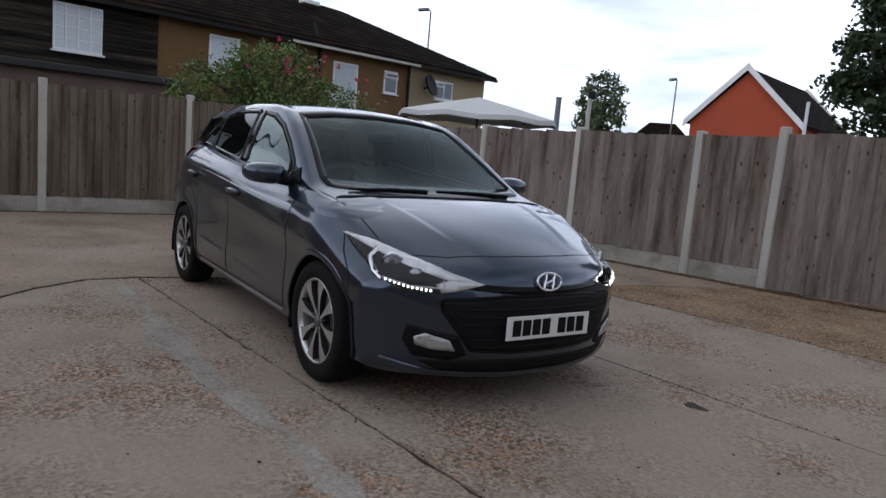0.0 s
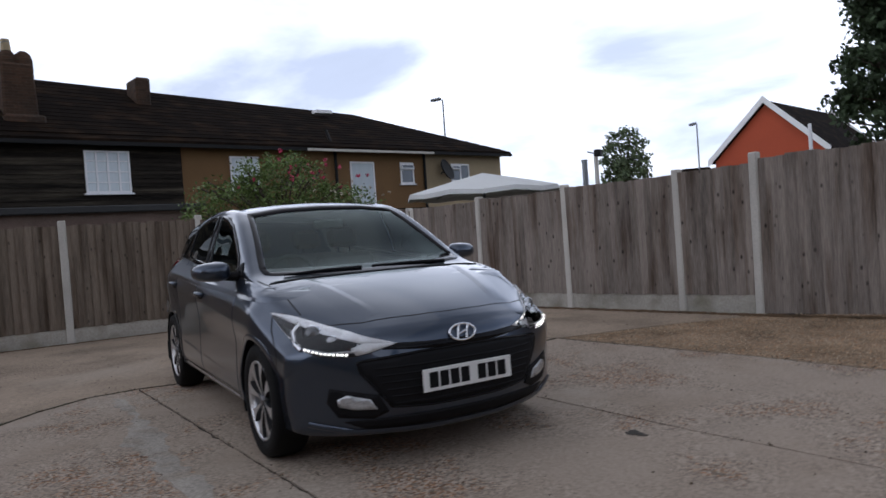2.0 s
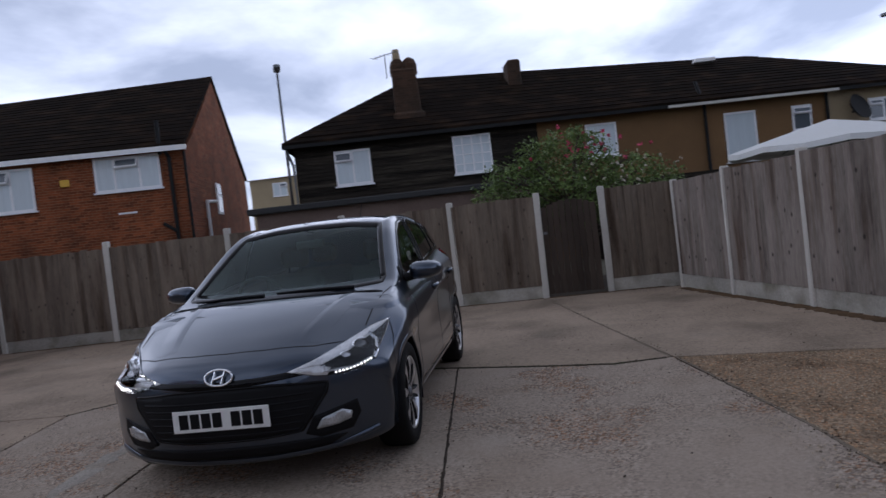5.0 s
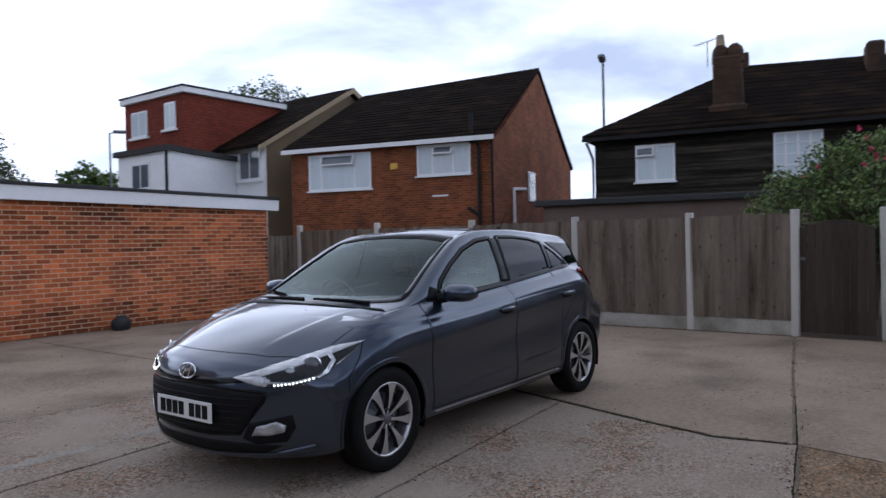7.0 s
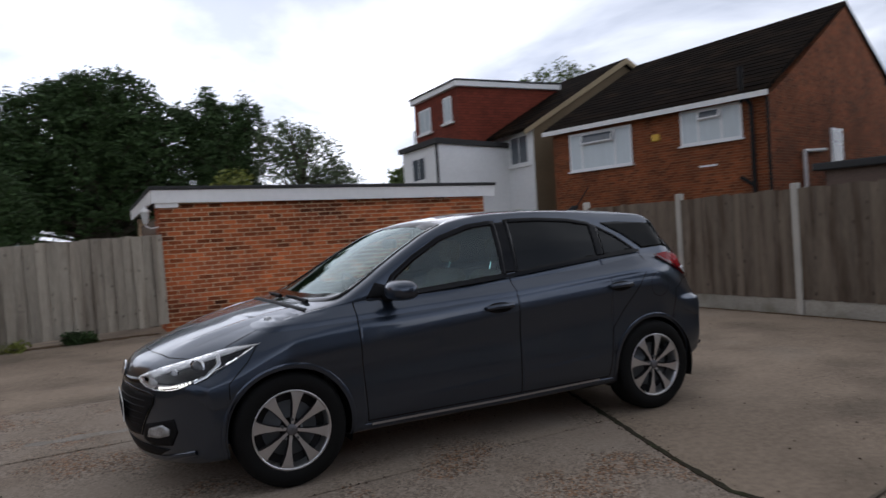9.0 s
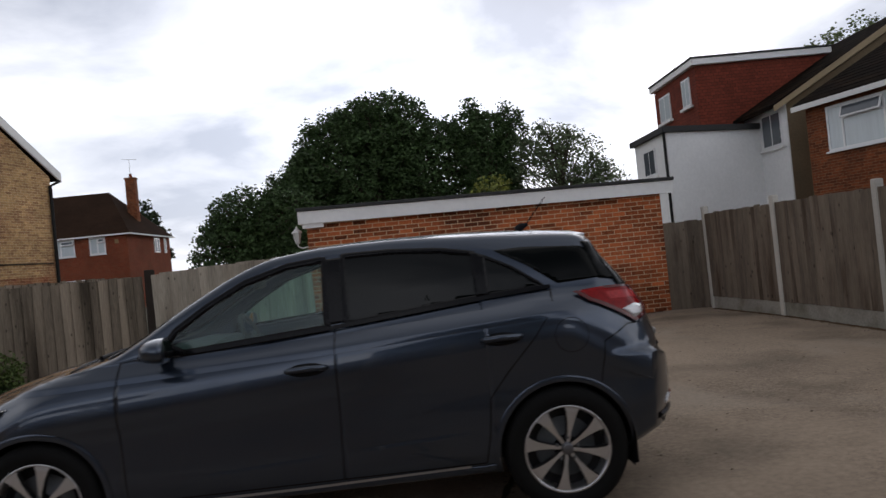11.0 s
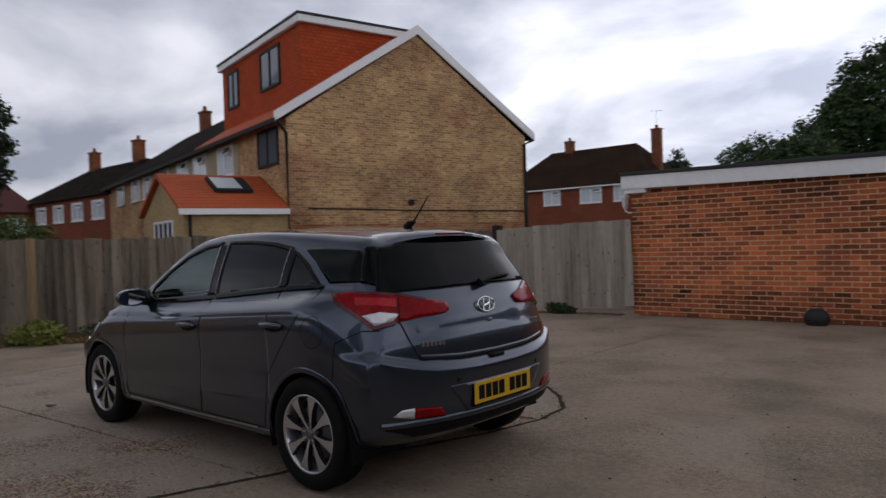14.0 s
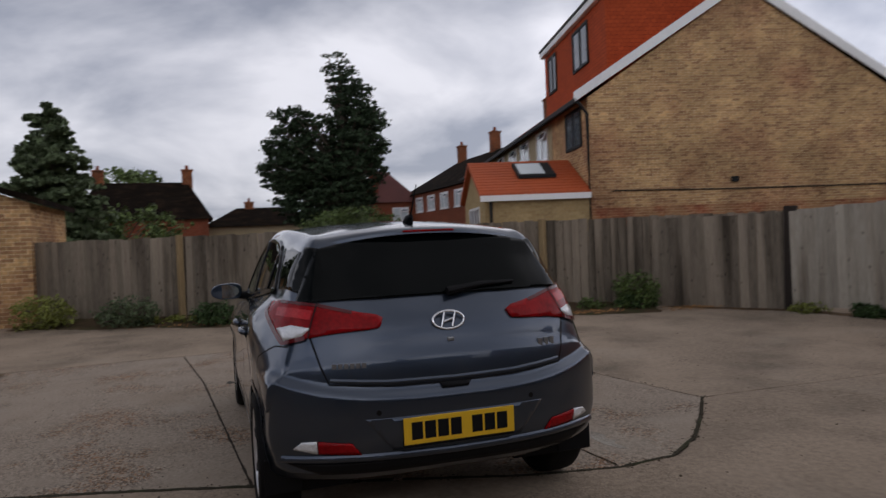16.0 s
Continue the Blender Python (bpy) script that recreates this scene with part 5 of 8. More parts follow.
street_lamp(-29.4, 18.9, 8.7, 200)
street_lamp(-20.0, -7.1, 7.7, 20)
street_lamp(-27.0, 37.0, 7.2, 160)
street_lamp(-14.4, -31.2, 7.15, 150)
fl = thing("floodlight_post", "short pale post with a dark floodlight head", "post", pose(-9.3, 11.5, 0, 0, 0, 30))
part("pole", tube(bmesh.new(), [(0, 0, -0.05), (0, 0, 2.95)], 0.06), M_POST, fl)
part("lamp_head", boxed(-0.02, 0.16, -0.13, 0.13, 2.92, 3.1, bevel=0.02), M_DARKPIPE, fl)
part("lamp_arm", tube(bmesh.new(), [(0, 0, 3.0), (-0.25, 0.1, 3.08)], 0.02, 6), M_STEEL, fl)
vp = thing("vent_pipe", "thick grey flue pipe far beyond the fence", "pipe", pose(-39.6, 38.3, 0))
part("pipe", tube(bmesh.new(), [(0, 0, -0.05), (0, 0, 6.28), (0, 0, 6.28), (0, 0, 6.4)], [0.23, 0.23, 0.27, 0.27], 14), M_STEEL, vp)
wp = thing("white_pole", "slim white pole standing beyond the fence", "pole", pose(-4.39, 13.34, 0))
part("pole", tube(bmesh.new(), [(0, 0, -0.05), (0, 0, 3.0)], 0.04, 8), M_UPVC, wp)
um = thing("parasol", "large pale canvas parasol, open", "parasol", pose(-8.4, 7.2, 0, 0, 0, 10))
part("pole", tube(bmesh.new(), [(0, 0, -0.05), (0, 0, 2.4)], 0.03), M_STEEL, um)
cn = bmesh.new()
tip = cn.verts.new((0, 0, 2.46))
rim = [cn.verts.new((1.75 * math.cos(a), 1.75 * math.sin(a), 2.02 + (0.03 if i % 2 else -0.02))) for i, a in enumerate(2 * math.pi * j / 16 for j in range(16))]
mid = [cn.verts.new((0.8 * math.cos(a), 0.8 * math.sin(a), 2.27 + (0.01 if i % 2 else -0.015))) for i, a in enumerate(2 * math.pi * j / 16 for j in range(16))]
val = [cn.verts.new((v.co.x * 1.01, v.co.y * 1.01, v.co.z - 0.1)) for v in rim]
for i in range(16):
    k = (i + 1) % 16
    cn.faces.new((tip, mid[i], mid[k])), cn.faces.new((mid[i], rim[i], rim[k], mid[k])), cn.faces.new((rim[i], val[i], val[k], rim[k]))
part("canopy", cn, M_CANVAS, um)
for i in range(8):
    a = 2 * math.pi * i / 8
    part("rib", tube(bmesh.new(), [(0, 0, 2.4), (1.7 * math.cos(a), 1.7 * math.sin(a), 2.0)], 0.012, 6), M_STEEL, um)


# ---- plants ----
def leaves(bm, c, r, n, size, rnd, flat=1.0, droop=0.0):
    """n leaves scattered in a ball round c."""
    for _ in range(n):
        d = Vector((rnd.gauss(0, 1), rnd.gauss(0, 1), rnd.gauss(0, 1))).normalized() * r * rnd.random() ** 0.45
        d.z *= flat
        p = Vector(c) + d
        a = Vector((rnd.gauss(0, 1), rnd.gauss(0, 1), rnd.gauss(0, 0.6) - droop)).normalized()
        b = a.cross(Vector((rnd.gauss(0, 1), rnd.gauss(0, 1), rnd.gauss(0, 1)))).normalized()
        s = size * rnd.uniform(0.6, 1.3)
        w = s * 0.32
        v = [bm.verts.new(q) for q in (p - a * s * 0.5, p + b * w, p + a * s * 0.5, p - b * w)]
        bm.faces.new(v)


def tree(name, label, x, y, h, blobs, n, size, leaf, seed, trunk=0.25, clump=0.55, per=22, category="tree", flat=0.8, base=0.0, droop=0.0):
    """blobs: (dx, dy, z, rx, ry, rz) ellipsoids that the crown fills with clumps of leaves; n clumps in all."""
    rnd = random.Random(seed)
    th = thing(name, label, category, pose(x, y, base))
    tb = bmesh.new()
    top = max(b[2] for b in blobs)
    tube(tb, [(0, 0, -0.1), (0.03 * h, 0.02 * h, top * 0.35), (0.0, 0.03 * h, top * 0.7), (0.02 * h, 0, top)], [trunk, trunk * 0.75, trunk * 0.5, trunk * 0.15], 8)
    cb = bmesh.new()
    vol = [b[3] * b[4] * b[5] for b in blobs]
    for bl, v in zip(blobs, vol):
        k = max(3, int(n * v / sum(vol)))
        for i in range(k):
            d = Vector((rnd.gauss(0, 1), rnd.gauss(0, 1), rnd.gauss(0, 1))).normalized() * (rnd.random() ** 0.33 if i % 3 else rnd.uniform(0.88, 1.05))
            c = (bl[0] + d.x * bl[3], bl[1] + d.y * bl[4], bl[2] + d.z * bl[5])
            leaves(cb, c, clump * rnd.uniform(0.6, 1.2), per, size, rnd, flat, droop)
            if i % 9 == 0:
                z0 = min(top * 0.7, max(0.2, c[2] * 0.6))
                tube(tb, [(0.02 * h, 0.02 * h, z0), (c[0] * 0.5, c[1] * 0.5, z0 * 0.4 + c[2] * 0.6), c], [trunk * 0.3, trunk * 0.18, 0.02], 5)
    part("trunk", tb, M_BARK, th)
    part("crown", cb, leaf, th)
    return th


def conifer(name, label, x, y, h, r, seed, leaf=M_CONIFER, base_z=0.8, tiers=26, power=0.8, size=0.16, per=14):
    rnd = random.Random(seed)
    th = thing(name, label, "tree", pose(x, y, 0))
    tb = tube(bmesh.new(), [(0, 0, -0.1), (0, 0, h * 0.5), (0.05, 0, h)], [0.05 * r + 0.12, 0.1, 0.02], 8)
    cb = bmesh.new()
    for i in range(tiers):
        f = i / (tiers - 1)
        z = base_z + (h - base_z) * f
        rr = r * (1 - f) ** power * rnd.uniform(0.8, 1.1) + 0.12
        for k in range(max(4, int(11 * (1 - f) + 4))):
            a = rnd.uniform(0, 2 * math.pi)
            ln = rr * rnd.uniform(0.55, 1.15)
            tip = Vector((math.cos(a) * ln, math.sin(a) * ln, z + rnd.uniform(-0.25, 0.25) - 0.12 * ln))
            tube(tb, [(0, 0, z + 0.1), tuple(tip)], [0.03, 0.008], 4)
            m = max(3, int(ln / 0.32))
            for j in range(1, m + 1):
                c = Vector((0, 0, z + 0.1)).lerp(tip, j / m)
                leaves(cb, c, 0.14 + 0.2 * (1 - f), per, size, rnd, 0.45, 0.5)
    part("trunk", tb, M_BARK, th)
    part("crown", cb, leaf, th)
    return th


tree("rose_bush", "tall rose bush with red blooms over the fence", -8.3, 2.4, 3, [(-0.1, -0.9, 1.7, 0.9, 0.9, 0.75), (0.1, 0.1, 1.9, 1.0, 0.9, 0.95), (0.0, 1.1, 1.65, 0.9, 1.0, 0.6), (0, -0.5, 2.3, 0.5, 0.5, 0.45)], 720, 0.062, M_LEAFBRIGHT, 5, 0.06, 0.22, 26, "bush")
rr_ = random.Random(8)
rb = bpy.data.objects["rose_bush"]
for _ in range(26):
    bl = bmesh.new()
    leaves(bl, (0.7 + rr_.uniform(-0.5, 0.25), 0.1 + rr_.gauss(0.2, 0.5), 2.45 + rr_.gauss(0.1, 0.22)), 0.04, 10, 0.065, rr_)
    part("bloom", bl, M_ROSE, rb, "red rose bloom")
for _ in range(46):
    bl = bmesh.new()
    leaves(bl, (0.75 + rr_.uniform(-0.35, 0.2), 1.15 + rr_.gauss(0, 0.5), 1.85 + rr_.gauss(0, 0.22)), 0.03, 7, 0.045, rr_)
    part("bloom", bl, M_ROSEPALE, rb, "pale cream rose bloom")
tree("broadleaf_tree", "broad dark green tree behind the garage", 1.0, -50, 14, [(-3.5, 0, 7.8, 4.5, 4, 4.2), (2.0, 0, 8.6, 4.8, 4, 4.6), (-0.5, 1, 11.2, 3.6, 3, 2.6), (5.8, 0, 6.2, 3.2, 3, 3.6), (0, 0, 4.2, 7, 3, 1.5)], 3000, 0.27, M_LEAFDARK, 11, 0.5, 0.72, 34)
tree("dark_upright_tree", "upright dark tree behind the garage", -7.0, -47, 13, [(0, 0, 7, 2.0, 2, 4.5), (-1.6, 0, 9, 1.2, 1, 3.2), (1.2, 0, 10.2, 1.0, 1, 2.3), (0, 0, 4, 3, 2, 2.5)], 1200, 0.25, M_LEAFDARK, 12, 0.35, 0.55, 30)
tree("airy_tree", "airy grey green tree behind the garage", -11.5, -44, 10.5, [(0, 0, 6, 3.2, 2.5, 3.4), (-2.0, 0, 4.5, 2.6, 2, 2.4), (1.2, 0, 8.0, 1.8, 1.5, 1.9), (0, 0, 3, 4, 2, 1.5)], 900, 0.22, M_LEAFGREY, 13, 0.3, 0.7, 18)
tree("yellow_shrub", "yellow green shrub behind the garage", -6.0, -40, 6, [(0, 0, 5.0, 1.3, 1, 1.2), (0, 0, 3, 1.6, 1, 2)], 90, 0.25, M_YELLOWLEAF, 14, 0.15, 0.5, 18, "shrub")
tree("round_shrub", "green shrub beside the garage roof", 9.5, -42, 7, [(0, 0, 4.6, 2.9, 2, 2.4), (-2.5, 0, 4.2, 2.4, 2, 2.4), (1.2, 0, 2.8, 2.6, 2, 2.6), (-2, 0, 2.2, 3, 2, 2.2)], 1900, 0.22, M_LEAFDARK, 15, 0.2, 0.6, 20, "shrub")
tree("low_tree", "green tree far beside the white house", -22.8, -49.5, 8, [(0, 0, 6.4, 2.0, 2.0, 1.1), (-1.8, 0, 5.8, 1.8, 1.6, 1.0), (0.5, 0, 5.0, 2.6, 2, 1.4)], 170, 0.4, M_LEAF, 61, 0.2, 0.6, 18)
tree("distant_tree", "tree far behind the white house", -26, -33, 13, [(0, 0, 11.0, 1.5, 1.5, 0.9), (1.2, -1, 10.6, 1.1, 1, 0.8), (-1.2, 1, 10.7, 0.9, 1, 0.7)], 70, 0.22, M_LEAF, 16, 0.3, 0.6, 18)
tree("slender_tree", "small airy birch beyond the fence", -29, 32.3, 7.2, [(0, 0, 5.2, 1.5, 1.5, 2.0), (-1.5, 1.0, 3.9, 1.3, 1.2, 1.5), (1.5, -1.0, 3.9, 1.3, 1.2, 1.6)], 260, 0.24, M_LEAFGREY, 17, 0.12, 0.42, 20)
tree("shade_tree", "large dense dark tree beyond the fence", -3.3, 19.8, 12, [(0.5, 0, 7.0, 3.1, 3, 3.2), (-1.0, 0, 7.4, 2.3, 2.5, 2.4), (-0.9, 0, 4.4, 2.8, 3, 2.4), (0.9, 0, 9.6, 2.4, 2.5, 2.6), (1.6, 0, 5, 3, 3, 2.6)], 2300, 0.19, M_SHADELEAF, 18, 0.35, 0.5, 44, flat=0.6, droop=0.6)
tree("tall_conifer", "tall ragged dark conifer beyond the fence", 34.5, -6.6, 11.8, [(0, 0.4, 11.2, 0.5, 0.7, 0.8), (0, -0.1, 10.3, 1.0, 0.9, 0.9), (0, -0.5, 9.2, 1.3, 1.3, 1.0), (0, -0.8, 8.0, 1.5, 1.5, 1.1), (0, -0.6, 6.6, 1.8, 1.7, 1.2), (0, -0.2, 5.2, 2.0, 1.9, 1.3), (0, 1.8, 7.6, 1.3, 1.2, 0.9), (0, 3.0, 8.2, 1.0, 1.0, 0.6), (0, 3.1, 6.6, 1.5, 1.3, 1.1), (0, 2.6, 5.2, 2.0, 2.1, 1.3), (0, 1.2, 3.6, 2.3, 2.7, 1.6)], 2300, 0.22, M_CONIFER, 21, 0.3, 0.44, 16, flat=0.26, droop=0.35)
tree("small_conifer", "small dark conifer behind the hipped house", 23.9, -62.5, 10, [(0, 0, 8.6, 0.7, 0.7, 0.9), (0, 0, 7.4, 1.5, 1.4, 1.0), (0, 0, 6.0, 2.1, 1.9, 1.2), (0, 0, 4.4, 2.4, 2.1, 1.4)], 420, 0.32, M_CONIFER, 31, 0.2, 0.5, 18, flat=0.5)
conifer("cypress", "weeping green cypress beyond the fence", 24.5, 6.35, 6.6, 2.0, 22, M_LEAFGREY, 0.6, 38, 0.5, 0.24, 28)
tree("garden_tree", "dull green garden tree", 27, 4.3, 3.4, [(0, -0.6, 2.0, 1.8, 1.8, 1.1), (0, 1.2, 1.6, 1.5, 1.5, 1.0)], 150, 0.2, M_LEAF, 23, 0.12, 0.4, 20)
tree("hedge_tree", "clipped green hedge tree", 20.5, -4.0, 2.6, [(0, 0, 1.7, 1.0, 1.8, 0.75)], 320, 0.12, M_LEAF, 24, 0.1, 0.3, 22, "hedge")
tree("far_tree", "green tree beyond the terrace", -33, 13, 5, [(0, 0, 3.4, 1.6, 1.6, 1.6)], 80, 0.3, M_LEAF, 25, 0.15, 0.5, 18)
tree("far_tree", "green tree behind the red roofs", 70, 8, 9, [(0, 0, 7.4, 2.6, 3, 1.6)], 70, 0.5, M_LEAF, 26, 0.3, 0.9, 18)
wr = random.Random(51)
weeds = [(9.2, 3.85, 0.5, 0.55), (8.4, 2.35, 0.5, 0.5), (7.75, 0.95, 0.35, 0.35), (7.0, -0.6, 0.35, 0.3), (5.3, -5.75, 0.35, 0.6), (5.75, -4.2, 0.35, 0.28), (2.4, -7.6, 0.2, 0.14), (3.3, -7.38, 0.25, 0.12)]
for k in range(16):
    f = wr.random()
    weeds.append((9.6 - 4.4 * f + wr.gauss(0, 0.08), 3.8 - 9.8 * f, wr.uniform(0.12, 0.35), wr.uniform(0.08, 0.3)))
for i, (x, y, r, h) in enumerate(weeds):
    tree("weed_clump", "overgrown weeds at the foot of the fence", x, y, h, [(0, 0, h * 0.5, r, r, h * 0.5)], 26 if i > 6 else 110, 0.06, (M_LEAF, M_LEAFGREY, M_LEAFDARK, M_YELLOWLEAF)[i % 4 if i % 8 else 3], 40 + i, 0.012, 0.13, 16, "weeds")

# ---- black bag by the garage wall ----
bagm = bmesh.new()
bmesh.ops.create_uvsphere(bagm, u_segments=18, v_segments=12, radius=0.165)
for v in bagm.verts:
    v.co.x *= 1.05
    v.co.y *= 0.62
    v.co.z = max(v.co.z, -0.1) * (1.0 if v.co.z < 0 else 0.85) + 0.1 + 0.012 * noise.noise(v.co * 14)
bag = thing("black_bag", "black lumpy bag with a handle by the garage wall", "bag", pose(-1.75, -7.60, 0.0))
part("body", bagm, M_RUBBLE, bag)
part("handle", tube(bmesh.new(), [(-0.08, 0, 0.21), (-0.06, 0, 0.26), (0.06, 0, 0.27), (0.09, 0, 0.21)], 0.01, 8), M_RUBBLE, bag)

# ---- the parked hatchback: x forward, y to its left ----

M_PAINT = mat("blue grey metallic paint", (0.04, 0.055, 0.082), 0.3, 0.85, var=0.05, big=1.5, small=300, bump=0.0, coat=1.0)
M_PAINT.node_tree.nodes["Principled BSDF"].inputs["Coat IOR"].default_value = 1.5
M_GLOSSBLACK = mat("gloss black trim", (0.004, 0.004, 0.005), 0.08, var=0.1, bump=0, spec=0.16)
M_TRIM = mat("matt black trim", (0.006, 0.006, 0.007), 0.6, var=0.15, bump=0.05, bump_scale=200, spec=0.15)
M_TINT = mat("privacy glass", (0.003, 0.004, 0.004), 0.02, var=0.1, bump=0, spec=0.25)
M_REARGLASS = mat("deep privacy glass", (0.002, 0.003, 0.003), 0.02, var=0.1, bump=0, spec=0.1)
M_CHROME = mat("chrome", (0.75, 0.76, 0.78), 0.08, 1.0, var=0.03, bump=0)
M_SATIN = mat("satin silver", (0.4, 0.41, 0.43), 0.3, 0.9, var=0.05, bump=0)
M_ALLOY = mat("machined alloy", (0.62, 0.62, 0.63), 0.3, 0.85, var=0.05, bump=0)
M_HUB = mat("grey hub cap", (0.16, 0.16, 0.17), 0.4, 0.7, var=0.1, bump=0)
M_POCKET = mat("dark grey wheel paint", (0.012, 0.012, 0.014), 0.5, 0.2, var=0.1, bump=0)
M_TYRE = mat("tyre rubber", (0.006, 0.006, 0.006), 0.8, var=0.2, small=60, bump=0.2, bump_scale=120, spec=0.2)
M_RED = mat("red lamp lens", (0.24, 0.003, 0.005), 0.12, var=0.5, big=8, small=60, bump=0.1, bump_scale=80, coat=0.06, spec=0.12)
M_REDPALE = mat("paler red reflector", (0.42, 0.014, 0.018), 0.12, var=0.4, big=10, small=80, bump=0.3, bump_scale=90, coat=0.3, spec=0.15)
M_REDDARK = mat("deep red lamp lens", (0.09, 0.002, 0.004), 0.12, var=0.2, bump=0, coat=0.35, spec=0.3)
M_CLEARLENS = mat("frosted clear lens", (0.72, 0.73, 0.75), 0.15, 0.2, var=0.2, big=20, small=90, bump=0.3, bump_scale=90, coat=1.0)
M_FOG = mat("ribbed fog lamp glass", (0.42, 0.43, 0.44), 0.2, 0.4, var=0.5, big=25, small=120, bump=0.6, bump_scale=70, coat=0.6)
M_LAMPDARK = mat("smoked lamp housing", (0.012, 0.013, 0.015), 0.3, 0.0, var=0.1, bump=0, spec=0.3)
M_LAMPLENS = mat("dark projector glass", (0.06, 0.065, 0.07), 0.05, var=0.1, bump=0, coat=1.0)
M_PLATE_W = mat("white plate", (0.72, 0.72, 0.70), 0.35, var=0.04, bump=0)
M_PLATE_Y = mat("yellow plate", (0.72, 0.42, 0.02), 0.35, var=0.04, bump=0)
M_SEAT = mat("dark seat cloth", (0.05, 0.05, 0.053), 0.9, var=0.2, bump=0.2)
M_CABIN = mat("dark cabin plastic", (0.035, 0.035, 0.037), 0.7, var=0.15, bump=0.1)
M_GLASS = glass_mat("clear car glass", (0.60, 0.80, 0.75), 0.01, 1.28)
M_DOORGLASS = glass_mat("green door glass", (0.56, 0.80, 0.76), 0.01, 1.62)
M_LENS = glass_mat("clear lamp cover", (0.97, 0.97, 0.97), 0.02, 1.15, (1, 1, 1))
M_LED = bpy.data.materials.new("daytime running light")
M_LED.use_nodes = True
M_LED.node_tree.nodes["Principled BSDF"].inputs["Base Color"].default_value = (0.9, 0.9, 0.9, 1)
M_LED.node_tree.nodes["Principled BSDF"].inputs["Emission Color"].default_value = (1, 0.98, 0.95, 1)
M_LED.node_tree.nodes["Principled BSDF"].inputs["Emission Strength"].default_value = 2.5


def curve(*pairs):
    """A smooth curve through (x, value) pairs, with no overshoot."""
    p = sorted(pairs)
    xs, ys = np.array([a for a, _ in p], float), np.array([b for _, b in p], float)
    d = np.diff(ys) / np.diff(xs)
    m = np.concatenate([[d[0]], np.where(d[:-1] * d[1:] > 0, 2 * d[:-1] * d[1:] / (d[:-1] + d[1:] + 1e-12), 0), [d[-1]]])

    def f(x):
        x = min(max(x, xs[0]), xs[-1])
        i = min(max(int(np.searchsorted(xs, x)) - 1, 0), len(d) - 1)
        h = xs[i + 1] - xs[i]
        t = (x - xs[i]) / h
        return float((2 * t**3 - 3 * t**2 + 1) * ys[i] + (t**3 - 2 * t**2 + t) * h * m[i] + (3 * t**2 - 2 * t**3) * ys[i + 1] + (t**3 - t**2) * h * m[i + 1])
    return f


z_bottom = curve((-1.92, 0.33), (-1.8, 0.27), (-1.6, 0.235), (-1.0, 0.205), (0, 0.2), (1.0, 0.2), (1.6, 0.2), (1.9, 0.175), (2.1, 0.19))
w_side = curve((-1.92, 0.80), (-1.7, 0.835), (-1.3, 0.858), (-0.9, 0.852), (-0.3, 0.85), (0.5, 0.852), (0.95, 0.858), (1.3, 0.868), (1.6, 0.858), (1.8, 0.84), (2.1, 0.81))
z_char = curve((-1.92, 0.70), (-1.7, 0.83), (-1.3, 0.925), (-0.86, 0.905), (0, 0.845), (0.88, 0.775), (1.3, 0.745), (1.6, 0.69), (1.9, 0.60), (2.1, 0.56))
z_belt = curve((-1.92, 0.78), (-1.86, 0.90), (-1.78, 1.02), (-1.6, 1.095), (-1.25, 1.095), (-1.1, 1.08), (-0.3, 1.005), (0.52, 0.945), (0.75, 0.945), (0.95, 0.935), (1.2, 0.905), (1.45, 0.855), (1.7, 0.785), (1.9, 0.70), (2.02, 0.64), (2.1, 0.60))
y_belt = curve((-1.92, 0.73), (-1.75, 0.70), (-1.5, 0.705), (-1.2, 0.725), (-0.5, 0.752), (0.3, 0.76), (0.8, 0.755), (1.2, 0.752), (1.6, 0.735), (1.9, 0.70), (2.1, 0.64))
z_rail = curve((-1.92, 0.80), (-1.88, 0.93), (-1.78, 1.085), (-1.66, 1.22), (-1.58, 1.325), (-1.5, 1.352), (-1.2, 1.375), (-0.9, 1.393), (-0.5, 1.41), (-0.19, 1.405), (0.1, 1.375), (0.29, 1.315), (0.45, 1.235), (0.63, 1.135), (0.8, 1.035), (0.95, 0.965), (1.14, 0.93), (1.3, 0.905), (1.5, 0.865), (1.7, 0.81), (1.9, 0.735), (2.0, 0.69), (2.1, 0.62))
y_rail = curve((-1.92, 0.62), (-1.75, 0.60), (-1.6, 0.565), (-1.3, 0.565), (-0.9, 0.585), (-0.19, 0.60), (0.1, 0.608), (0.29, 0.63), (0.45, 0.655), (0.63, 0.68), (0.8, 0.70), (0.95, 0.705), (1.14, 0.64), (1.4, 0.56), (2.1, 0.42))
z_mid = curve((-1.92, 0.82), (-1.895, 0.92), (-1.86, 0.99), (-1.80, 1.075), (-1.66, 1.265), (-1.59, 1.36), (-1.54, 1.395), (-1.45, 1.415), (-1.2, 1.437), (-0.8, 1.455), (-0.43, 1.46), (-0.1, 1.448), (0.1, 1.42), (0.2, 1.39), (0.4, 1.298), (0.6, 1.19), (0.8, 1.08), (1.0, 0.985), (1.08, 0.958), (1.14, 0.95), (1.3, 0.925), (1.5, 0.882), (1.7, 0.825), (1.9, 0.75), (2.0, 0.70), (2.1, 0.63))


def bow(s, y):
    """How far the ends curve back towards the sides."""
    k = lambda t: t * t * (3 - 2 * t)
    f = k(min(max((s - 1.05) / 0.95, 0), 1)) * 0.36
    r = k(min(max((-1.25 - s) / 0.6, 0), 1)) * 0.25
    return (r - f) * (abs(y) / 0.86) ** (2.3 if s > 0 else 3.3)


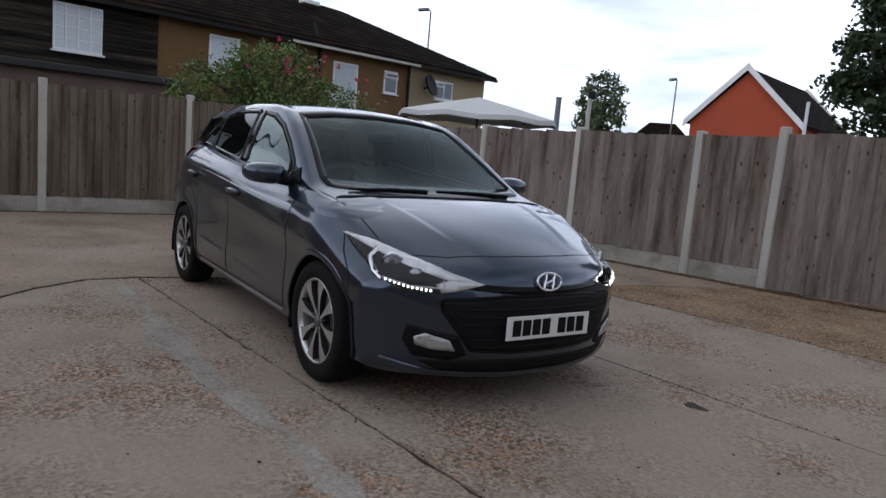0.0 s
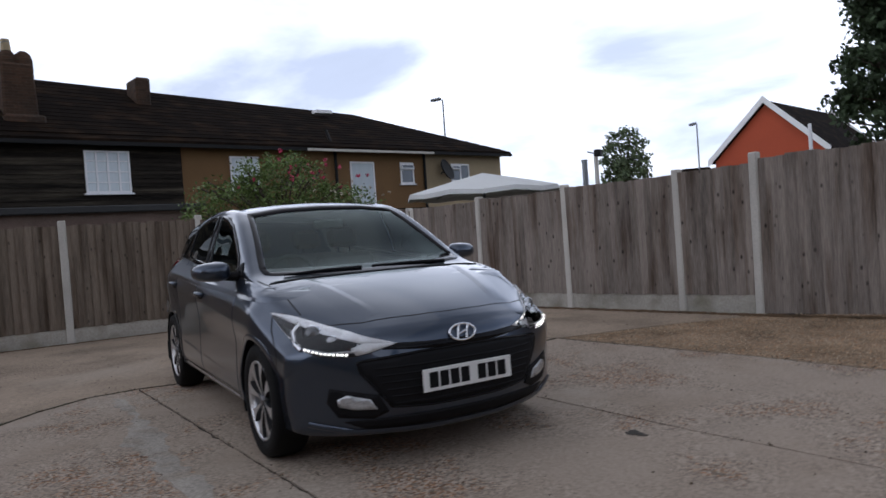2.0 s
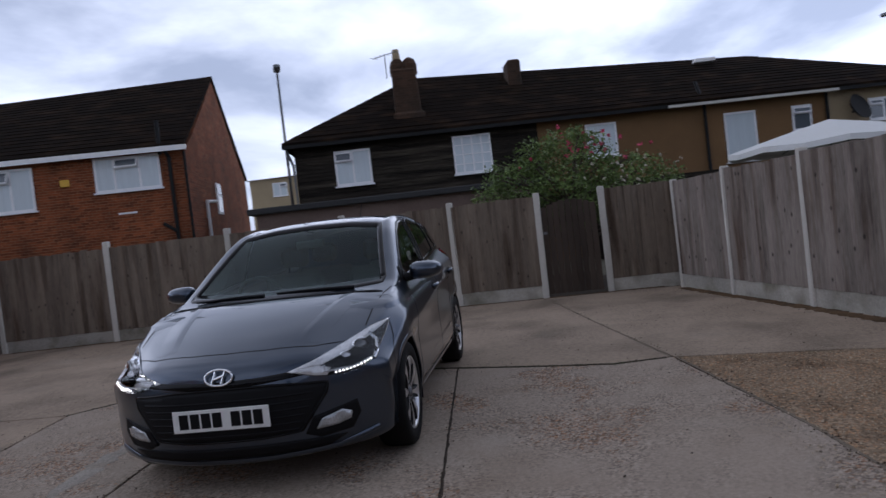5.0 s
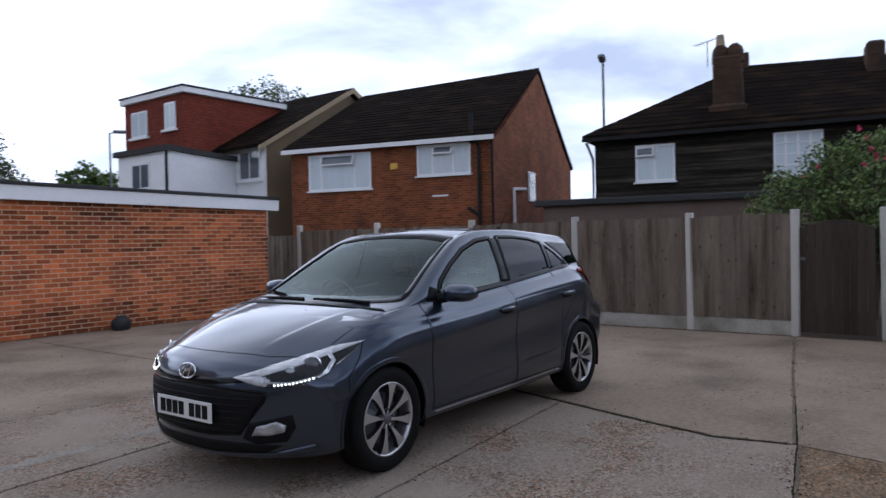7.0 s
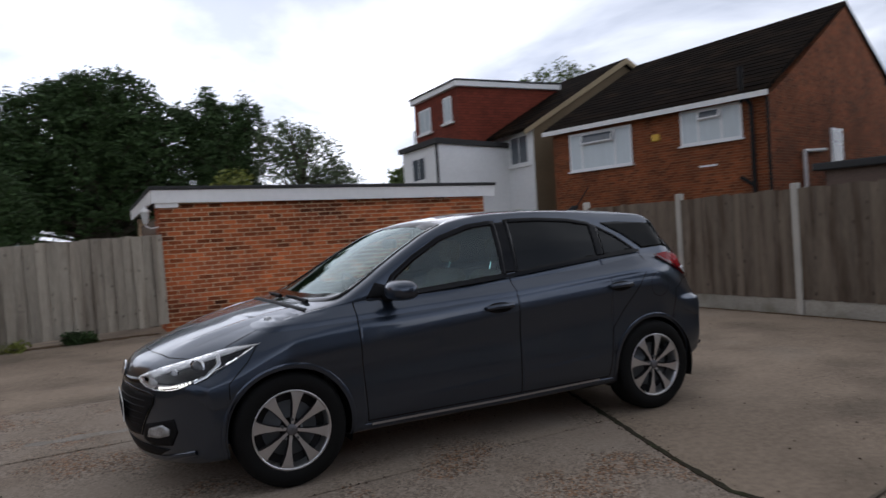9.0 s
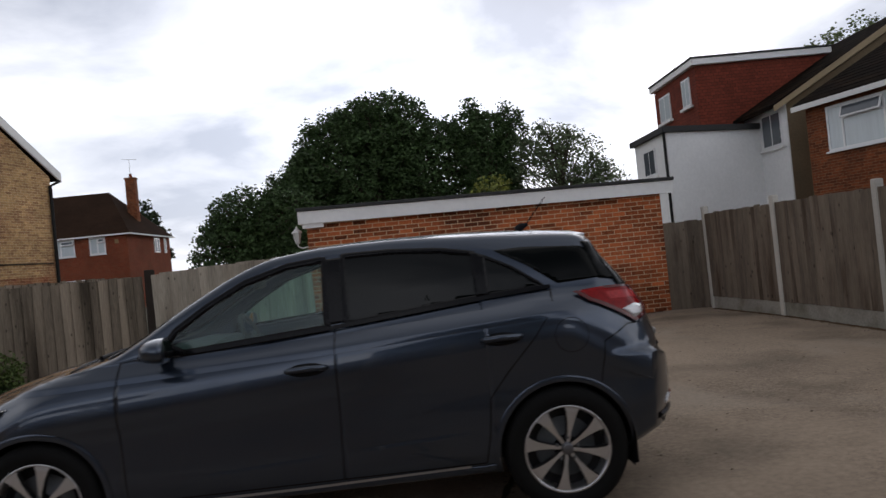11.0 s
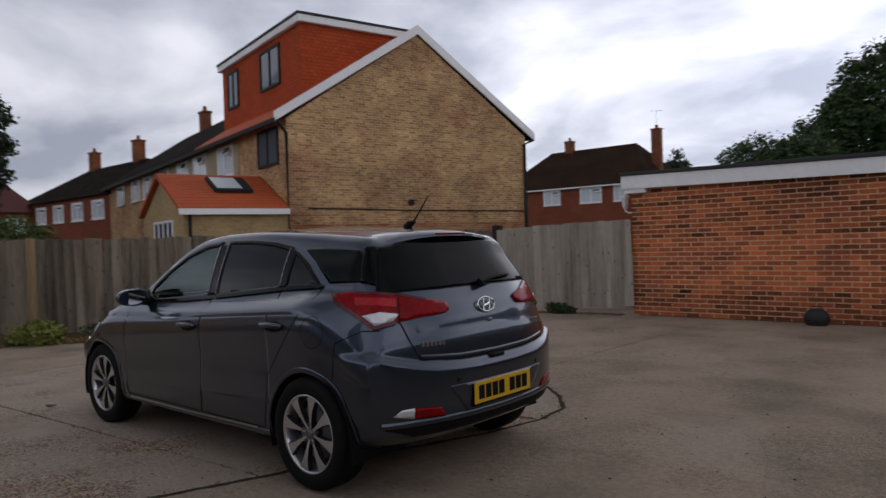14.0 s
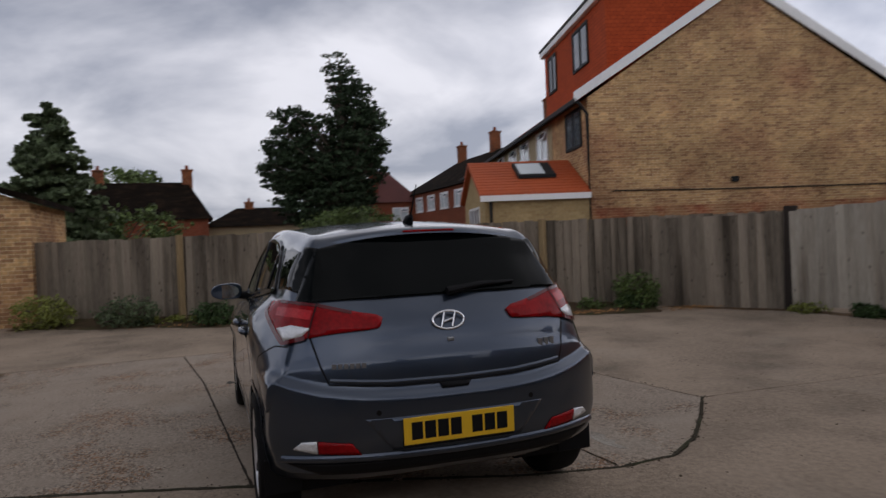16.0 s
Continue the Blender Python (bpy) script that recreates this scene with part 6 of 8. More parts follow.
def section(s):
    zb, w, zc, zl, yl, zr, yr, zm = (f(s) for f in (z_bottom, w_side, z_char, z_belt, y_belt, z_rail, y_rail, z_mid))
    zl = max(zl, zc + 0.02)
    zr = max(zr, zl + 0.004)
    zm = max(zm, zr + 0.003)
    mid_y, mid_z = (yl + yr) / 2 + 0.016, (zl + zr) / 2
    pts = [(0, zb), (0.6 * w, zb), (w - 0.06, zb + 0.02), (w - 0.018, zb + 0.09), (w - 0.006, zb + 0.2), (w - 0.012, 0.5 * (zb + 0.2) + 0.5 * zc), (w - 0.002, zc - 0.10),
           (w + 0.0015, zc - 0.052), (w - 0.005, zc), (w - 0.017, zc + 0.3 * (zl - zc)), (0.66 * (w - 0.034) + 0.34 * yl, 0.35 * zc + 0.65 * zl), (yl, zl), (mid_y, mid_z), (yr, zr), (0.82 * yr, zr + 0.42 * (zm - zr)), (0.5 * yr, zr + 0.8 * (zm - zr)), (0, zm)]
    return pts


def catmull(pts, m):
    out = []
    n = len(pts)
    for i in range(n - 1):
        p0, p1, p2, p3 = pts[max(i - 1, 0)], pts[i], pts[i + 1], pts[min(i + 2, n - 1)]
        if i == 0:
            p0 = (-p2[0], p2[1])
        if i == n - 2:
            p3 = (-p1[0], p1[1])
        for j in range(m):
            t = j / m
            out.append(tuple(0.5 * (2 * b + (c - a) * t + (2 * a - 5 * b + 4 * c - d) * t * t + (3 * b - a - 3 * c + d) * t**3) for a, b, c, d in zip(p0, p1, p2, p3)))
    out.append(pts[-1])
    return out


DOOR_F, DOOR_B, DOOR_R = 0.87, -0.19, -0.93
stations = sorted(set([round(-1.915 + 0.012 * i, 4) for i in range(28)] + [round(-1.58 + 0.0225 * i, 4) for i in range(1, 160) if -1.58 + 0.0225 * i < 1.95] + [1.95, 1.975, 2.0] + [DOOR_F, DOOR_B, DOOR_R]))
rows_ = []
for s in stations:
    rows_.append([(s + bow(s, y), y, z) for y, z in catmull(section(s), 8)])
NV = len(rows_[0])


shell_v, shell_f = [], []
index = {}
for i, r in enumerate(rows_):
    for j, (x, y, z) in enumerate(r):
        for sgn in (1, -1):
            if j in (0, NV - 1) and sgn < 0:
                index[i, j, -1] = index[i, j, 1]
                continue
            index[i, j, sgn] = len(shell_v)
            shell_v.append(Vector((x, sgn * abs(y), z)))
for i in range(len(rows_) - 1):
    for j in range(NV - 1):
        for sgn in (1, -1):
            q = [index[i, j, sgn], index[i + 1, j, sgn], index[i + 1, j + 1, sgn], index[i, j + 1, sgn]]
            q = list(dict.fromkeys(q))
            if len(q) > 2:
                shell_f.append(q[::-1] if sgn > 0 else q)


def close_end(i, s0, dx, n=14):
    """Fill an end of the shell by upright columns from its lower to its upper edge, bulging by dx."""
    half = (NV - 1) // 2
    grid = {}
    for sgn in (1, -1):
        for k in range(half + 1):
            lo, hi = rows_[i][k], rows_[i][NV - 1 - k]
            for t in range(n + 1):
                f = t / n
                if t == 0 or k == half:
                    grid[sgn, k, t] = index[i, k, sgn]
                elif t == n:
                    grid[sgn, k, t] = index[i, NV - 1 - k, sgn]
                elif k == 0 and sgn < 0:
                    grid[sgn, k, t] = grid[1, k, t]
                else:
                    y, z = lo[1] + (hi[1] - lo[1]) * f, lo[2] + (hi[2] - lo[2]) * f
                    g = (math.sin(math.pi * f) * math.sin(math.pi / 2 * min(1, (1 - k / half) * 2.2))) ** 0.55
                    grid[sgn, k, t] = len(shell_v)
                    shell_v.append(Vector((s0 + bow(s0, y) + dx * g * (1 - 0.7 * (abs(y) / 0.86) ** 3), sgn * abs(y), z)))
    for sgn in (1, -1):
        for k in range(half):
            for t in range(n):
                q = list(dict.fromkeys((grid[sgn, k, t], grid[sgn, k + 1, t], grid[sgn, k + 1, t + 1], grid[sgn, k, t + 1])))
                if len(q) > 2:
                    shell_f.append(q if (sgn > 0) == (dx > 0) else q[::-1])


close_end(len(rows_) - 1, 2.0, 0.075)
close_end(0, -1.915, -0.035, 44)


def ease(t):
    t = min(max(t, 0.0), 1.0)
    return t * t * (3 - 2 * t)


# the rear bumper stands out below a shelf that climbs towards the corners
for v in shell_v:
    if v.x < -1.5:
        shelf = 0.692 + 0.085 * min(1.0, abs(v.y) / 0.76) ** 3
        amount = 0.034 * ease((shelf - v.z) / 0.045) * ease((-1.5 - v.x) / 0.22) * (1 - 0.75 * ease((0.5 - v.z) / 0.2))
        away = Vector((v.x + 1.1, v.y * 0.45, 0)).normalized()
        v += away * amount
SHELL = BVHTree.FromPolygons(shell_v, shell_f, epsilon=0.0)


def onto(p, d, off):
    """The place on the bodywork reached from outside along -d, through p, and lifted by off."""
    d = Vector(d).normalized()
    h, n, _, _ = SHELL.ray_cast(Vector(p) + d * 5.0, -d, 10.0)
    if h is None:
        h, n, _, _ = SHELL.find_nearest(Vector(p))
    if n.dot(d) < 0:
        n = -n
    if abs(off) > 0.003:
        # blend the facets round the place, so that lifted edges run smoothly
        u, v = plane_axes(d)
        acc = n.copy()
        for a, b in ((0.016, 0), (-0.016, 0), (0, 0.016), (0, -0.016)):
            h2, n2, _, _ = SHELL.ray_cast(h + u * a + v * b + d * 0.5, -d, 1.0)
            if h2 is not None and (h2 - h).length < 0.06:
                acc += n2 if n2.dot(d) > 0 else -n2
        n = acc.normalized()
    return h + n * off


def inside(p, poly):
    c = False
    for (x0, y0), (x1, y1) in zip(poly, poly[1:] + poly[:1]):
        if (y0 > p[1]) != (y1 > p[1]) and p[0] < (x1 - x0) * (p[1] - y0) / (y1 - y0) + x0:
            c = not c
    return c


def plane_axes(d):
    d = Vector(d).normalized()
    u = Vector((0, 0, 1)).cross(d)
    u = u.normalized() if u.length > 0.1 else Vector((0, 1, 0))
    return u, d.cross(u)


def densify(poly, step=0.03, smooth=0):
    q = [Vector(p) for p in poly]
    for _ in range(smooth):
        q = [x for a, b in zip(q, q[1:] + q[:1]) for x in (a * 0.78 + b * 0.22, a * 0.22 + b * 0.78)]
    out = []
    for a, b in zip(q, q[1:] + q[:1]):
        k = max(1, int((b - a).length / step))
        out += [a.lerp(b, i / k) for i in range(k)]
    return out


def patch(poly, d, off=0.003, thick=0.004, step=0.03, smooth=1):
    off, step, thick = off + 0.0025, min(step, 0.02), thick + 0.002
    u, v = plane_axes(d)
    edge = densify(poly, step, smooth)
    e2 = [(p.dot(u), p.dot(v)) for p in edge]
    # keep a depth for each sample: the outline's own mean
    pts = [Vector(p) for p in e2]
    x0, x1 = min(p[0] for p in e2), max(p[0] for p in e2)
    y0, y1 = min(p[1] for p in e2), max(p[1] for p in e2)
    nx, ny = int((x1 - x0) / step), int((y1 - y0) / step)
    for i in range(1, nx + 1):
        for j in range(1, ny + 1):
            p = (x0 + i * step - step * 0.5 * (j % 2), y0 + j * step)
            if inside(p, e2) and min((Vector(p) - Vector(q)).length for q in e2) > step * 0.45:
                pts.append(Vector(p))
    n = len(e2)
    vs, _, fs, *_ = delaunay_2d_cdt(pts, [(i, (i + 1) % n) for i in range(n)], [], 1, 1e-5)
    bm = bmesh.new()
    top, low = [], []
    dn = Vector(d).normalized()
    for p in vs:
        q = u * p[0] + v * p[1]
        h = onto(q, d, off)
        top.append(bm.verts.new(h))
        low.append(bm.verts.new(onto(q, d, off - thick)))
    used = {}
    for f in fs:
        bm.faces.new([top[i] for i in f]), bm.faces.new([low[i] for i in reversed(f)])
        for a, b in zip(f, f[1:] + f[:1]):
            used[(a, b)] = True
    for a, b in used:
        if (b, a) not in used:
            bm.faces.new((top[a], low[a], low[b], top[b]))
    bmesh.ops.delete(bm, geom=[w for w in bm.verts if not w.link_faces], context="VERTS")
    bmesh.ops.recalc_face_normals(bm, faces=bm.faces)
    for f in bm.faces:
        f.smooth = True
    return bm


def ribbon(line, d, width, off=0.0015, closed=False, step=0.018, height=0.0):
    """A narrow strip along a line on the bodywork."""
    q = [Vector(p) for p in line]
    pts = []
    for a, b in zip(q, q[1:] + (q[:1] if closed else [])):
        k = max(1, int((b - a).length / step))
        pts += [a.lerp(b, i / k) for i in range(k)]
    if not closed:
        pts.append(q[-1])
    dn = Vector(d).normalized()
    bm, n, pr = bmesh.new(), len(pts), []
    for i, p in enumerate(pts):
        t = (pts[(i + 1) % n] if closed or i < n - 1 else p) - (pts[i - 1] if closed or i > 0 else p)
        s = t.normalized().cross(dn).normalized() * width / 2
        pr.append([bm.verts.new(onto(p + k * s, d, off + (height if abs(k) < 0.6 else 0))) for k in ((-1, -0.5, 0.5, 1) if height else (-1, 1))])
    for a, b in zip(pr, pr[1:] + (pr[:1] if closed else [])):
        for k in range(len(a) - 1):
            bm.faces.new((a[k], a[k + 1], b[k + 1], b[k]))
    for f in bm.faces:
        f.smooth = True
    return bm


def fold(line, d, rise, height, step=0.03, ends=(1, 1), axis=(0, 0, 1)):
    """A soft pressed fold: the skin leans out over the rise and turns back sharply at the line."""
    q = [Vector(p) for p in line]
    pts = []
    for a, b in zip(q, q[1:]):
        k = max(1, int((b - a).length / step))
        pts += [a.lerp(b, i / k) for i in range(k)]
    pts.append(q[-1])
    bm, n = bmesh.new(), len(pts)
    rows = []
    for i, p in enumerate(pts):
        fade = min(1.0, 5.0 * i / n if ends[0] else 1.0, 5.0 * (n - 1 - i) / n if ends[1] else 1.0)
        rows.append([bm.verts.new(onto(p + Vector(axis) * (u * rise), d, 0.0008 + o * height * fade)) for u, o in ((1, 0), (0.66, 0.3), (0.33, 0.66), (0.06, 1), (0, 1), (-0.12, 0.7), (-0.35, 0))])
    for a, b in zip(rows, rows[1:]):
        for k in range(6):
            bm.faces.new((a[k], a[k + 1], b[k + 1], b[k]))
    bmesh.ops.recalc_face_normals(bm, faces=bm.faces)
    out_ = sum((f.normal.dot(Vector(d)) for f in bm.faces))
    if out_ < 0:
        bmesh.ops.reverse_faces(bm, faces=bm.faces)
    for f in bm.faces:
        f.smooth = True
    return bm


def band(poly, d, grow, shrink, off=0.004, step=0.02, smooth=0):
    """A frame round an outline."""
    e = densify(poly, step, smooth)
    off += 0.002
    u, v = plane_axes(d)
    n = len(e)
    area = sum(e[i].dot(u) * e[(i + 1) % n].dot(v) - e[(i + 1) % n].dot(u) * e[i].dot(v) for i in range(n))
    bm, pr = bmesh.new(), []
    for i, p in enumerate(e):
        t = (e[(i + 1) % n] - e[i - 1])
        o = (u * t.dot(v) - v * t.dot(u)).normalized() * (1 if area > 0 else -1)
        pr.append([bm.verts.new(onto(p + o * k, d, f)) for k, f in ((grow, 0.0008), (grow - 0.004, off), (-shrink, off), (-shrink - 0.002, -0.006))])
    for a, b in zip(pr, pr[1:] + pr[:1]):
        for k in range(3):
            bm.faces.new((a[k], a[k + 1], b[k + 1], b[k]))
    bmesh.ops.recalc_face_normals(bm, faces=bm.faces)
    for f in bm.faces:
        f.smooth = True
    return bm


SIDE_FRONT = [(0.645, 1.015), (0.56, 0.972), (-0.155, 1.022), (-0.155, 1.362), (0.03, 1.345), (0.25, 1.28), (0.45, 1.175), (0.60, 1.075)]
SIDE_REAR = [(-0.255, 1.03), (-0.93, 1.092), (-0.93, 1.315), (-0.75, 1.348), (-0.5, 1.366), (-0.255, 1.368)]
SIDE_QUARTER = [(-0.975, 1.098), (-1.27, 1.115), (-1.12, 1.225), (-0.975, 1.30)]
SIDE_PANEL = [(-1.04, 1.322), (-1.07, 1.303), (-1.19, 1.236), (-1.345, 1.122), (-1.655, 1.135), (-1.60, 1.24), (-1.50, 1.302), (-1.2, 1.325)]
SCREEN = [(-0.655, 0.985), (-0.655, 1.0), (-0.53, 1.355), (-0.3, 1.385), (0.0, 1.393), (0.3, 1.385), (0.53, 1.355), (0.655, 1.0), (0.655, 0.985), (0.35, 0.972), (0.0, 0.972), (-0.35, 0.972)]

car = thing("hatchback_car", "dark blue grey metallic five-door hatchback, clean and parked", "car")
ARCH = 0.342
WHEELS = [(1.285, 1), (1.285, -1), (-1.285, 1), (-1.285, -1)]
AXLE = 0.31
groups = {"body": [], "fl": [], "fr": [], "rl": [], "rr": [], "screen": [], "glass_l": [], "glass_r": []}
for q in shell_f:
    c = sum((shell_v[i] for i in q), Vector()) / len(q)
    if abs(c.y) > 0.45 and any((c.x - wx) ** 2 + (c.z - AXLE) ** 2 < ARCH**2 for wx, _ in WHEELS):
        continue
    if abs(c.y) > 0.45 and inside((c.x, c.z), SIDE_FRONT):
        groups["glass_l" if c.y > 0 else "glass_r"].append(q)
        continue
    if 0.05 < c.x < 1.2 and c.z > 0.95 and abs(c.y) < 0.70 and inside((c.y, c.z), SCREEN):
        groups["screen"].append(q)
        continue
    k = "body"
    if abs(c.y) > 0.6 and c.z > z_bottom(c.x) + 0.07 and DOOR_R < c.x < DOOR_F and c.z < z_belt(c.x) + 0.01:
        k = ("f" if c.x > DOOR_B else "r") + ("l" if c.y > 0 else "r")
    groups[k].append(q)
shell_obs = {}
for k, fs in groups.items():
    bm = bmesh.new()
    ids = sorted({i for q in fs for i in q})
    vm = {i: bm.verts.new(shell_v[i]) for i in ids}
    for q in fs:
        f = bm.faces.new([vm[i] for i in q])
        f.smooth = True
    for v in bm.verts:
        if v.is_boundary and abs(v.co.y) > 0.45:
            for wx, _ in WHEELS:
                r = math.hypot(v.co.x - wx, v.co.z - AXLE)
                if ARCH - 0.035 < r < ARCH + 0.04:
                    v.co.x, v.co.z = wx + (v.co.x - wx) * ARCH / r, AXLE + (v.co.z - AXLE) * ARCH / r
    if k in ("screen", "glass_l", "glass_r"):
        out_ = Vector((1, 0, 0.6)) if k == "screen" else Vector((0, 1 if k == "glass_l" else -1, 0))
        bm.normal_update()
        if sum(f.normal.dot(out_) for f in bm.faces) < 0:
            bmesh.ops.reverse_faces(bm, faces=bm.faces)
        ob = part("windscreen" if k == "screen" else "window", bm, M_GLASS if k == "screen" else M_DOORGLASS, car if k == "screen" else shell_obs["fl" if k == "glass_l" else "fr"], "clear raked windscreen" if k == "screen" else "clear door glass")
        ob.visible_shadow = False
        continue
    nm = {"body": "body", "fl": "front_door", "fr": "front_door", "rl": "rear_door", "rr": "rear_door"}[k]
    ob = part(nm, bm, M_PAINT, car)
    so = ob.modifiers.new("skin", "SOLIDIFY")
    so.thickness, so.offset = 0.006, -1
    shell_obs[k] = ob
BODY = shell_obs["body"]
P3 = lambda poly, s, y=0.7: [(x, s * y, z) for x, z in poly]
PF = lambda poly, x=2.0: [(x, y, z) for y, z in poly]

for s, kf, kr in ((1, "fl", "rl"), (-1, "fr", "rr")):
    d = (0, s, 0)
    fd, rd = shell_obs[kf], shell_obs[kr]
    part("window_frame", band(P3(SIDE_FRONT, s), d, 0.02, 0.014), M_GLOSSBLACK, fd)
    part("window", patch(P3(SIDE_REAR, s), d, 0.002, 0.004, smooth=0), M_TINT, rd, "dark tinted glass")
    part("window_frame", band(P3(SIDE_REAR, s), d, 0.018, 0.012, 0.008), M_GLOSSBLACK, rd)
    part("quarter_window", patch(P3(SIDE_QUARTER, s), d, 0.002, 0.004, smooth=0), M_TINT, rd, "dark tinted glass")
    part("window_frame", band(P3(SIDE_QUARTER, s), d, 0.01, 0.008, 0.008), M_GLOSSBLACK, rd)
    part("pillar_trim", patch(P3([(-0.915, 1.088), (-0.985, 1.096), (-0.985, 1.30), (-0.915, 1.325)], s), d, 0.008, 0.004, smooth=0), M_GLOSSBLACK, rd, "gloss black window divider")
    part("pillar_trim", patch(P3([(-0.15, 1.03), (-0.26, 1.04), (-0.26, 1.365), (-0.15, 1.36)], s), d, 0.0025, 0.003, smooth=0), M_GLOSSBLACK, BODY, "gloss black door pillar")
    part("pillar_trim", patch(P3(SIDE_PANEL, s), d, 0.0012, 0.003, smooth=0), M_REARGLASS, BODY, "gloss black rear pillar")
    part("waist_trim", ribbon(P3([(0.70, 0.965), (0.4, 0.978), (-0.2, 1.018), (-0.93, 1.083), (-1.3, 1.108)], s), d, 0.02, 0.0115), M_GLOSSBLACK, BODY)
    part("corner_trim", patch(P3([(0.79, 0.965), (0.60, 0.96), (0.66, 1.03), (0.72, 1.05)], s), d, 0.003, 0.003, smooth=0), M_TRIM, fd)
    part("pillar_trim", patch([(a, s * b, c) for a, b, c in ((-1.80, 0.66, 1.115), (-1.66, 0.56, 1.325), (-1.52, 0.59, 1.325), (-1.55, 0.64, 1.24), (-1.60, 0.70, 1.135))], (-0.75, 0.65 * s, 0.2), 0.0045, 0.003, smooth=0), M_REARGLASS, BODY, "gloss black rear pillar")
    # shut lines
    gaps = [[(DOOR_F, 0.955), (DOOR_F + 0.005, 0.8), (DOOR_F - 0.01, 0.5), (DOOR_F - 0.02, 0.285)], [(DOOR_B, 1.01), (DOOR_B, 0.6), (DOOR_B + 0.01, 0.285)],
            [(-1.30, 1.1), (-1.29, 1.02), (-1.17, 0.87), (-1.03, 0.72), (DOOR_R, 0.6), (DOOR_R + 0.02, 0.42), (DOOR_R + 0.05, 0.285)], [(DOOR_F - 0.02, 0.285), (0, 0.285), (DOOR_R + 0.05, 0.285)]]
    for line in gaps:
        part("shut_line", ribbon(P3(line, s, 0.85), d, 0.007, 0.001), M_TRIM, BODY)
    part("sill_strip", ribbon(P3([(0.83, 0.262), (0.0, 0.262), (-0.80, 0.275)], s, 0.85), d, 0.012, 0.003), M_SATIN, BODY, "thin bright sill strip")
    # folds pressed into the flank: a shoulder line over the handles, a short one low on the doors
    for xs_, cut in (((1.42, 0.875), (1, 0)), ((0.866, -0.187), (0, 0)), ((-0.193, -1.4), (0, 1))):
        line = [(x, 0.822 + 0.052 * (1.42 - x) / 1.3 + 0.024 * max(0.0, -x - 0.2)) for x in (xs_[0] + (xs_[1] - xs_[0]) * i / 6 for i in range(7))]
        part("shoulder_fold", fold(P3([(x, z + 0.032) for x, z in line], s, 0.85), d, 0.065, 0.009, ends=cut), M_PAINT, BODY)
    for xs_, w_f in (((0.6, -0.17), 0.05), ((-0.21, -0.86), 0.05)):
        line = [(x, 0.395 - 0.05 * x) for x in (xs_[0] + (xs_[1] - xs_[0]) * i / 6 for i in range(7))]
        part("sill_fold", fold(P3(line, s, 0.85), d, -w_f, 0.0025), M_PAINT, BODY)
    # handles
    for hx, hz, dob in ((-0.05, 0.835, fd), (-1.01, 0.885, rd)):
        cup = [(hx + 0.095 * math.cos(a), s * 0.85, hz + 0.032 * math.sin(a)) for a in (2 * math.pi * i / 16 for i in range(16))]
        part("handle_cup", patch(cup, d, 0.0015, 0.002, 0.02), M_TRIM, dob)
        hb_ = bmesh.new()
        base = onto((hx, s * 0.85, hz), d, 0)
        tube(hb_, [(hx - 0.1, base.y + s * 0.004, hz + 0.004), (hx - 0.08, base.y + s * 0.024, hz + 0.008), (hx, base.y + s * 0.03, hz + 0.01), (hx + 0.08, base.y + s * 0.024, hz + 0.006), (hx + 0.1, base.y + s * 0.004, hz + 0.002)], [0.012, 0.015, 0.016, 0.015, 0.012], 10)
        for f in hb_.faces:
            f.smooth = True
        part("door_handle", hb_, M_PAINT, dob)
    # mirror
    mb = bmesh.new()
    bmesh.ops.create_uvsphere(mb, u_segments=24, v_segments=16, radius=1)
    for v in mb.verts:
        x, y, z = v.co
        back = x < -0.2
        bx = lambda q: math.copysign(abs(q) ** 0.72, q)
        v.co = Vector((0.62 + (0.09 * x if not back else -0.028) + 0.02 * y * s * -1, s * 0.905 + 0.112 * bx(y), 1.005 + 0.06 * bx(z) * (1 - 0.16 * y * s)))
    for f in mb.faces:
        f.smooth = True
    mr = part("wing_mirror", mb, M_PAINT, car, "painted wing mirror")
    part("mirror_foot", tube(bmesh.new(), [(0.66, s * 0.74, 0.965), (0.64, s * 0.82, 0.972), (0.63, s * 0.9, 0.985)], [0.035, 0.028, 0.03], 10), M_TRIM, mr)
    gl_ = bmesh.new()
    bmesh.ops.create_circle(gl_, cap_ends=True, segments=24, radius=1)
    for v in gl_.verts:
        v.co = Vector((0.588, s * (0.908 + 0.092 * v.co.x * s), 1.005 + 0.05 * v.co.y))
    part("mirror_glass", gl_, M_CHROME, mr)
    part("indicator", tube(bmesh.new(), [(0.695, s * 0.86, 1.0), (0.69, s * 0.92, 1.005), (0.662, s * 0.985, 1.012)], [0.004, 0.009, 0.005], 8), M_CLEARLENS, mr, "clear indicator lens")
    # fuel flap on the left flank
    if s > 0:
        ring = [(-1.36 + 0.085 * math.cos(a), s * 0.85, 0.87 + 0.085 * math.sin(a)) for a in (2 * math.pi * i / 24 for i in range(24))]
        part("fuel_flap", ribbon(ring, d, 0.003, 0.001, True), M_TRIM, BODY)
    # wheel arch lips and liners
    for wx in (1.285, -1.285):
        arc = [(wx + (ARCH + 0.008) * math.cos(a), s * 0.86, AXLE + (ARCH + 0.008) * math.sin(a)) for a in (math.radians(-14 + 208 * i / 40) for i in range(41))]
        part("arch_lip", ribbon(arc, d, 0.03, 0.003, height=0.003), M_PAINT, BODY)
        lb = bmesh.new()
        prof = [[lb.verts.new((wx + (ARCH + 0.004) * math.cos(a), s * yy, AXLE + (ARCH + 0.004) * math.sin(a))) for a in (math.radians(-20 + 220 * i / 36) for i in range(37))] for yy in (0.845, 0.42)]
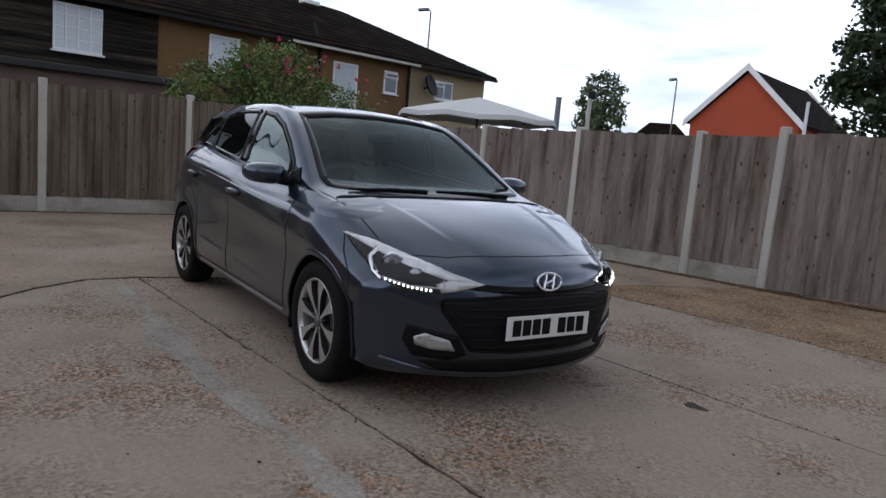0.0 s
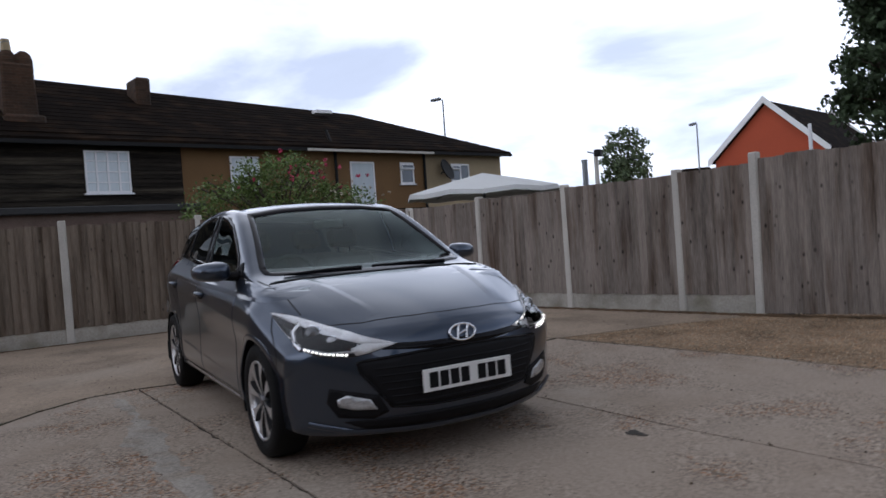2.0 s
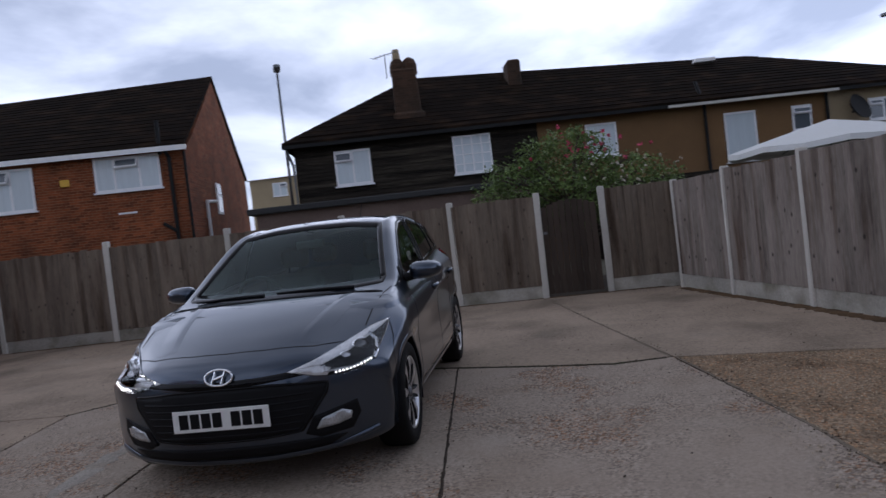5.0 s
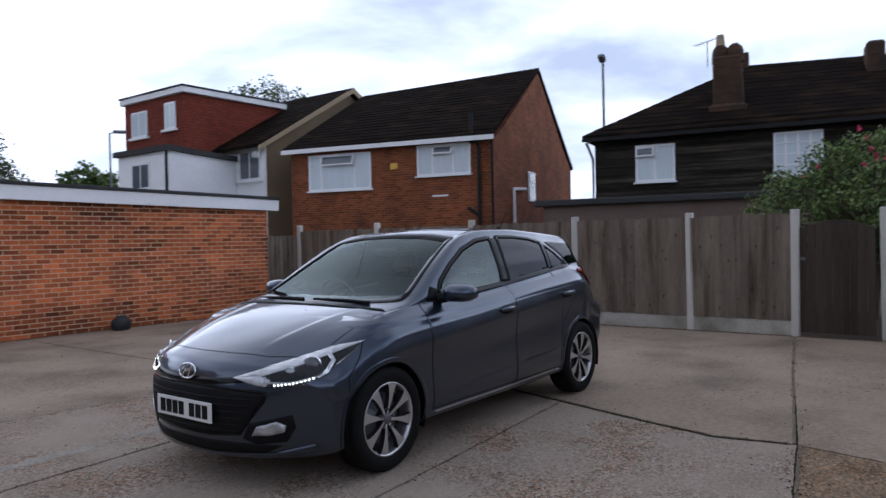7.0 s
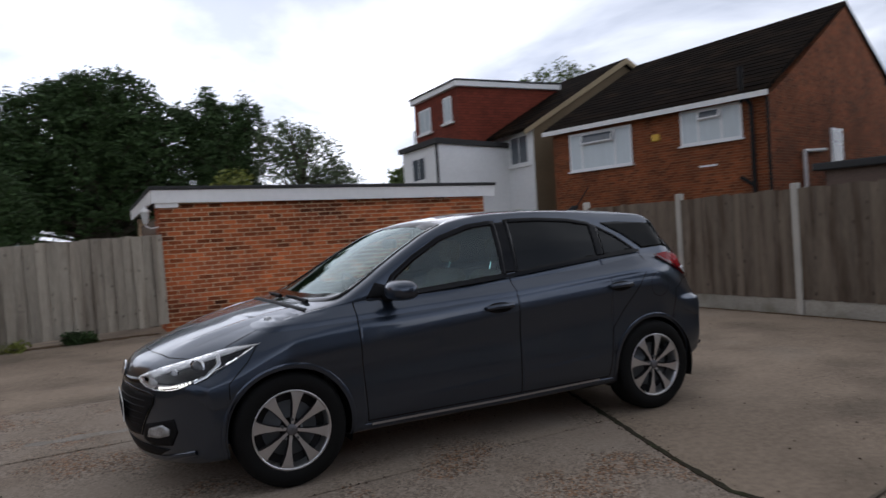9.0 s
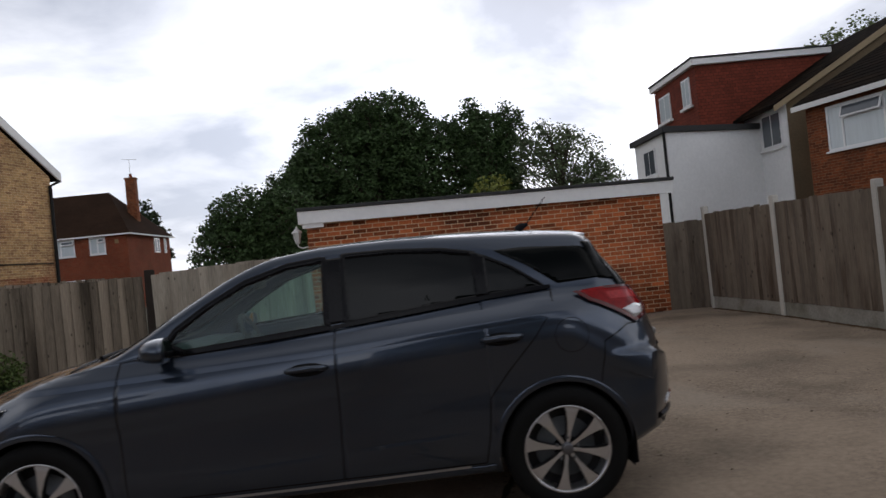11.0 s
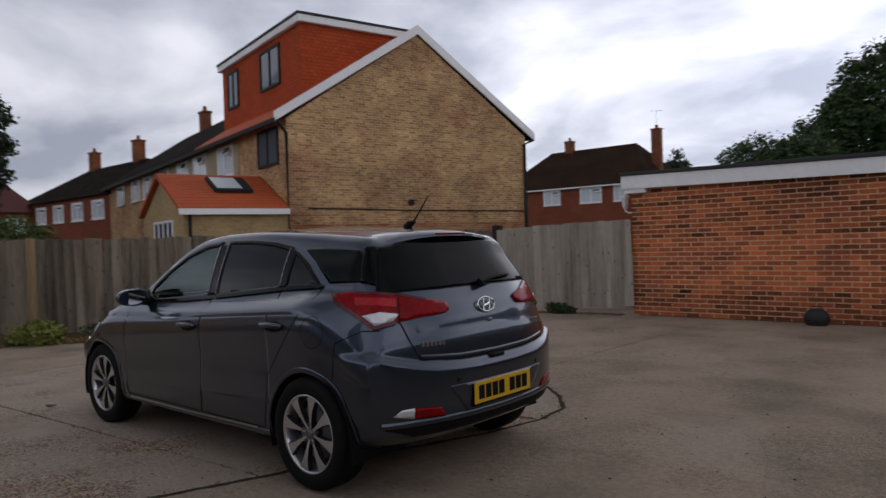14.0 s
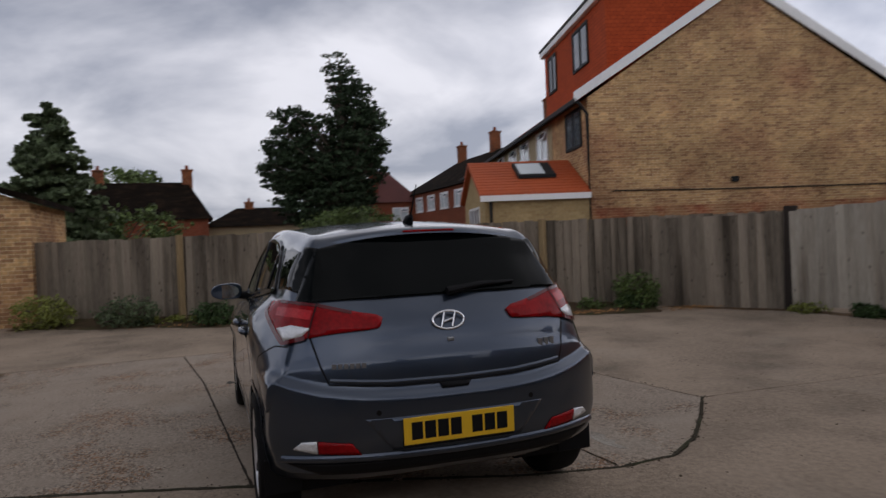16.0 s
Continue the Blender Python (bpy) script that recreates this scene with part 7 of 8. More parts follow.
        for i in range(36):
            lb.faces.new((prof[0][i], prof[0][i + 1], prof[1][i + 1], prof[1][i]))
        lb.faces.new(prof[1])
        part("arch_liner", lb, M_TRIM, BODY)
    # headlamp
    HD = Vector((0.8, 0.6 * s, 0.1))
    lamp = [(2.035, 0.37, 0.628), (1.97, 0.53, 0.578), (1.86, 0.66, 0.578), (1.75, 0.735, 0.612), (1.60, 0.79, 0.70), (1.43, 0.80, 0.792), (1.60, 0.745, 0.775), (1.80, 0.66, 0.728), (1.95, 0.52, 0.675)]
    lamp = [(a, s * b, c) for a, b, c in lamp]
    hl = part("headlamp", patch(lamp, HD, 0.0015, 0.003, 0.025), M_LAMPDARK, car, "dark headlamp with bright chrome brow")
    brow = [(2.035, 0.37, 0.628), (1.96, 0.49, 0.628), (1.80, 0.645, 0.682), (1.60, 0.745, 0.742), (1.43, 0.797, 0.788), (1.60, 0.745, 0.775), (1.80, 0.66, 0.728), (1.95, 0.52, 0.675)]
    part("brow", patch([(a, s * b, c) for a, b, c in brow], HD, 0.004, 0.003, 0.02, 0), M_CLEARLENS, hl, "frosted bright brow")
    part("indicator_lens", patch([(a, s * b, c) for a, b, c in ((2.035, 0.37, 0.628), (1.985, 0.5, 0.592), (1.955, 0.55, 0.584), (1.93, 0.565, 0.618), (1.955, 0.51, 0.636), (1.965, 0.485, 0.636))], HD, 0.0045, 0.003, 0.02, 0), M_CLEARLENS, hl, "bright inner lens")
    part("reflector", ribbon([(a, s * b, c) for a, b, c in ((1.66, 0.73, 0.742), (1.645, 0.755, 0.70), (1.69, 0.752, 0.645), (1.74, 0.733, 0.618))], HD, 0.024, 0.005, height=0.006), M_CHROME, hl, "chrome bezel")
    part("reflector", ribbon([(a, s * b, c) for a, b, c in ((1.74, 0.728, 0.622), (1.86, 0.65, 0.600), (1.955, 0.54, 0.603), (1.945, 0.535, 0.635))], HD, 0.012, 0.004, height=0.004), M_SATIN, hl, "satin inner edge")
    for (a, b, c), r in (((1.76, 0.70, 0.685), 0.047), ((1.86, 0.635, 0.655), 0.03)):
        ctr = onto((a, s * b, c), HD, -0.007)
        q = HD.normalized().to_track_quat("Z", "Y")
        lensb = bmesh.new()
        bmesh.ops.create_uvsphere(lensb, u_segments=20, v_segments=12, radius=r)
        for v in lensb.verts:
            v.co.z *= 0.35
            v.co = ctr + q @ v.co
        for f in lensb.faces:
            f.smooth = True
        pl = part("projector", lensb, M_LAMPLENS if r > 0.04 else M_SATIN, hl)
        rg_ = bmesh.new()
        pr = [[rg_.verts.new(ctr + q @ Vector((rr * math.cos(t), rr * math.sin(t), zz))) for t in (2 * math.pi * i / 24 for i in range(24))] for rr, zz in ((r * 1.02, 0.0), (r * 1.1, 0.006), (r * 1.2, -0.006))]
        for a_, b_ in zip(pr, pr[1:]):
            for i in range(24):
                rg_.faces.new((a_[i], a_[(i + 1) % 24], b_[(i + 1) % 24], b_[i]))
        part("projector_ring", rg_, M_CHROME, hl)
    for i in range(11):
        f = i / 10
        a, b, c = (Vector((1.915, 0.58, 0.588)).lerp(Vector((1.76, 0.722, 0.617)), f))
        ctr = onto((a, s * b, c - 0.006 * math.sin(f * math.pi)), HD, 0.005)
        eb_ = bmesh.new()
        bmesh.ops.create_icosphere(eb_, subdivisions=2, radius=0.0055)
        for v in eb_.verts:
            v.co += ctr
        part("running_light", eb_, M_LED, hl, "white daytime running light")
    cov = part("lamp_cover", patch(lamp, HD, 0.009, 0.002, 0.03), M_LENS, hl, "clear lamp cover")
    cov.visible_shadow = False
    # front fog lamp
    fog_s = [(2.0, s * y, z) for y, z in ((0.41, 0.30), (0.46, 0.385), (0.74, 0.43), (0.76, 0.36), (0.70, 0.285), (0.5, 0.27))]
    fs_ = part("fog_surround", patch(fog_s, (0.85, 0.5 * s, 0), 0.002, 0.003, 0.025, 0), M_TRIM, car)
    fog = [(2.0, s * y, z) for y, z in ((0.475, 0.318), (0.51, 0.368), (0.64, 0.395), (0.70, 0.375), (0.69, 0.34), (0.6, 0.322))]
    part("fog_lamp", patch(fog, (0.85, 0.5 * s, 0), 0.008, 0.008, 0.02, 0), M_FOG, fs_, "clear fog lamp")
    # tail lamp
    TD = Vector((-0.85, 0.55 * s, 0.1))
    tail = [(-1.87, 0.315, 1.005), (-1.872, 0.315, 0.962), (-1.872, 0.335, 0.950), (-1.84, 0.52, 0.94), (-1.80, 0.645, 0.922), (-1.73, 0.735, 0.90), (-1.66, 0.775, 0.96), (-1.53, 0.80, 1.03), (-1.50, 0.785, 1.075), (-1.62, 0.735, 1.085), (-1.79, 0.60, 1.07), (-1.84, 0.45, 1.03)]
    tl = part("tail_lamp", patch([(a, s * b, c) for a, b, c in tail], TD, 0.010, 0.011, 0.02), M_RED, car, "red tail lamp with clear lower corner")
    part("reverse_lens", patch([(a, s * b, c) for a, b, c in ((-1.815, 0.632, 0.965), (-1.795, 0.655, 0.932), (-1.735, 0.727, 0.91), (-1.68, 0.76, 0.962), (-1.75, 0.70, 0.978))], TD, 0.013, 0.004, 0.02, 0), M_CLEARLENS, tl, "clear lower lens")
    part("lamp_edge", ribbon([(-1.80, s * 0.645, 0.925), (-1.73, s * 0.735, 0.90), (-1.66, s * 0.775, 0.96), (-1.53, s * 0.80, 1.03), (-1.50, s * 0.785, 1.075)], TD, 0.022, 0.0145), M_REDDARK, tl, "deep red lamp edge")
    part("lamp_edge", ribbon([(-1.62, s * 0.735, 1.08), (-1.79, s * 0.60, 1.062), (-1.84, s * 0.45, 1.024)], TD, 0.014, 0.0145), M_REDDARK, tl, "deep red lamp edge")
    part("lamp_glow", ribbon([(-1.62, s * 0.75, 1.035), (-1.72, s * 0.68, 1.03), (-1.795, s * 0.625, 1.02)], TD, 0.04, 0.0142), M_REDPALE, tl, "paler red reflector")
    part("lamp_joint", ribbon([(-1.81, s * 0.615, 1.08), (-1.80, s * 0.625, 0.92)], TD, 0.006, 0.016), M_TRIM, tl)
    # rear reflector and bumper lamp
    rf_ = part("bumper_reflector", patch([(-1.9, s * y, z) for y, z in ((0.42, 0.425), (0.46, 0.475), (0.62, 0.49), (0.62, 0.435))], (-0.9, 0.4 * s, 0), 0.005, 0.006, 0.02, 0), M_RED, car, "red bumper reflector")
    part("bumper_lens", patch([(-1.9, s * y, z) for y, z in ((0.625, 0.435), (0.625, 0.49), (0.70, 0.485), (0.745, 0.455))], (-0.9, 0.4 * s, 0), 0.005, 0.006, 0.02, 0), M_CLEARLENS, rf_, "clear bumper lamp")
    part("parking_sensor", tube(bmesh.new(), [onto((-1.9, s * 0.36, 0.60), (-1, 0, 0), -0.01), onto((-1.9, s * 0.36, 0.60), (-1, 0, 0), 0.002)], 0.012, 12), M_TRIM, BODY)
    part("mud_flap", boxed(-1.635, -1.625, min(s * 0.66, s * 0.85), max(s * 0.66, s * 0.83), 0.2, 0.36, bevel=0.003), M_TRIM, BODY)
    part("hood_gap", ribbon([(1.02, s * 0.735, 0.95), (1.15, s * 0.715, 0.93), (1.4, s * 0.695, 0.88), (1.58, s * 0.69, 0.82)], (0, 0.25 * s, 1), 0.007, 0.001), M_TRIM, BODY)
    part("hood_crease", fold([(1.10, s * 0.52, 0.95), (1.35, s * 0.47, 0.93), (1.6, s * 0.42, 0.87), (1.82, s * 0.37, 0.79)], (0, 0, 1), 0.10, 0.0045, axis=(0, s, 0)), M_PAINT, BODY)
    part("wing_gap", ribbon([(1.44, s * 0.86, 0.79), (1.50, s * 0.86, 0.70), (1.60, s * 0.85, 0.60), (1.60, s * 0.85, 0.52)], (0.2, s, 0), 0.006, 0.001), M_TRIM, BODY)
    part("bumper_gap", ribbon([(-1.50, s * 0.85, 0.62), (-1.53, s * 0.84, 0.82), (-1.68, s * 0.8, 0.885), (-1.75, s * 0.72, 0.885)], (-0.35, s, 0), 0.006, 0.001), M_TRIM, BODY)

part("hood_gap", ribbon([(1.74, -0.62, 0.75), (1.86, -0.45, 0.76), (1.92, -0.2, 0.76), (1.935, 0, 0.76), (1.92, 0.2, 0.76), (1.86, 0.45, 0.76), (1.74, 0.62, 0.75)], (0.4, 0, 1), 0.006, 0.001), M_TRIM, BODY)

# windscreen, rear window, roof
part("windscreen_frame", band(PF(SCREEN, 0.5), (1, 0, 0), 0.022, 0.016, 0.0035), M_GLOSSBLACK, BODY)
part("cowl", patch([(1.2, y, z) for y, z in ((-0.70, 0.952), (-0.4, 0.948), (0, 0.95), (0.4, 0.948), (0.70, 0.952), (0.66, 0.975), (0.3, 0.972), (0, 0.972), (-0.3, 0.972), (-0.66, 0.975))], (1, 0, 0.5), 0.0015, 0.003, 0.03, 0), M_TRIM, BODY, "black scuttle panel")
for y0, y1, x0 in ((0.55, -0.02, 0.0), (-0.05, -0.58, 0.0)):
    wb = bmesh.new()
    a, b, c = onto((1.1, y0 - 0.05, 0.975), (1, 0, 0.6), 0.012), onto((1.1, (y0 + y1) / 2, 0.985), (1, 0, 0.6), 0.013), onto((1.1, y1, 0.992), (1, 0, 0.6), 0.01)
    tube(wb, [a, b, c], [0.012, 0.009, 0.006], 8)
    part("wiper", wb, M_TRIM, car, "black windscreen wiper")
REAR_G = [(-1.8, y, z) for y, z in ((-0.665, 1.105), (-0.625, 1.20), (-0.578, 1.32), (-0.54, 1.39), (-0.3, 1.428), (0.0, 1.44), (0.3, 1.428), (0.54, 1.39), (0.578, 1.32), (0.625, 1.20), (0.665, 1.105), (0.3, 1.08), (-0.3, 1.08))]
part("rear_window", patch(REAR_G, (-1, 0, 0.35), 0.006, 0.006, 0.02, 0), M_REARGLASS, car, "dark tinted rear window")
part("tailgate_line", ribbon([(-1.8, 0.615, 1.10), (-1.85, 0.62, 0.93), (-1.9, 0.585, 0.80), (-1.9, 0.555, 0.725), (-1.92, 0.3, 0.705), (-1.92, 0, 0.70), (-1.92, -0.3, 0.705), (-1.9, -0.555, 0.725), (-1.9, -0.585, 0.80), (-1.85, -0.62, 0.93), (-1.8, -0.615, 1.10)], (-1, 0, 0), 0.008, 0.0015), M_TRIM, BODY)
sp = bmesh.new()
nsp = 21
rows_s = []
for k, (xx, zz) in enumerate(((-1.40, 0.002), (-1.53, -0.004), (-1.635, -0.026), (-1.638, -0.04), (-1.55, -0.044))):
    rows_s.append([sp.verts.new((xx + 0.11 * abs(2 * i / (nsp - 1) - 1) ** 2.5 * (1 if k < 4 else 0.6), (2 * i / (nsp - 1) - 1) * (0.565 if k < 2 else 0.545), z_mid(-1.45) + zz - 0.058 * abs(2 * i / (nsp - 1) - 1) ** 2.2 - (0.004 if k else 0))) for i in range(nsp)])
for a, b in zip(rows_s, rows_s[1:] + rows_s[:1]):
    for i in range(nsp - 1):
        f = sp.faces.new((a[i], a[i + 1], b[i + 1], b[i]))
        f.smooth = a is rows_s[0] or a is rows_s[1]
bmesh.ops.recalc_face_normals(sp, faces=sp.faces)
spo = part("spoiler", sp, M_PAINT, car, "painted roof spoiler")
part("brake_light", boxed(-1.641, -1.62, -0.13, 0.13, 1.378, 1.388, bevel=0.002), M_RED, spo, "red high brake light")
wb = tube(bmesh.new(), [onto((-1.82, -0.02, 1.085), (-1, 0, 0.35), 0.03), onto((-1.82, -0.2, 1.115), (-1, 0, 0.35), 0.03), onto((-1.8, -0.38, 1.125), (-1, 0, 0.35), 0.018)], [0.02, 0.013, 0.006], 8)
part("rear_wiper", wb, M_TRIM, car, "black rear wiper")
an = bmesh.new()
tube(an, [(-1.27, 0, 1.43), (-1.30, 0, 1.455), (-1.34, 0, 1.465)], [0.03, 0.022, 0.01], 10)
tube(an, [(-1.32, 0, 1.455), (-1.46, 0, 1.62)], [0.005, 0.003], 6)
part("antenna", an, M_TRIM, car, "black roof antenna")

# grille, plate, badge
part("upper_grille", patch(PF([(-0.42, 0.60), (-0.2, 0.583), (0, 0.578), (0.2, 0.583), (0.42, 0.60), (0.40, 0.628), (0.2, 0.618), (0, 0.615), (-0.2, 0.618), (-0.40, 0.628)]), (1, 0, 0), 0.003, 0.004, 0.025, 0), M_GLOSSBLACK, car, "slim black upper grille")
GR = [(-0.53, 0.545), (-0.25, 0.568), (0, 0.573), (0.25, 0.568), (0.53, 0.545), (0.52, 0.50), (0.39, 0.325), (0.2, 0.312), (-0.2, 0.312), (-0.39, 0.325), (-0.52, 0.50)]
gr = part("lower_grille", patch(PF(GR), (1, 0, 0), 0.002, 0.003, 0.03, 0), M_TRIM, car, "black hexagonal grille")
for z in (0.335, 0.37, 0.405, 0.44, 0.475, 0.51):
    hw_ = 0.36 + (z - 0.315) / 0.165 * 0.1 if z < 0.48 else 0.46
    part("slat", ribbon(PF([(-hw_, z), (0, z + 0.006), (hw_, z)]), (1, 0, 0), 0.012, 0.004, height=0.004), M_TRIM, gr)
part("grille_rim", band(PF(GR), (1, 0, 0), 0.012, 0.0, 0.004), M_GLOSSBLACK, gr)
part("lower_intake", patch(PF([(-0.60, 0.262), (-0.3, 0.272), (0.3, 0.272), (0.60, 0.262), (0.50, 0.215), (-0.50, 0.215)]), (1, 0, 0), 0.002, 0.003, 0.03, 0), M_TRIM, car, "black lower intake")
part("front_lip", ribbon(PF([(-0.74, 0.255), (-0.55, 0.205), (-0.2, 0.19), (0.2, 0.19), (0.55, 0.205), (0.74, 0.255)]), (1, 0, 0.0), 0.028, 0.004, height=0.008), M_PAINT, car, "painted front lip")


def badge(parent_label, x, z, d, a=0.075, b=0.041, slant=1):
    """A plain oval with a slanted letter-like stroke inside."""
    ctr = onto((x, 0, z), d, 0.012)
    n = Vector(d).normalized()
    u, v = plane_axes(d)
    bm = bmesh.new()
    prev = None
    for i in range(33):
        t = 2 * math.pi * i / 32
        p = ctr + u * a * math.cos(t) + v * b * math.sin(t)
        o = (u * math.cos(t) / a + v * math.sin(t) / b).normalized()
        ring = [bm.verts.new(p + o * 0.006 * math.cos(k) + n * 0.006 * math.sin(k)) for k in (2 * math.pi * j / 8 for j in range(8))]
        if prev:
            for j in range(8):
                f = bm.faces.new((prev[j], prev[(j + 1) % 8], ring[(j + 1) % 8], ring[j]))
                f.smooth = True
        prev = ring
    ob = part("badge", bm, M_CHROME, car, parent_label)
    st = bmesh.new()
    for k in (-1, 1):
        tube(st, [ctr + u * (k * 0.026 - 0.010 * slant) - v * b * 0.8 + n * 0.002, ctr + u * (k * 0.026 + 0.010 * slant) + v * b * 0.8 + n * 0.002], 0.006, 8)
    tube(st, [ctr - u * 0.026 - v * 0.008 + n * 0.002, ctr + u * 0.026 + v * 0.008 + n * 0.002], 0.006, 8)
    part("badge_stroke", st, M_CHROME, ob)


badge("oval chrome front badge", 2.0, 0.625, (1, 0, 0.25))
badge("oval chrome tailgate badge", -1.87, 0.962, (-1, 0, 0.25))


def number_plate(x, z, s, material, label, ht=0.112):
    px = s * max(s * onto((x, y, zz), (s, 0, 0), 0.006).x for y in (-0.25, -0.12, 0, 0.12, 0.25) for zz in (z - ht / 2, z, z + ht / 2))
    pl = part("number_plate", boxed(min(px, px + s * 0.006), max(px, px + s * 0.006), -0.26, 0.26, z - ht / 2, z + ht / 2, bevel=0.002), material, car, label)
    # the registration stays unreadable: plain dark bars of its size
    for y0, w in ((-0.235, 0.05), (-0.175, 0.05), (-0.115, 0.05), (-0.055, 0.05), (0.045, 0.05), (0.105, 0.05), (0.165, 0.05)):
        part("bar", boxed(min(px + s * 0.006, px + s * 0.0075), max(px + s * 0.006, px + s * 0.0075), -s * (y0 + w) if s < 0 else y0 + 0.01, -s * y0 if s < 0 else y0 + w + 0.01, z - 0.038, z + 0.038) if s > 0 else boxed(px - 0.0075, px - 0.006, -(y0 + w) - 0.01, -y0 - 0.01, z - 0.038, z + 0.038), M_TRIM, pl)
    return pl


number_plate(2.0, 0.432, 1, M_PLATE_W, "white front number plate with dark bars")
rp_x = onto((-1.92, 0, 0.443), (-1, 0, 0), 0.012).x
rp = number_plate(-1.92, 0.51, -1, M_PLATE_Y, "yellow rear number plate with dark bars", 0.118)
part("dealer_strip", boxed(rp_x - 0.006, rp_x + 0.012, -0.26, 0.26, 0.438, 0.449), M_TRIM, rp)
part("plate_recess", patch([(-1.92, y, z) for y, z in ((-0.42, 0.575), (-0.30, 0.43), (0.30, 0.43), (0.42, 0.575))], (-1, 0, 0), 0.0015, 0.002, 0.03, 0), M_PAINT, BODY)
part("bumper_crease", ribbon([(-1.8, y, z) for y, z in ((0.76, 0.405), (0.6, 0.41), (0.3, 0.405), (0, 0.40), (-0.3, 0.405), (-0.6, 0.41), (-0.76, 0.405))], (-1, 0, 0), 0.034, 0.002, height=0.014), M_PAINT, BODY)
part("tailgate_edge", ribbon([(-1.8, y, z) for y, z in ((0.55, 0.742), (0.3, 0.722), (0, 0.717), (-0.3, 0.722), (-0.55, 0.742))], (-1, 0, 0), 0.02, 0.002, height=0.006), M_PAINT, BODY)
part("rear_valance", patch([(-1.9, y, z) for y, z in ((-0.74, 0.385), (-0.3, 0.385), (0.3, 0.385), (0.74, 0.385), (0.6, 0.335), (-0.6, 0.335))], (-1, 0, 0), 0.003, 0.003, 0.03, 0), M_TRIM, BODY)
part("tailgate_grip", patch([(-1.9, y, z) for y, z in ((-0.075, 0.70), (-0.06, 0.675), (0.06, 0.675), (0.075, 0.70))], (-1, 0, 0), 0.004, 0.004, 0.02, 0), M_TRIM, BODY)
part("tailgate_lock", boxed(-1.917, -1.895, -0.015, 0.015, 0.875, 0.892, bevel=0.003), M_SATIN, BODY)
for k in range(3):
    p = onto((-1.9, -0.455 - 0.035 * k, 0.83), (-1, 0, 0), 0.003)
    part("model_mark", boxed(p.x - 0.006, p.x + 0.006, p.y - 0.011, p.y + 0.011, 0.812, 0.845), M_SATIN, BODY)
for k in range(6):
    p = onto((-1.9, 0.53 - 0.025 * k, 0.80), (-1, 0, 0), 0.003)
    part("maker_mark", boxed(p.x - 0.003, p.x + 0.002, p.y - 0.009, p.y + 0.009, 0.79, 0.812), M_SATIN, BODY)


# wheels
def lathe(bm, prof, seg=48, close=False):
    """A ring turned about the y axis from (radius, y) pairs."""
    rings = [[bm.verts.new((r * math.cos(a), y, r * math.sin(a))) for a in (2 * math.pi * i / seg for i in range(seg))] for r, y in prof]
    for a, b in zip(rings, rings[1:] + (rings[:1] if close else [])):
        for i in range(seg):
            f = bm.faces.new((a[i], a[(i + 1) % seg], b[(i + 1) % seg], b[i]))
            f.smooth = True
    bmesh.ops.recalc_face_normals(bm, faces=bm.faces)
    return bm


def wheel(wx, s):
    tb = lathe(bmesh.new(), [(0.205, 0.075), (0.222, 0.094), (0.262, 0.1), (0.292, 0.094), (0.305, 0.078), (0.310, 0.05), (0.310, -0.05), (0.305, -0.078), (0.29, -0.095), (0.22, -0.094), (0.205, -0.07)], 64, True)
    q = pose(wx, s * 0.752, AXLE, 0, 0, 0 if s > 0 else 180)
    ty = part("wheel", tb, M_TYRE, car, "black tyre on a two-tone alloy wheel")
    ty.matrix_basis = q
    rb_ = lathe(bmesh.new(), [(0.2, -0.06), (0.2, 0.06), (0.206, 0.088), (0.216, 0.092), (0.216, 0.084), (0.206, 0.078)], 64)
    part("rim", rb_, M_ALLOY, ty, "bright machined rim edge")
    part("wheel_back", lathe(bmesh.new(), [(0.2, 0.0), (0.04, 0.01), (0.002, 0.01)], 40), M_POCKET, ty)
    part("brake_disc", lathe(bmesh.new(), [(0.15, 0.012), (0.15, 0.02), (0.06, 0.02), (0.06, 0.035)], 40), M_STEEL, ty)
    n = 8
    for k in range(n):
        a0 = 2 * math.pi * k / n + 0.2
        sb_ = bmesh.new()
        prof = []
        for r, hw2, yy in ((0.028, 0.009, 0.072), (0.08, 0.009, 0.080), (0.14, 0.0175, 0.087), (0.185, 0.029, 0.087), (0.209, 0.042, 0.084)):
            prof.append([sb_.verts.new((r * math.cos(a0) - t * math.sin(a0), yy + dy, r * math.sin(a0) + t * math.cos(a0))) for t, dy in ((-hw2 - 0.004, -0.03), (-hw2, 0), (hw2, 0), (hw2 + 0.004, -0.03))])
        for a, b in zip(prof, prof[1:]):
            for i in range(3):
                sb_.faces.new((a[i], a[i + 1], b[i + 1], b[i]))
        bmesh.ops.recalc_face_normals(sb_, faces=sb_.faces)
        me_ok = sum(f.normal.y for f in sb_.faces)
        if me_ok < 0:
            bmesh.ops.reverse_faces(sb_, faces=sb_.faces)
        for f in sb_.faces:
            f.material_index = 0 if f.normal.y > 0.8 else 1
        ob_ = part("spoke", sb_, M_ALLOY, ty)
        ob_.data.materials.append(M_POCKET)
    part("hub_cap", lathe(bmesh.new(), [(0.03, 0.07), (0.03, 0.082), (0.025, 0.086), (0.002, 0.087)], 24), M_HUB, ty, "silver hub cap")
    for k in range(5):
        a = 2 * math.pi * k / 5 + 0.4
        part("wheel_bolt", tube(bmesh.new(), [(0.055 * math.cos(a), 0.06, 0.055 * math.sin(a)), (0.055 * math.cos(a), 0.082, 0.055 * math.sin(a))], 0.009, 6), M_STEEL, ty)


for wx, s in WHEELS:
    wheel(wx, s)


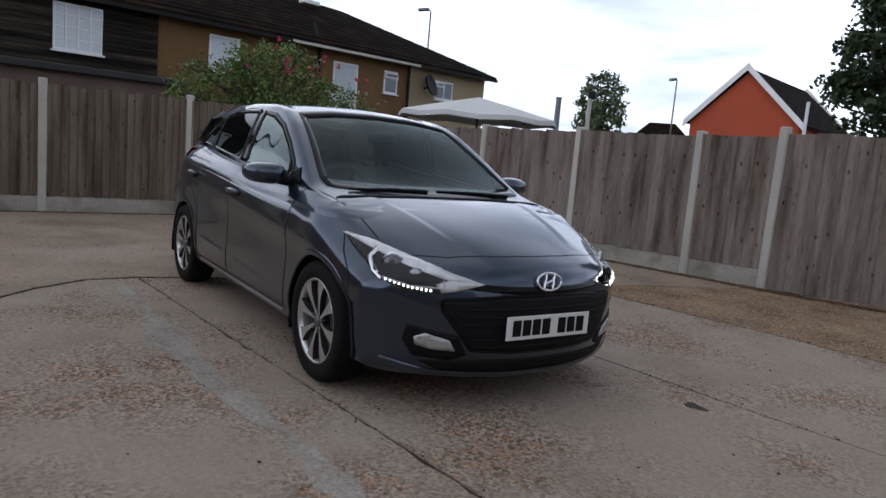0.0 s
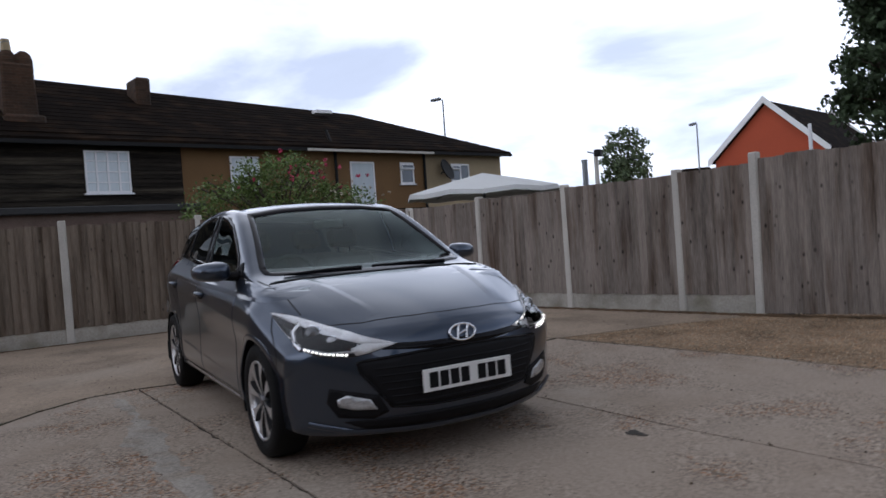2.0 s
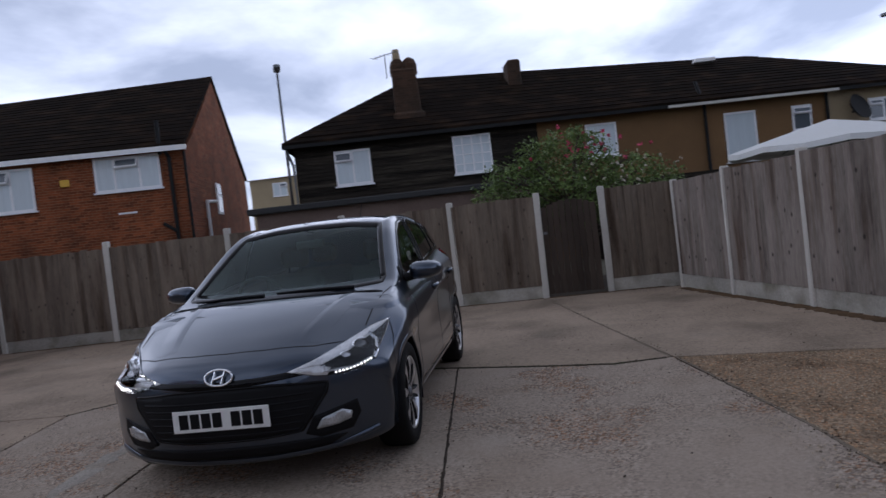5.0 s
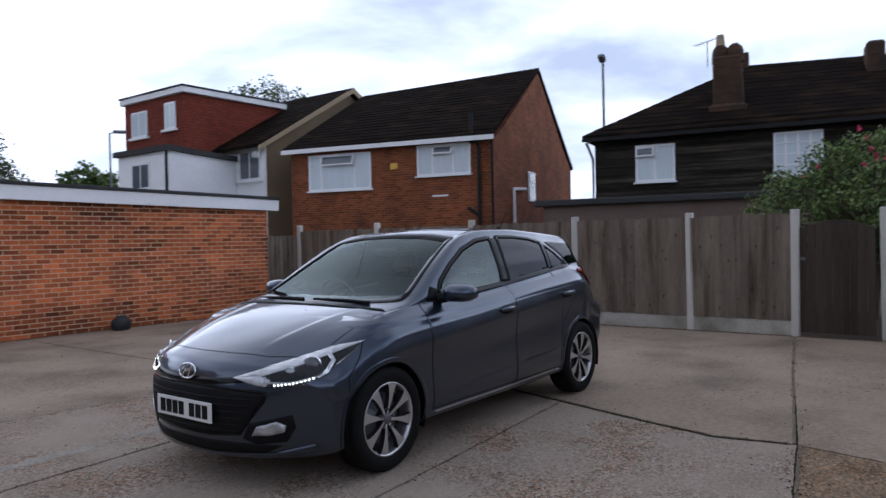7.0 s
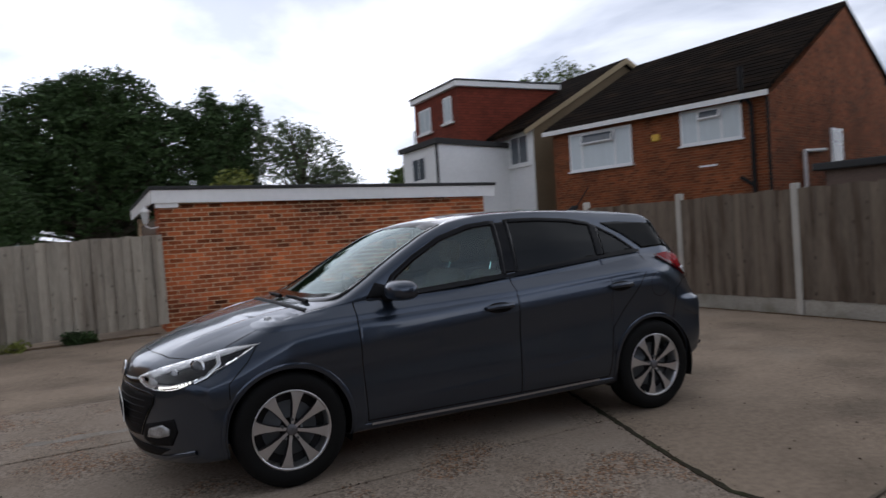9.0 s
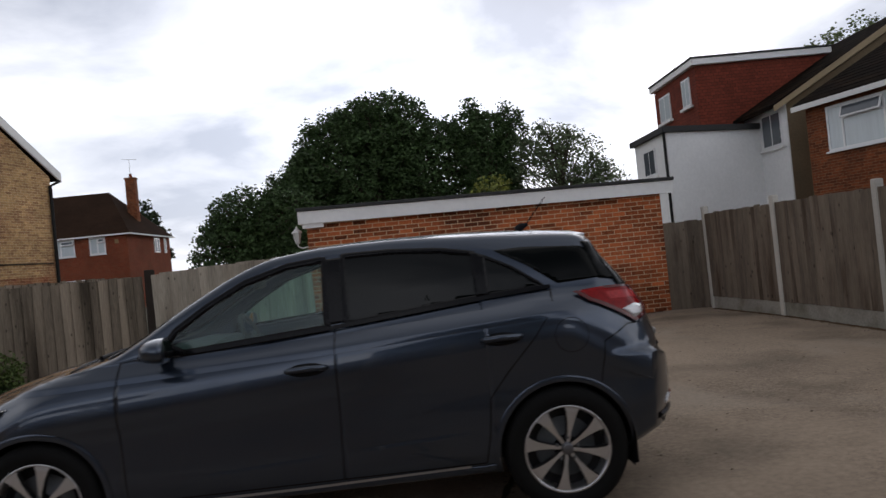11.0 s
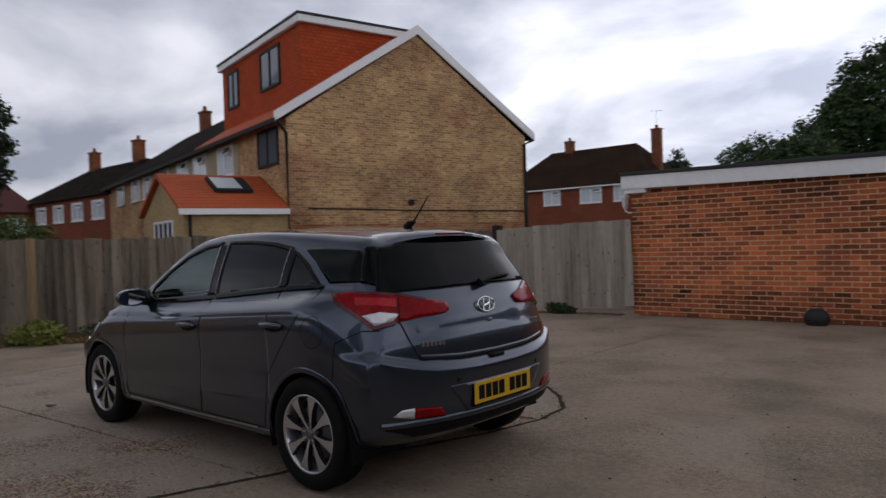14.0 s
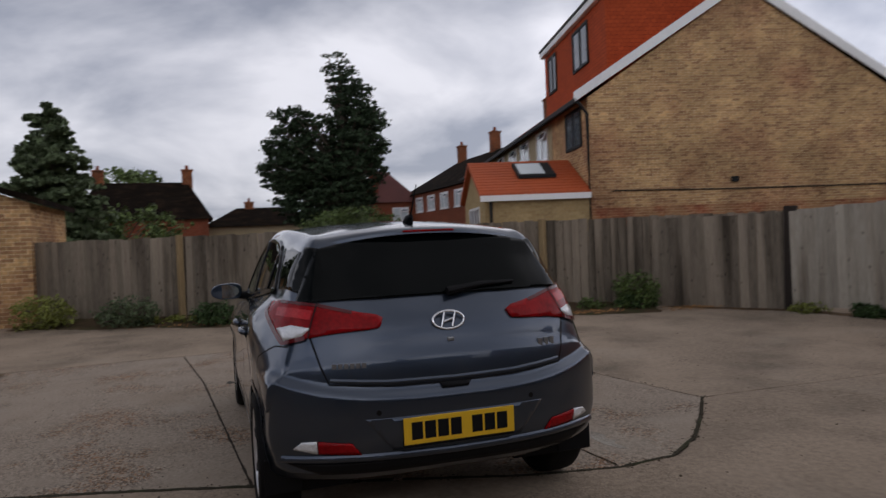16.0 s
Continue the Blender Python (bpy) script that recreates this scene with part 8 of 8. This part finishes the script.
# cabin
part("cabin_floor", boxed(-1.3, 0.95, -0.66, 0.66, 0.26, 0.34), M_CABIN, car)
db = bmesh.new()
dp = [(1.04, 0.915), (0.80, 0.945), (0.63, 0.94), (0.56, 0.87), (0.62, 0.6), (0.9, 0.36), (1.04, 0.36)]
part("dashboard", slab_xz(db, dp, -0.66, 0.66), M_CABIN, car)
for s in (1, -1):
    for px, hz, w2 in ((-0.12, 1.0, 0.25), (-0.98, 0.98, 0.3)):
        sb_ = bmesh.new()
        box(sb_, px - 0.02, px + 0.48, s * 0.36 - w2, s * 0.36 + w2, 0.36, 0.54, bevel=0.05)
        box(sb_, -0.07, 0.07, s * 0.36 - w2, s * 0.36 + w2, 0.0, 0.58, m=pose(px - 0.05, 0, 0.48, 0, -14, 0), bevel=0.05)
        seat = part("seat", sb_, M_SEAT, car, "dark cloth seat")
        hb2 = boxed(-0.045, 0.045, s * 0.36 - 0.12, s * 0.36 + 0.12, 0.0, 0.17, m=pose(px - 0.21, 0, 1.09, 0, -8, 0), bevel=0.035)
        part("headrest", hb2, M_SEAT, seat)
        for yy in (-0.05, 0.05):
            part("headrest_rod", tube(bmesh.new(), [(px - 0.17, s * 0.36 + yy, 1.0), (px - 0.205, s * 0.36 + yy, 1.12)], 0.007, 6), M_CHROME, seat)
swb = bmesh.new()
prev = None
for i in range(37):
    t = 2 * math.pi * i / 36
    ctr = Vector((0, 0.18 * math.cos(t), 0.18 * math.sin(t)))
    o = Vector((0, math.cos(t), math.sin(t)))
    ring = [swb.verts.new(ctr + o * 0.015 * math.cos(k) + Vector((1, 0, 0)) * 0.015 * math.sin(k)) for k in (2 * math.pi * j / 8 for j in range(8))]
    if prev:
        for j in range(8):
            swb.faces.new((prev[j], prev[(j + 1) % 8], ring[(j + 1) % 8], ring[j]))
    prev = ring
box(swb, -0.02, 0.03, -0.17, 0.17, -0.02, 0.02), box(swb, -0.02, 0.04, -0.06, 0.06, -0.07, 0.06)
sw_ = part("steering_wheel", swb, M_CABIN, car)
sw_.matrix_basis = pose(0.46, -0.36, 0.90, 0, 22, 0)
part("rear_view_mirror", boxed(0.30, 0.33, -0.11, 0.11, 1.235, 1.30, bevel=0.012), M_CABIN, car)

# ---- bricks of the garage wall, stretcher bond ----
brick_mesh = {}
for nm, ln in (("whole", 0.212), ("half", 0.1025)):
    me = bpy.data.meshes.new("brick")
    bb = boxed(0, ln, -0.002, 0.03, 0, 0.062, bevel=0.002)
    bb.to_mesh(me), bb.free()
    me.materials.append(M_BRICK)
    brick_mesh[nm] = me
rest, count = [], 0
row = 0
while row * 0.075 + 0.065 < GH:
    z = row * 0.075 + 0.004
    x = 0.0 if row % 2 == 0 else -0.1125
    while x < GL - 0.02:
        x0, x1 = max(x, 0.0), min(x + 0.215, GL)
        if x1 - x0 > 0.05:
            if 6 <= row < 17 and x0 > 0.2 and count < 300 and x1 - x0 > 0.2:
                ob = new("brick", brick_mesh["whole"])
                ob.parent = gar
                ob.matrix_basis = pose(x0, random.uniform(-0.001, 0.001), z, 0, 0, random.uniform(-0.2, 0.2))
                count += 1
            else:
                rest.append((x0, x1 - 0.003, z))
        x += 0.225
    row += 1
verts, faces = [], []
for x0, x1, z in rest:
    k, yy = len(verts), random.uniform(-0.003, -0.001)
    verts += [(a, b, c) for a in (x0, x1) for b in (yy, 0.03) for c in (z, z + 0.062)]
    faces += [[k + i for i in q] for q in ((0, 1, 3, 2), (4, 6, 7, 5), (0, 4, 5, 1), (2, 3, 7, 6), (0, 2, 6, 4), (1, 5, 7, 3))]
me = bpy.data.meshes.new("brickwork")
me.from_pydata(verts, [], faces)
me.materials.append(M_BRICK)
ob = new("brickwork", me)
ob.parent = gar
ob["kind"] = "stuff"
# flank wall of the garage
verts, faces = [], []
for row in range(28):
    z = row * 0.075 + 0.004
    y = 0.0 if row % 2 else -0.1125
    while y < 0.75:
        y0, y1 = max(y, 0.012), min(y + 0.215, 0.75)
        if y1 - y0 > 0.04:
            k = len(verts)
            verts += [(a, b, c) for a in (-0.004, 0.02) for b in (y0, y1) for c in (z, z + 0.062)]
            faces += [[k + i for i in q] for q in ((0, 1, 3, 2), (4, 6, 7, 5), (0, 4, 5, 1), (2, 3, 7, 6), (0, 2, 6, 4), (1, 5, 7, 3))]
        y += 0.225
me = bpy.data.meshes.new("brickwork")
me.from_pydata(verts, [], faces)
me.materials.append(M_BRICK)
ob = new("brickwork", me)
ob.parent = gar
ob["kind"] = "stuff"
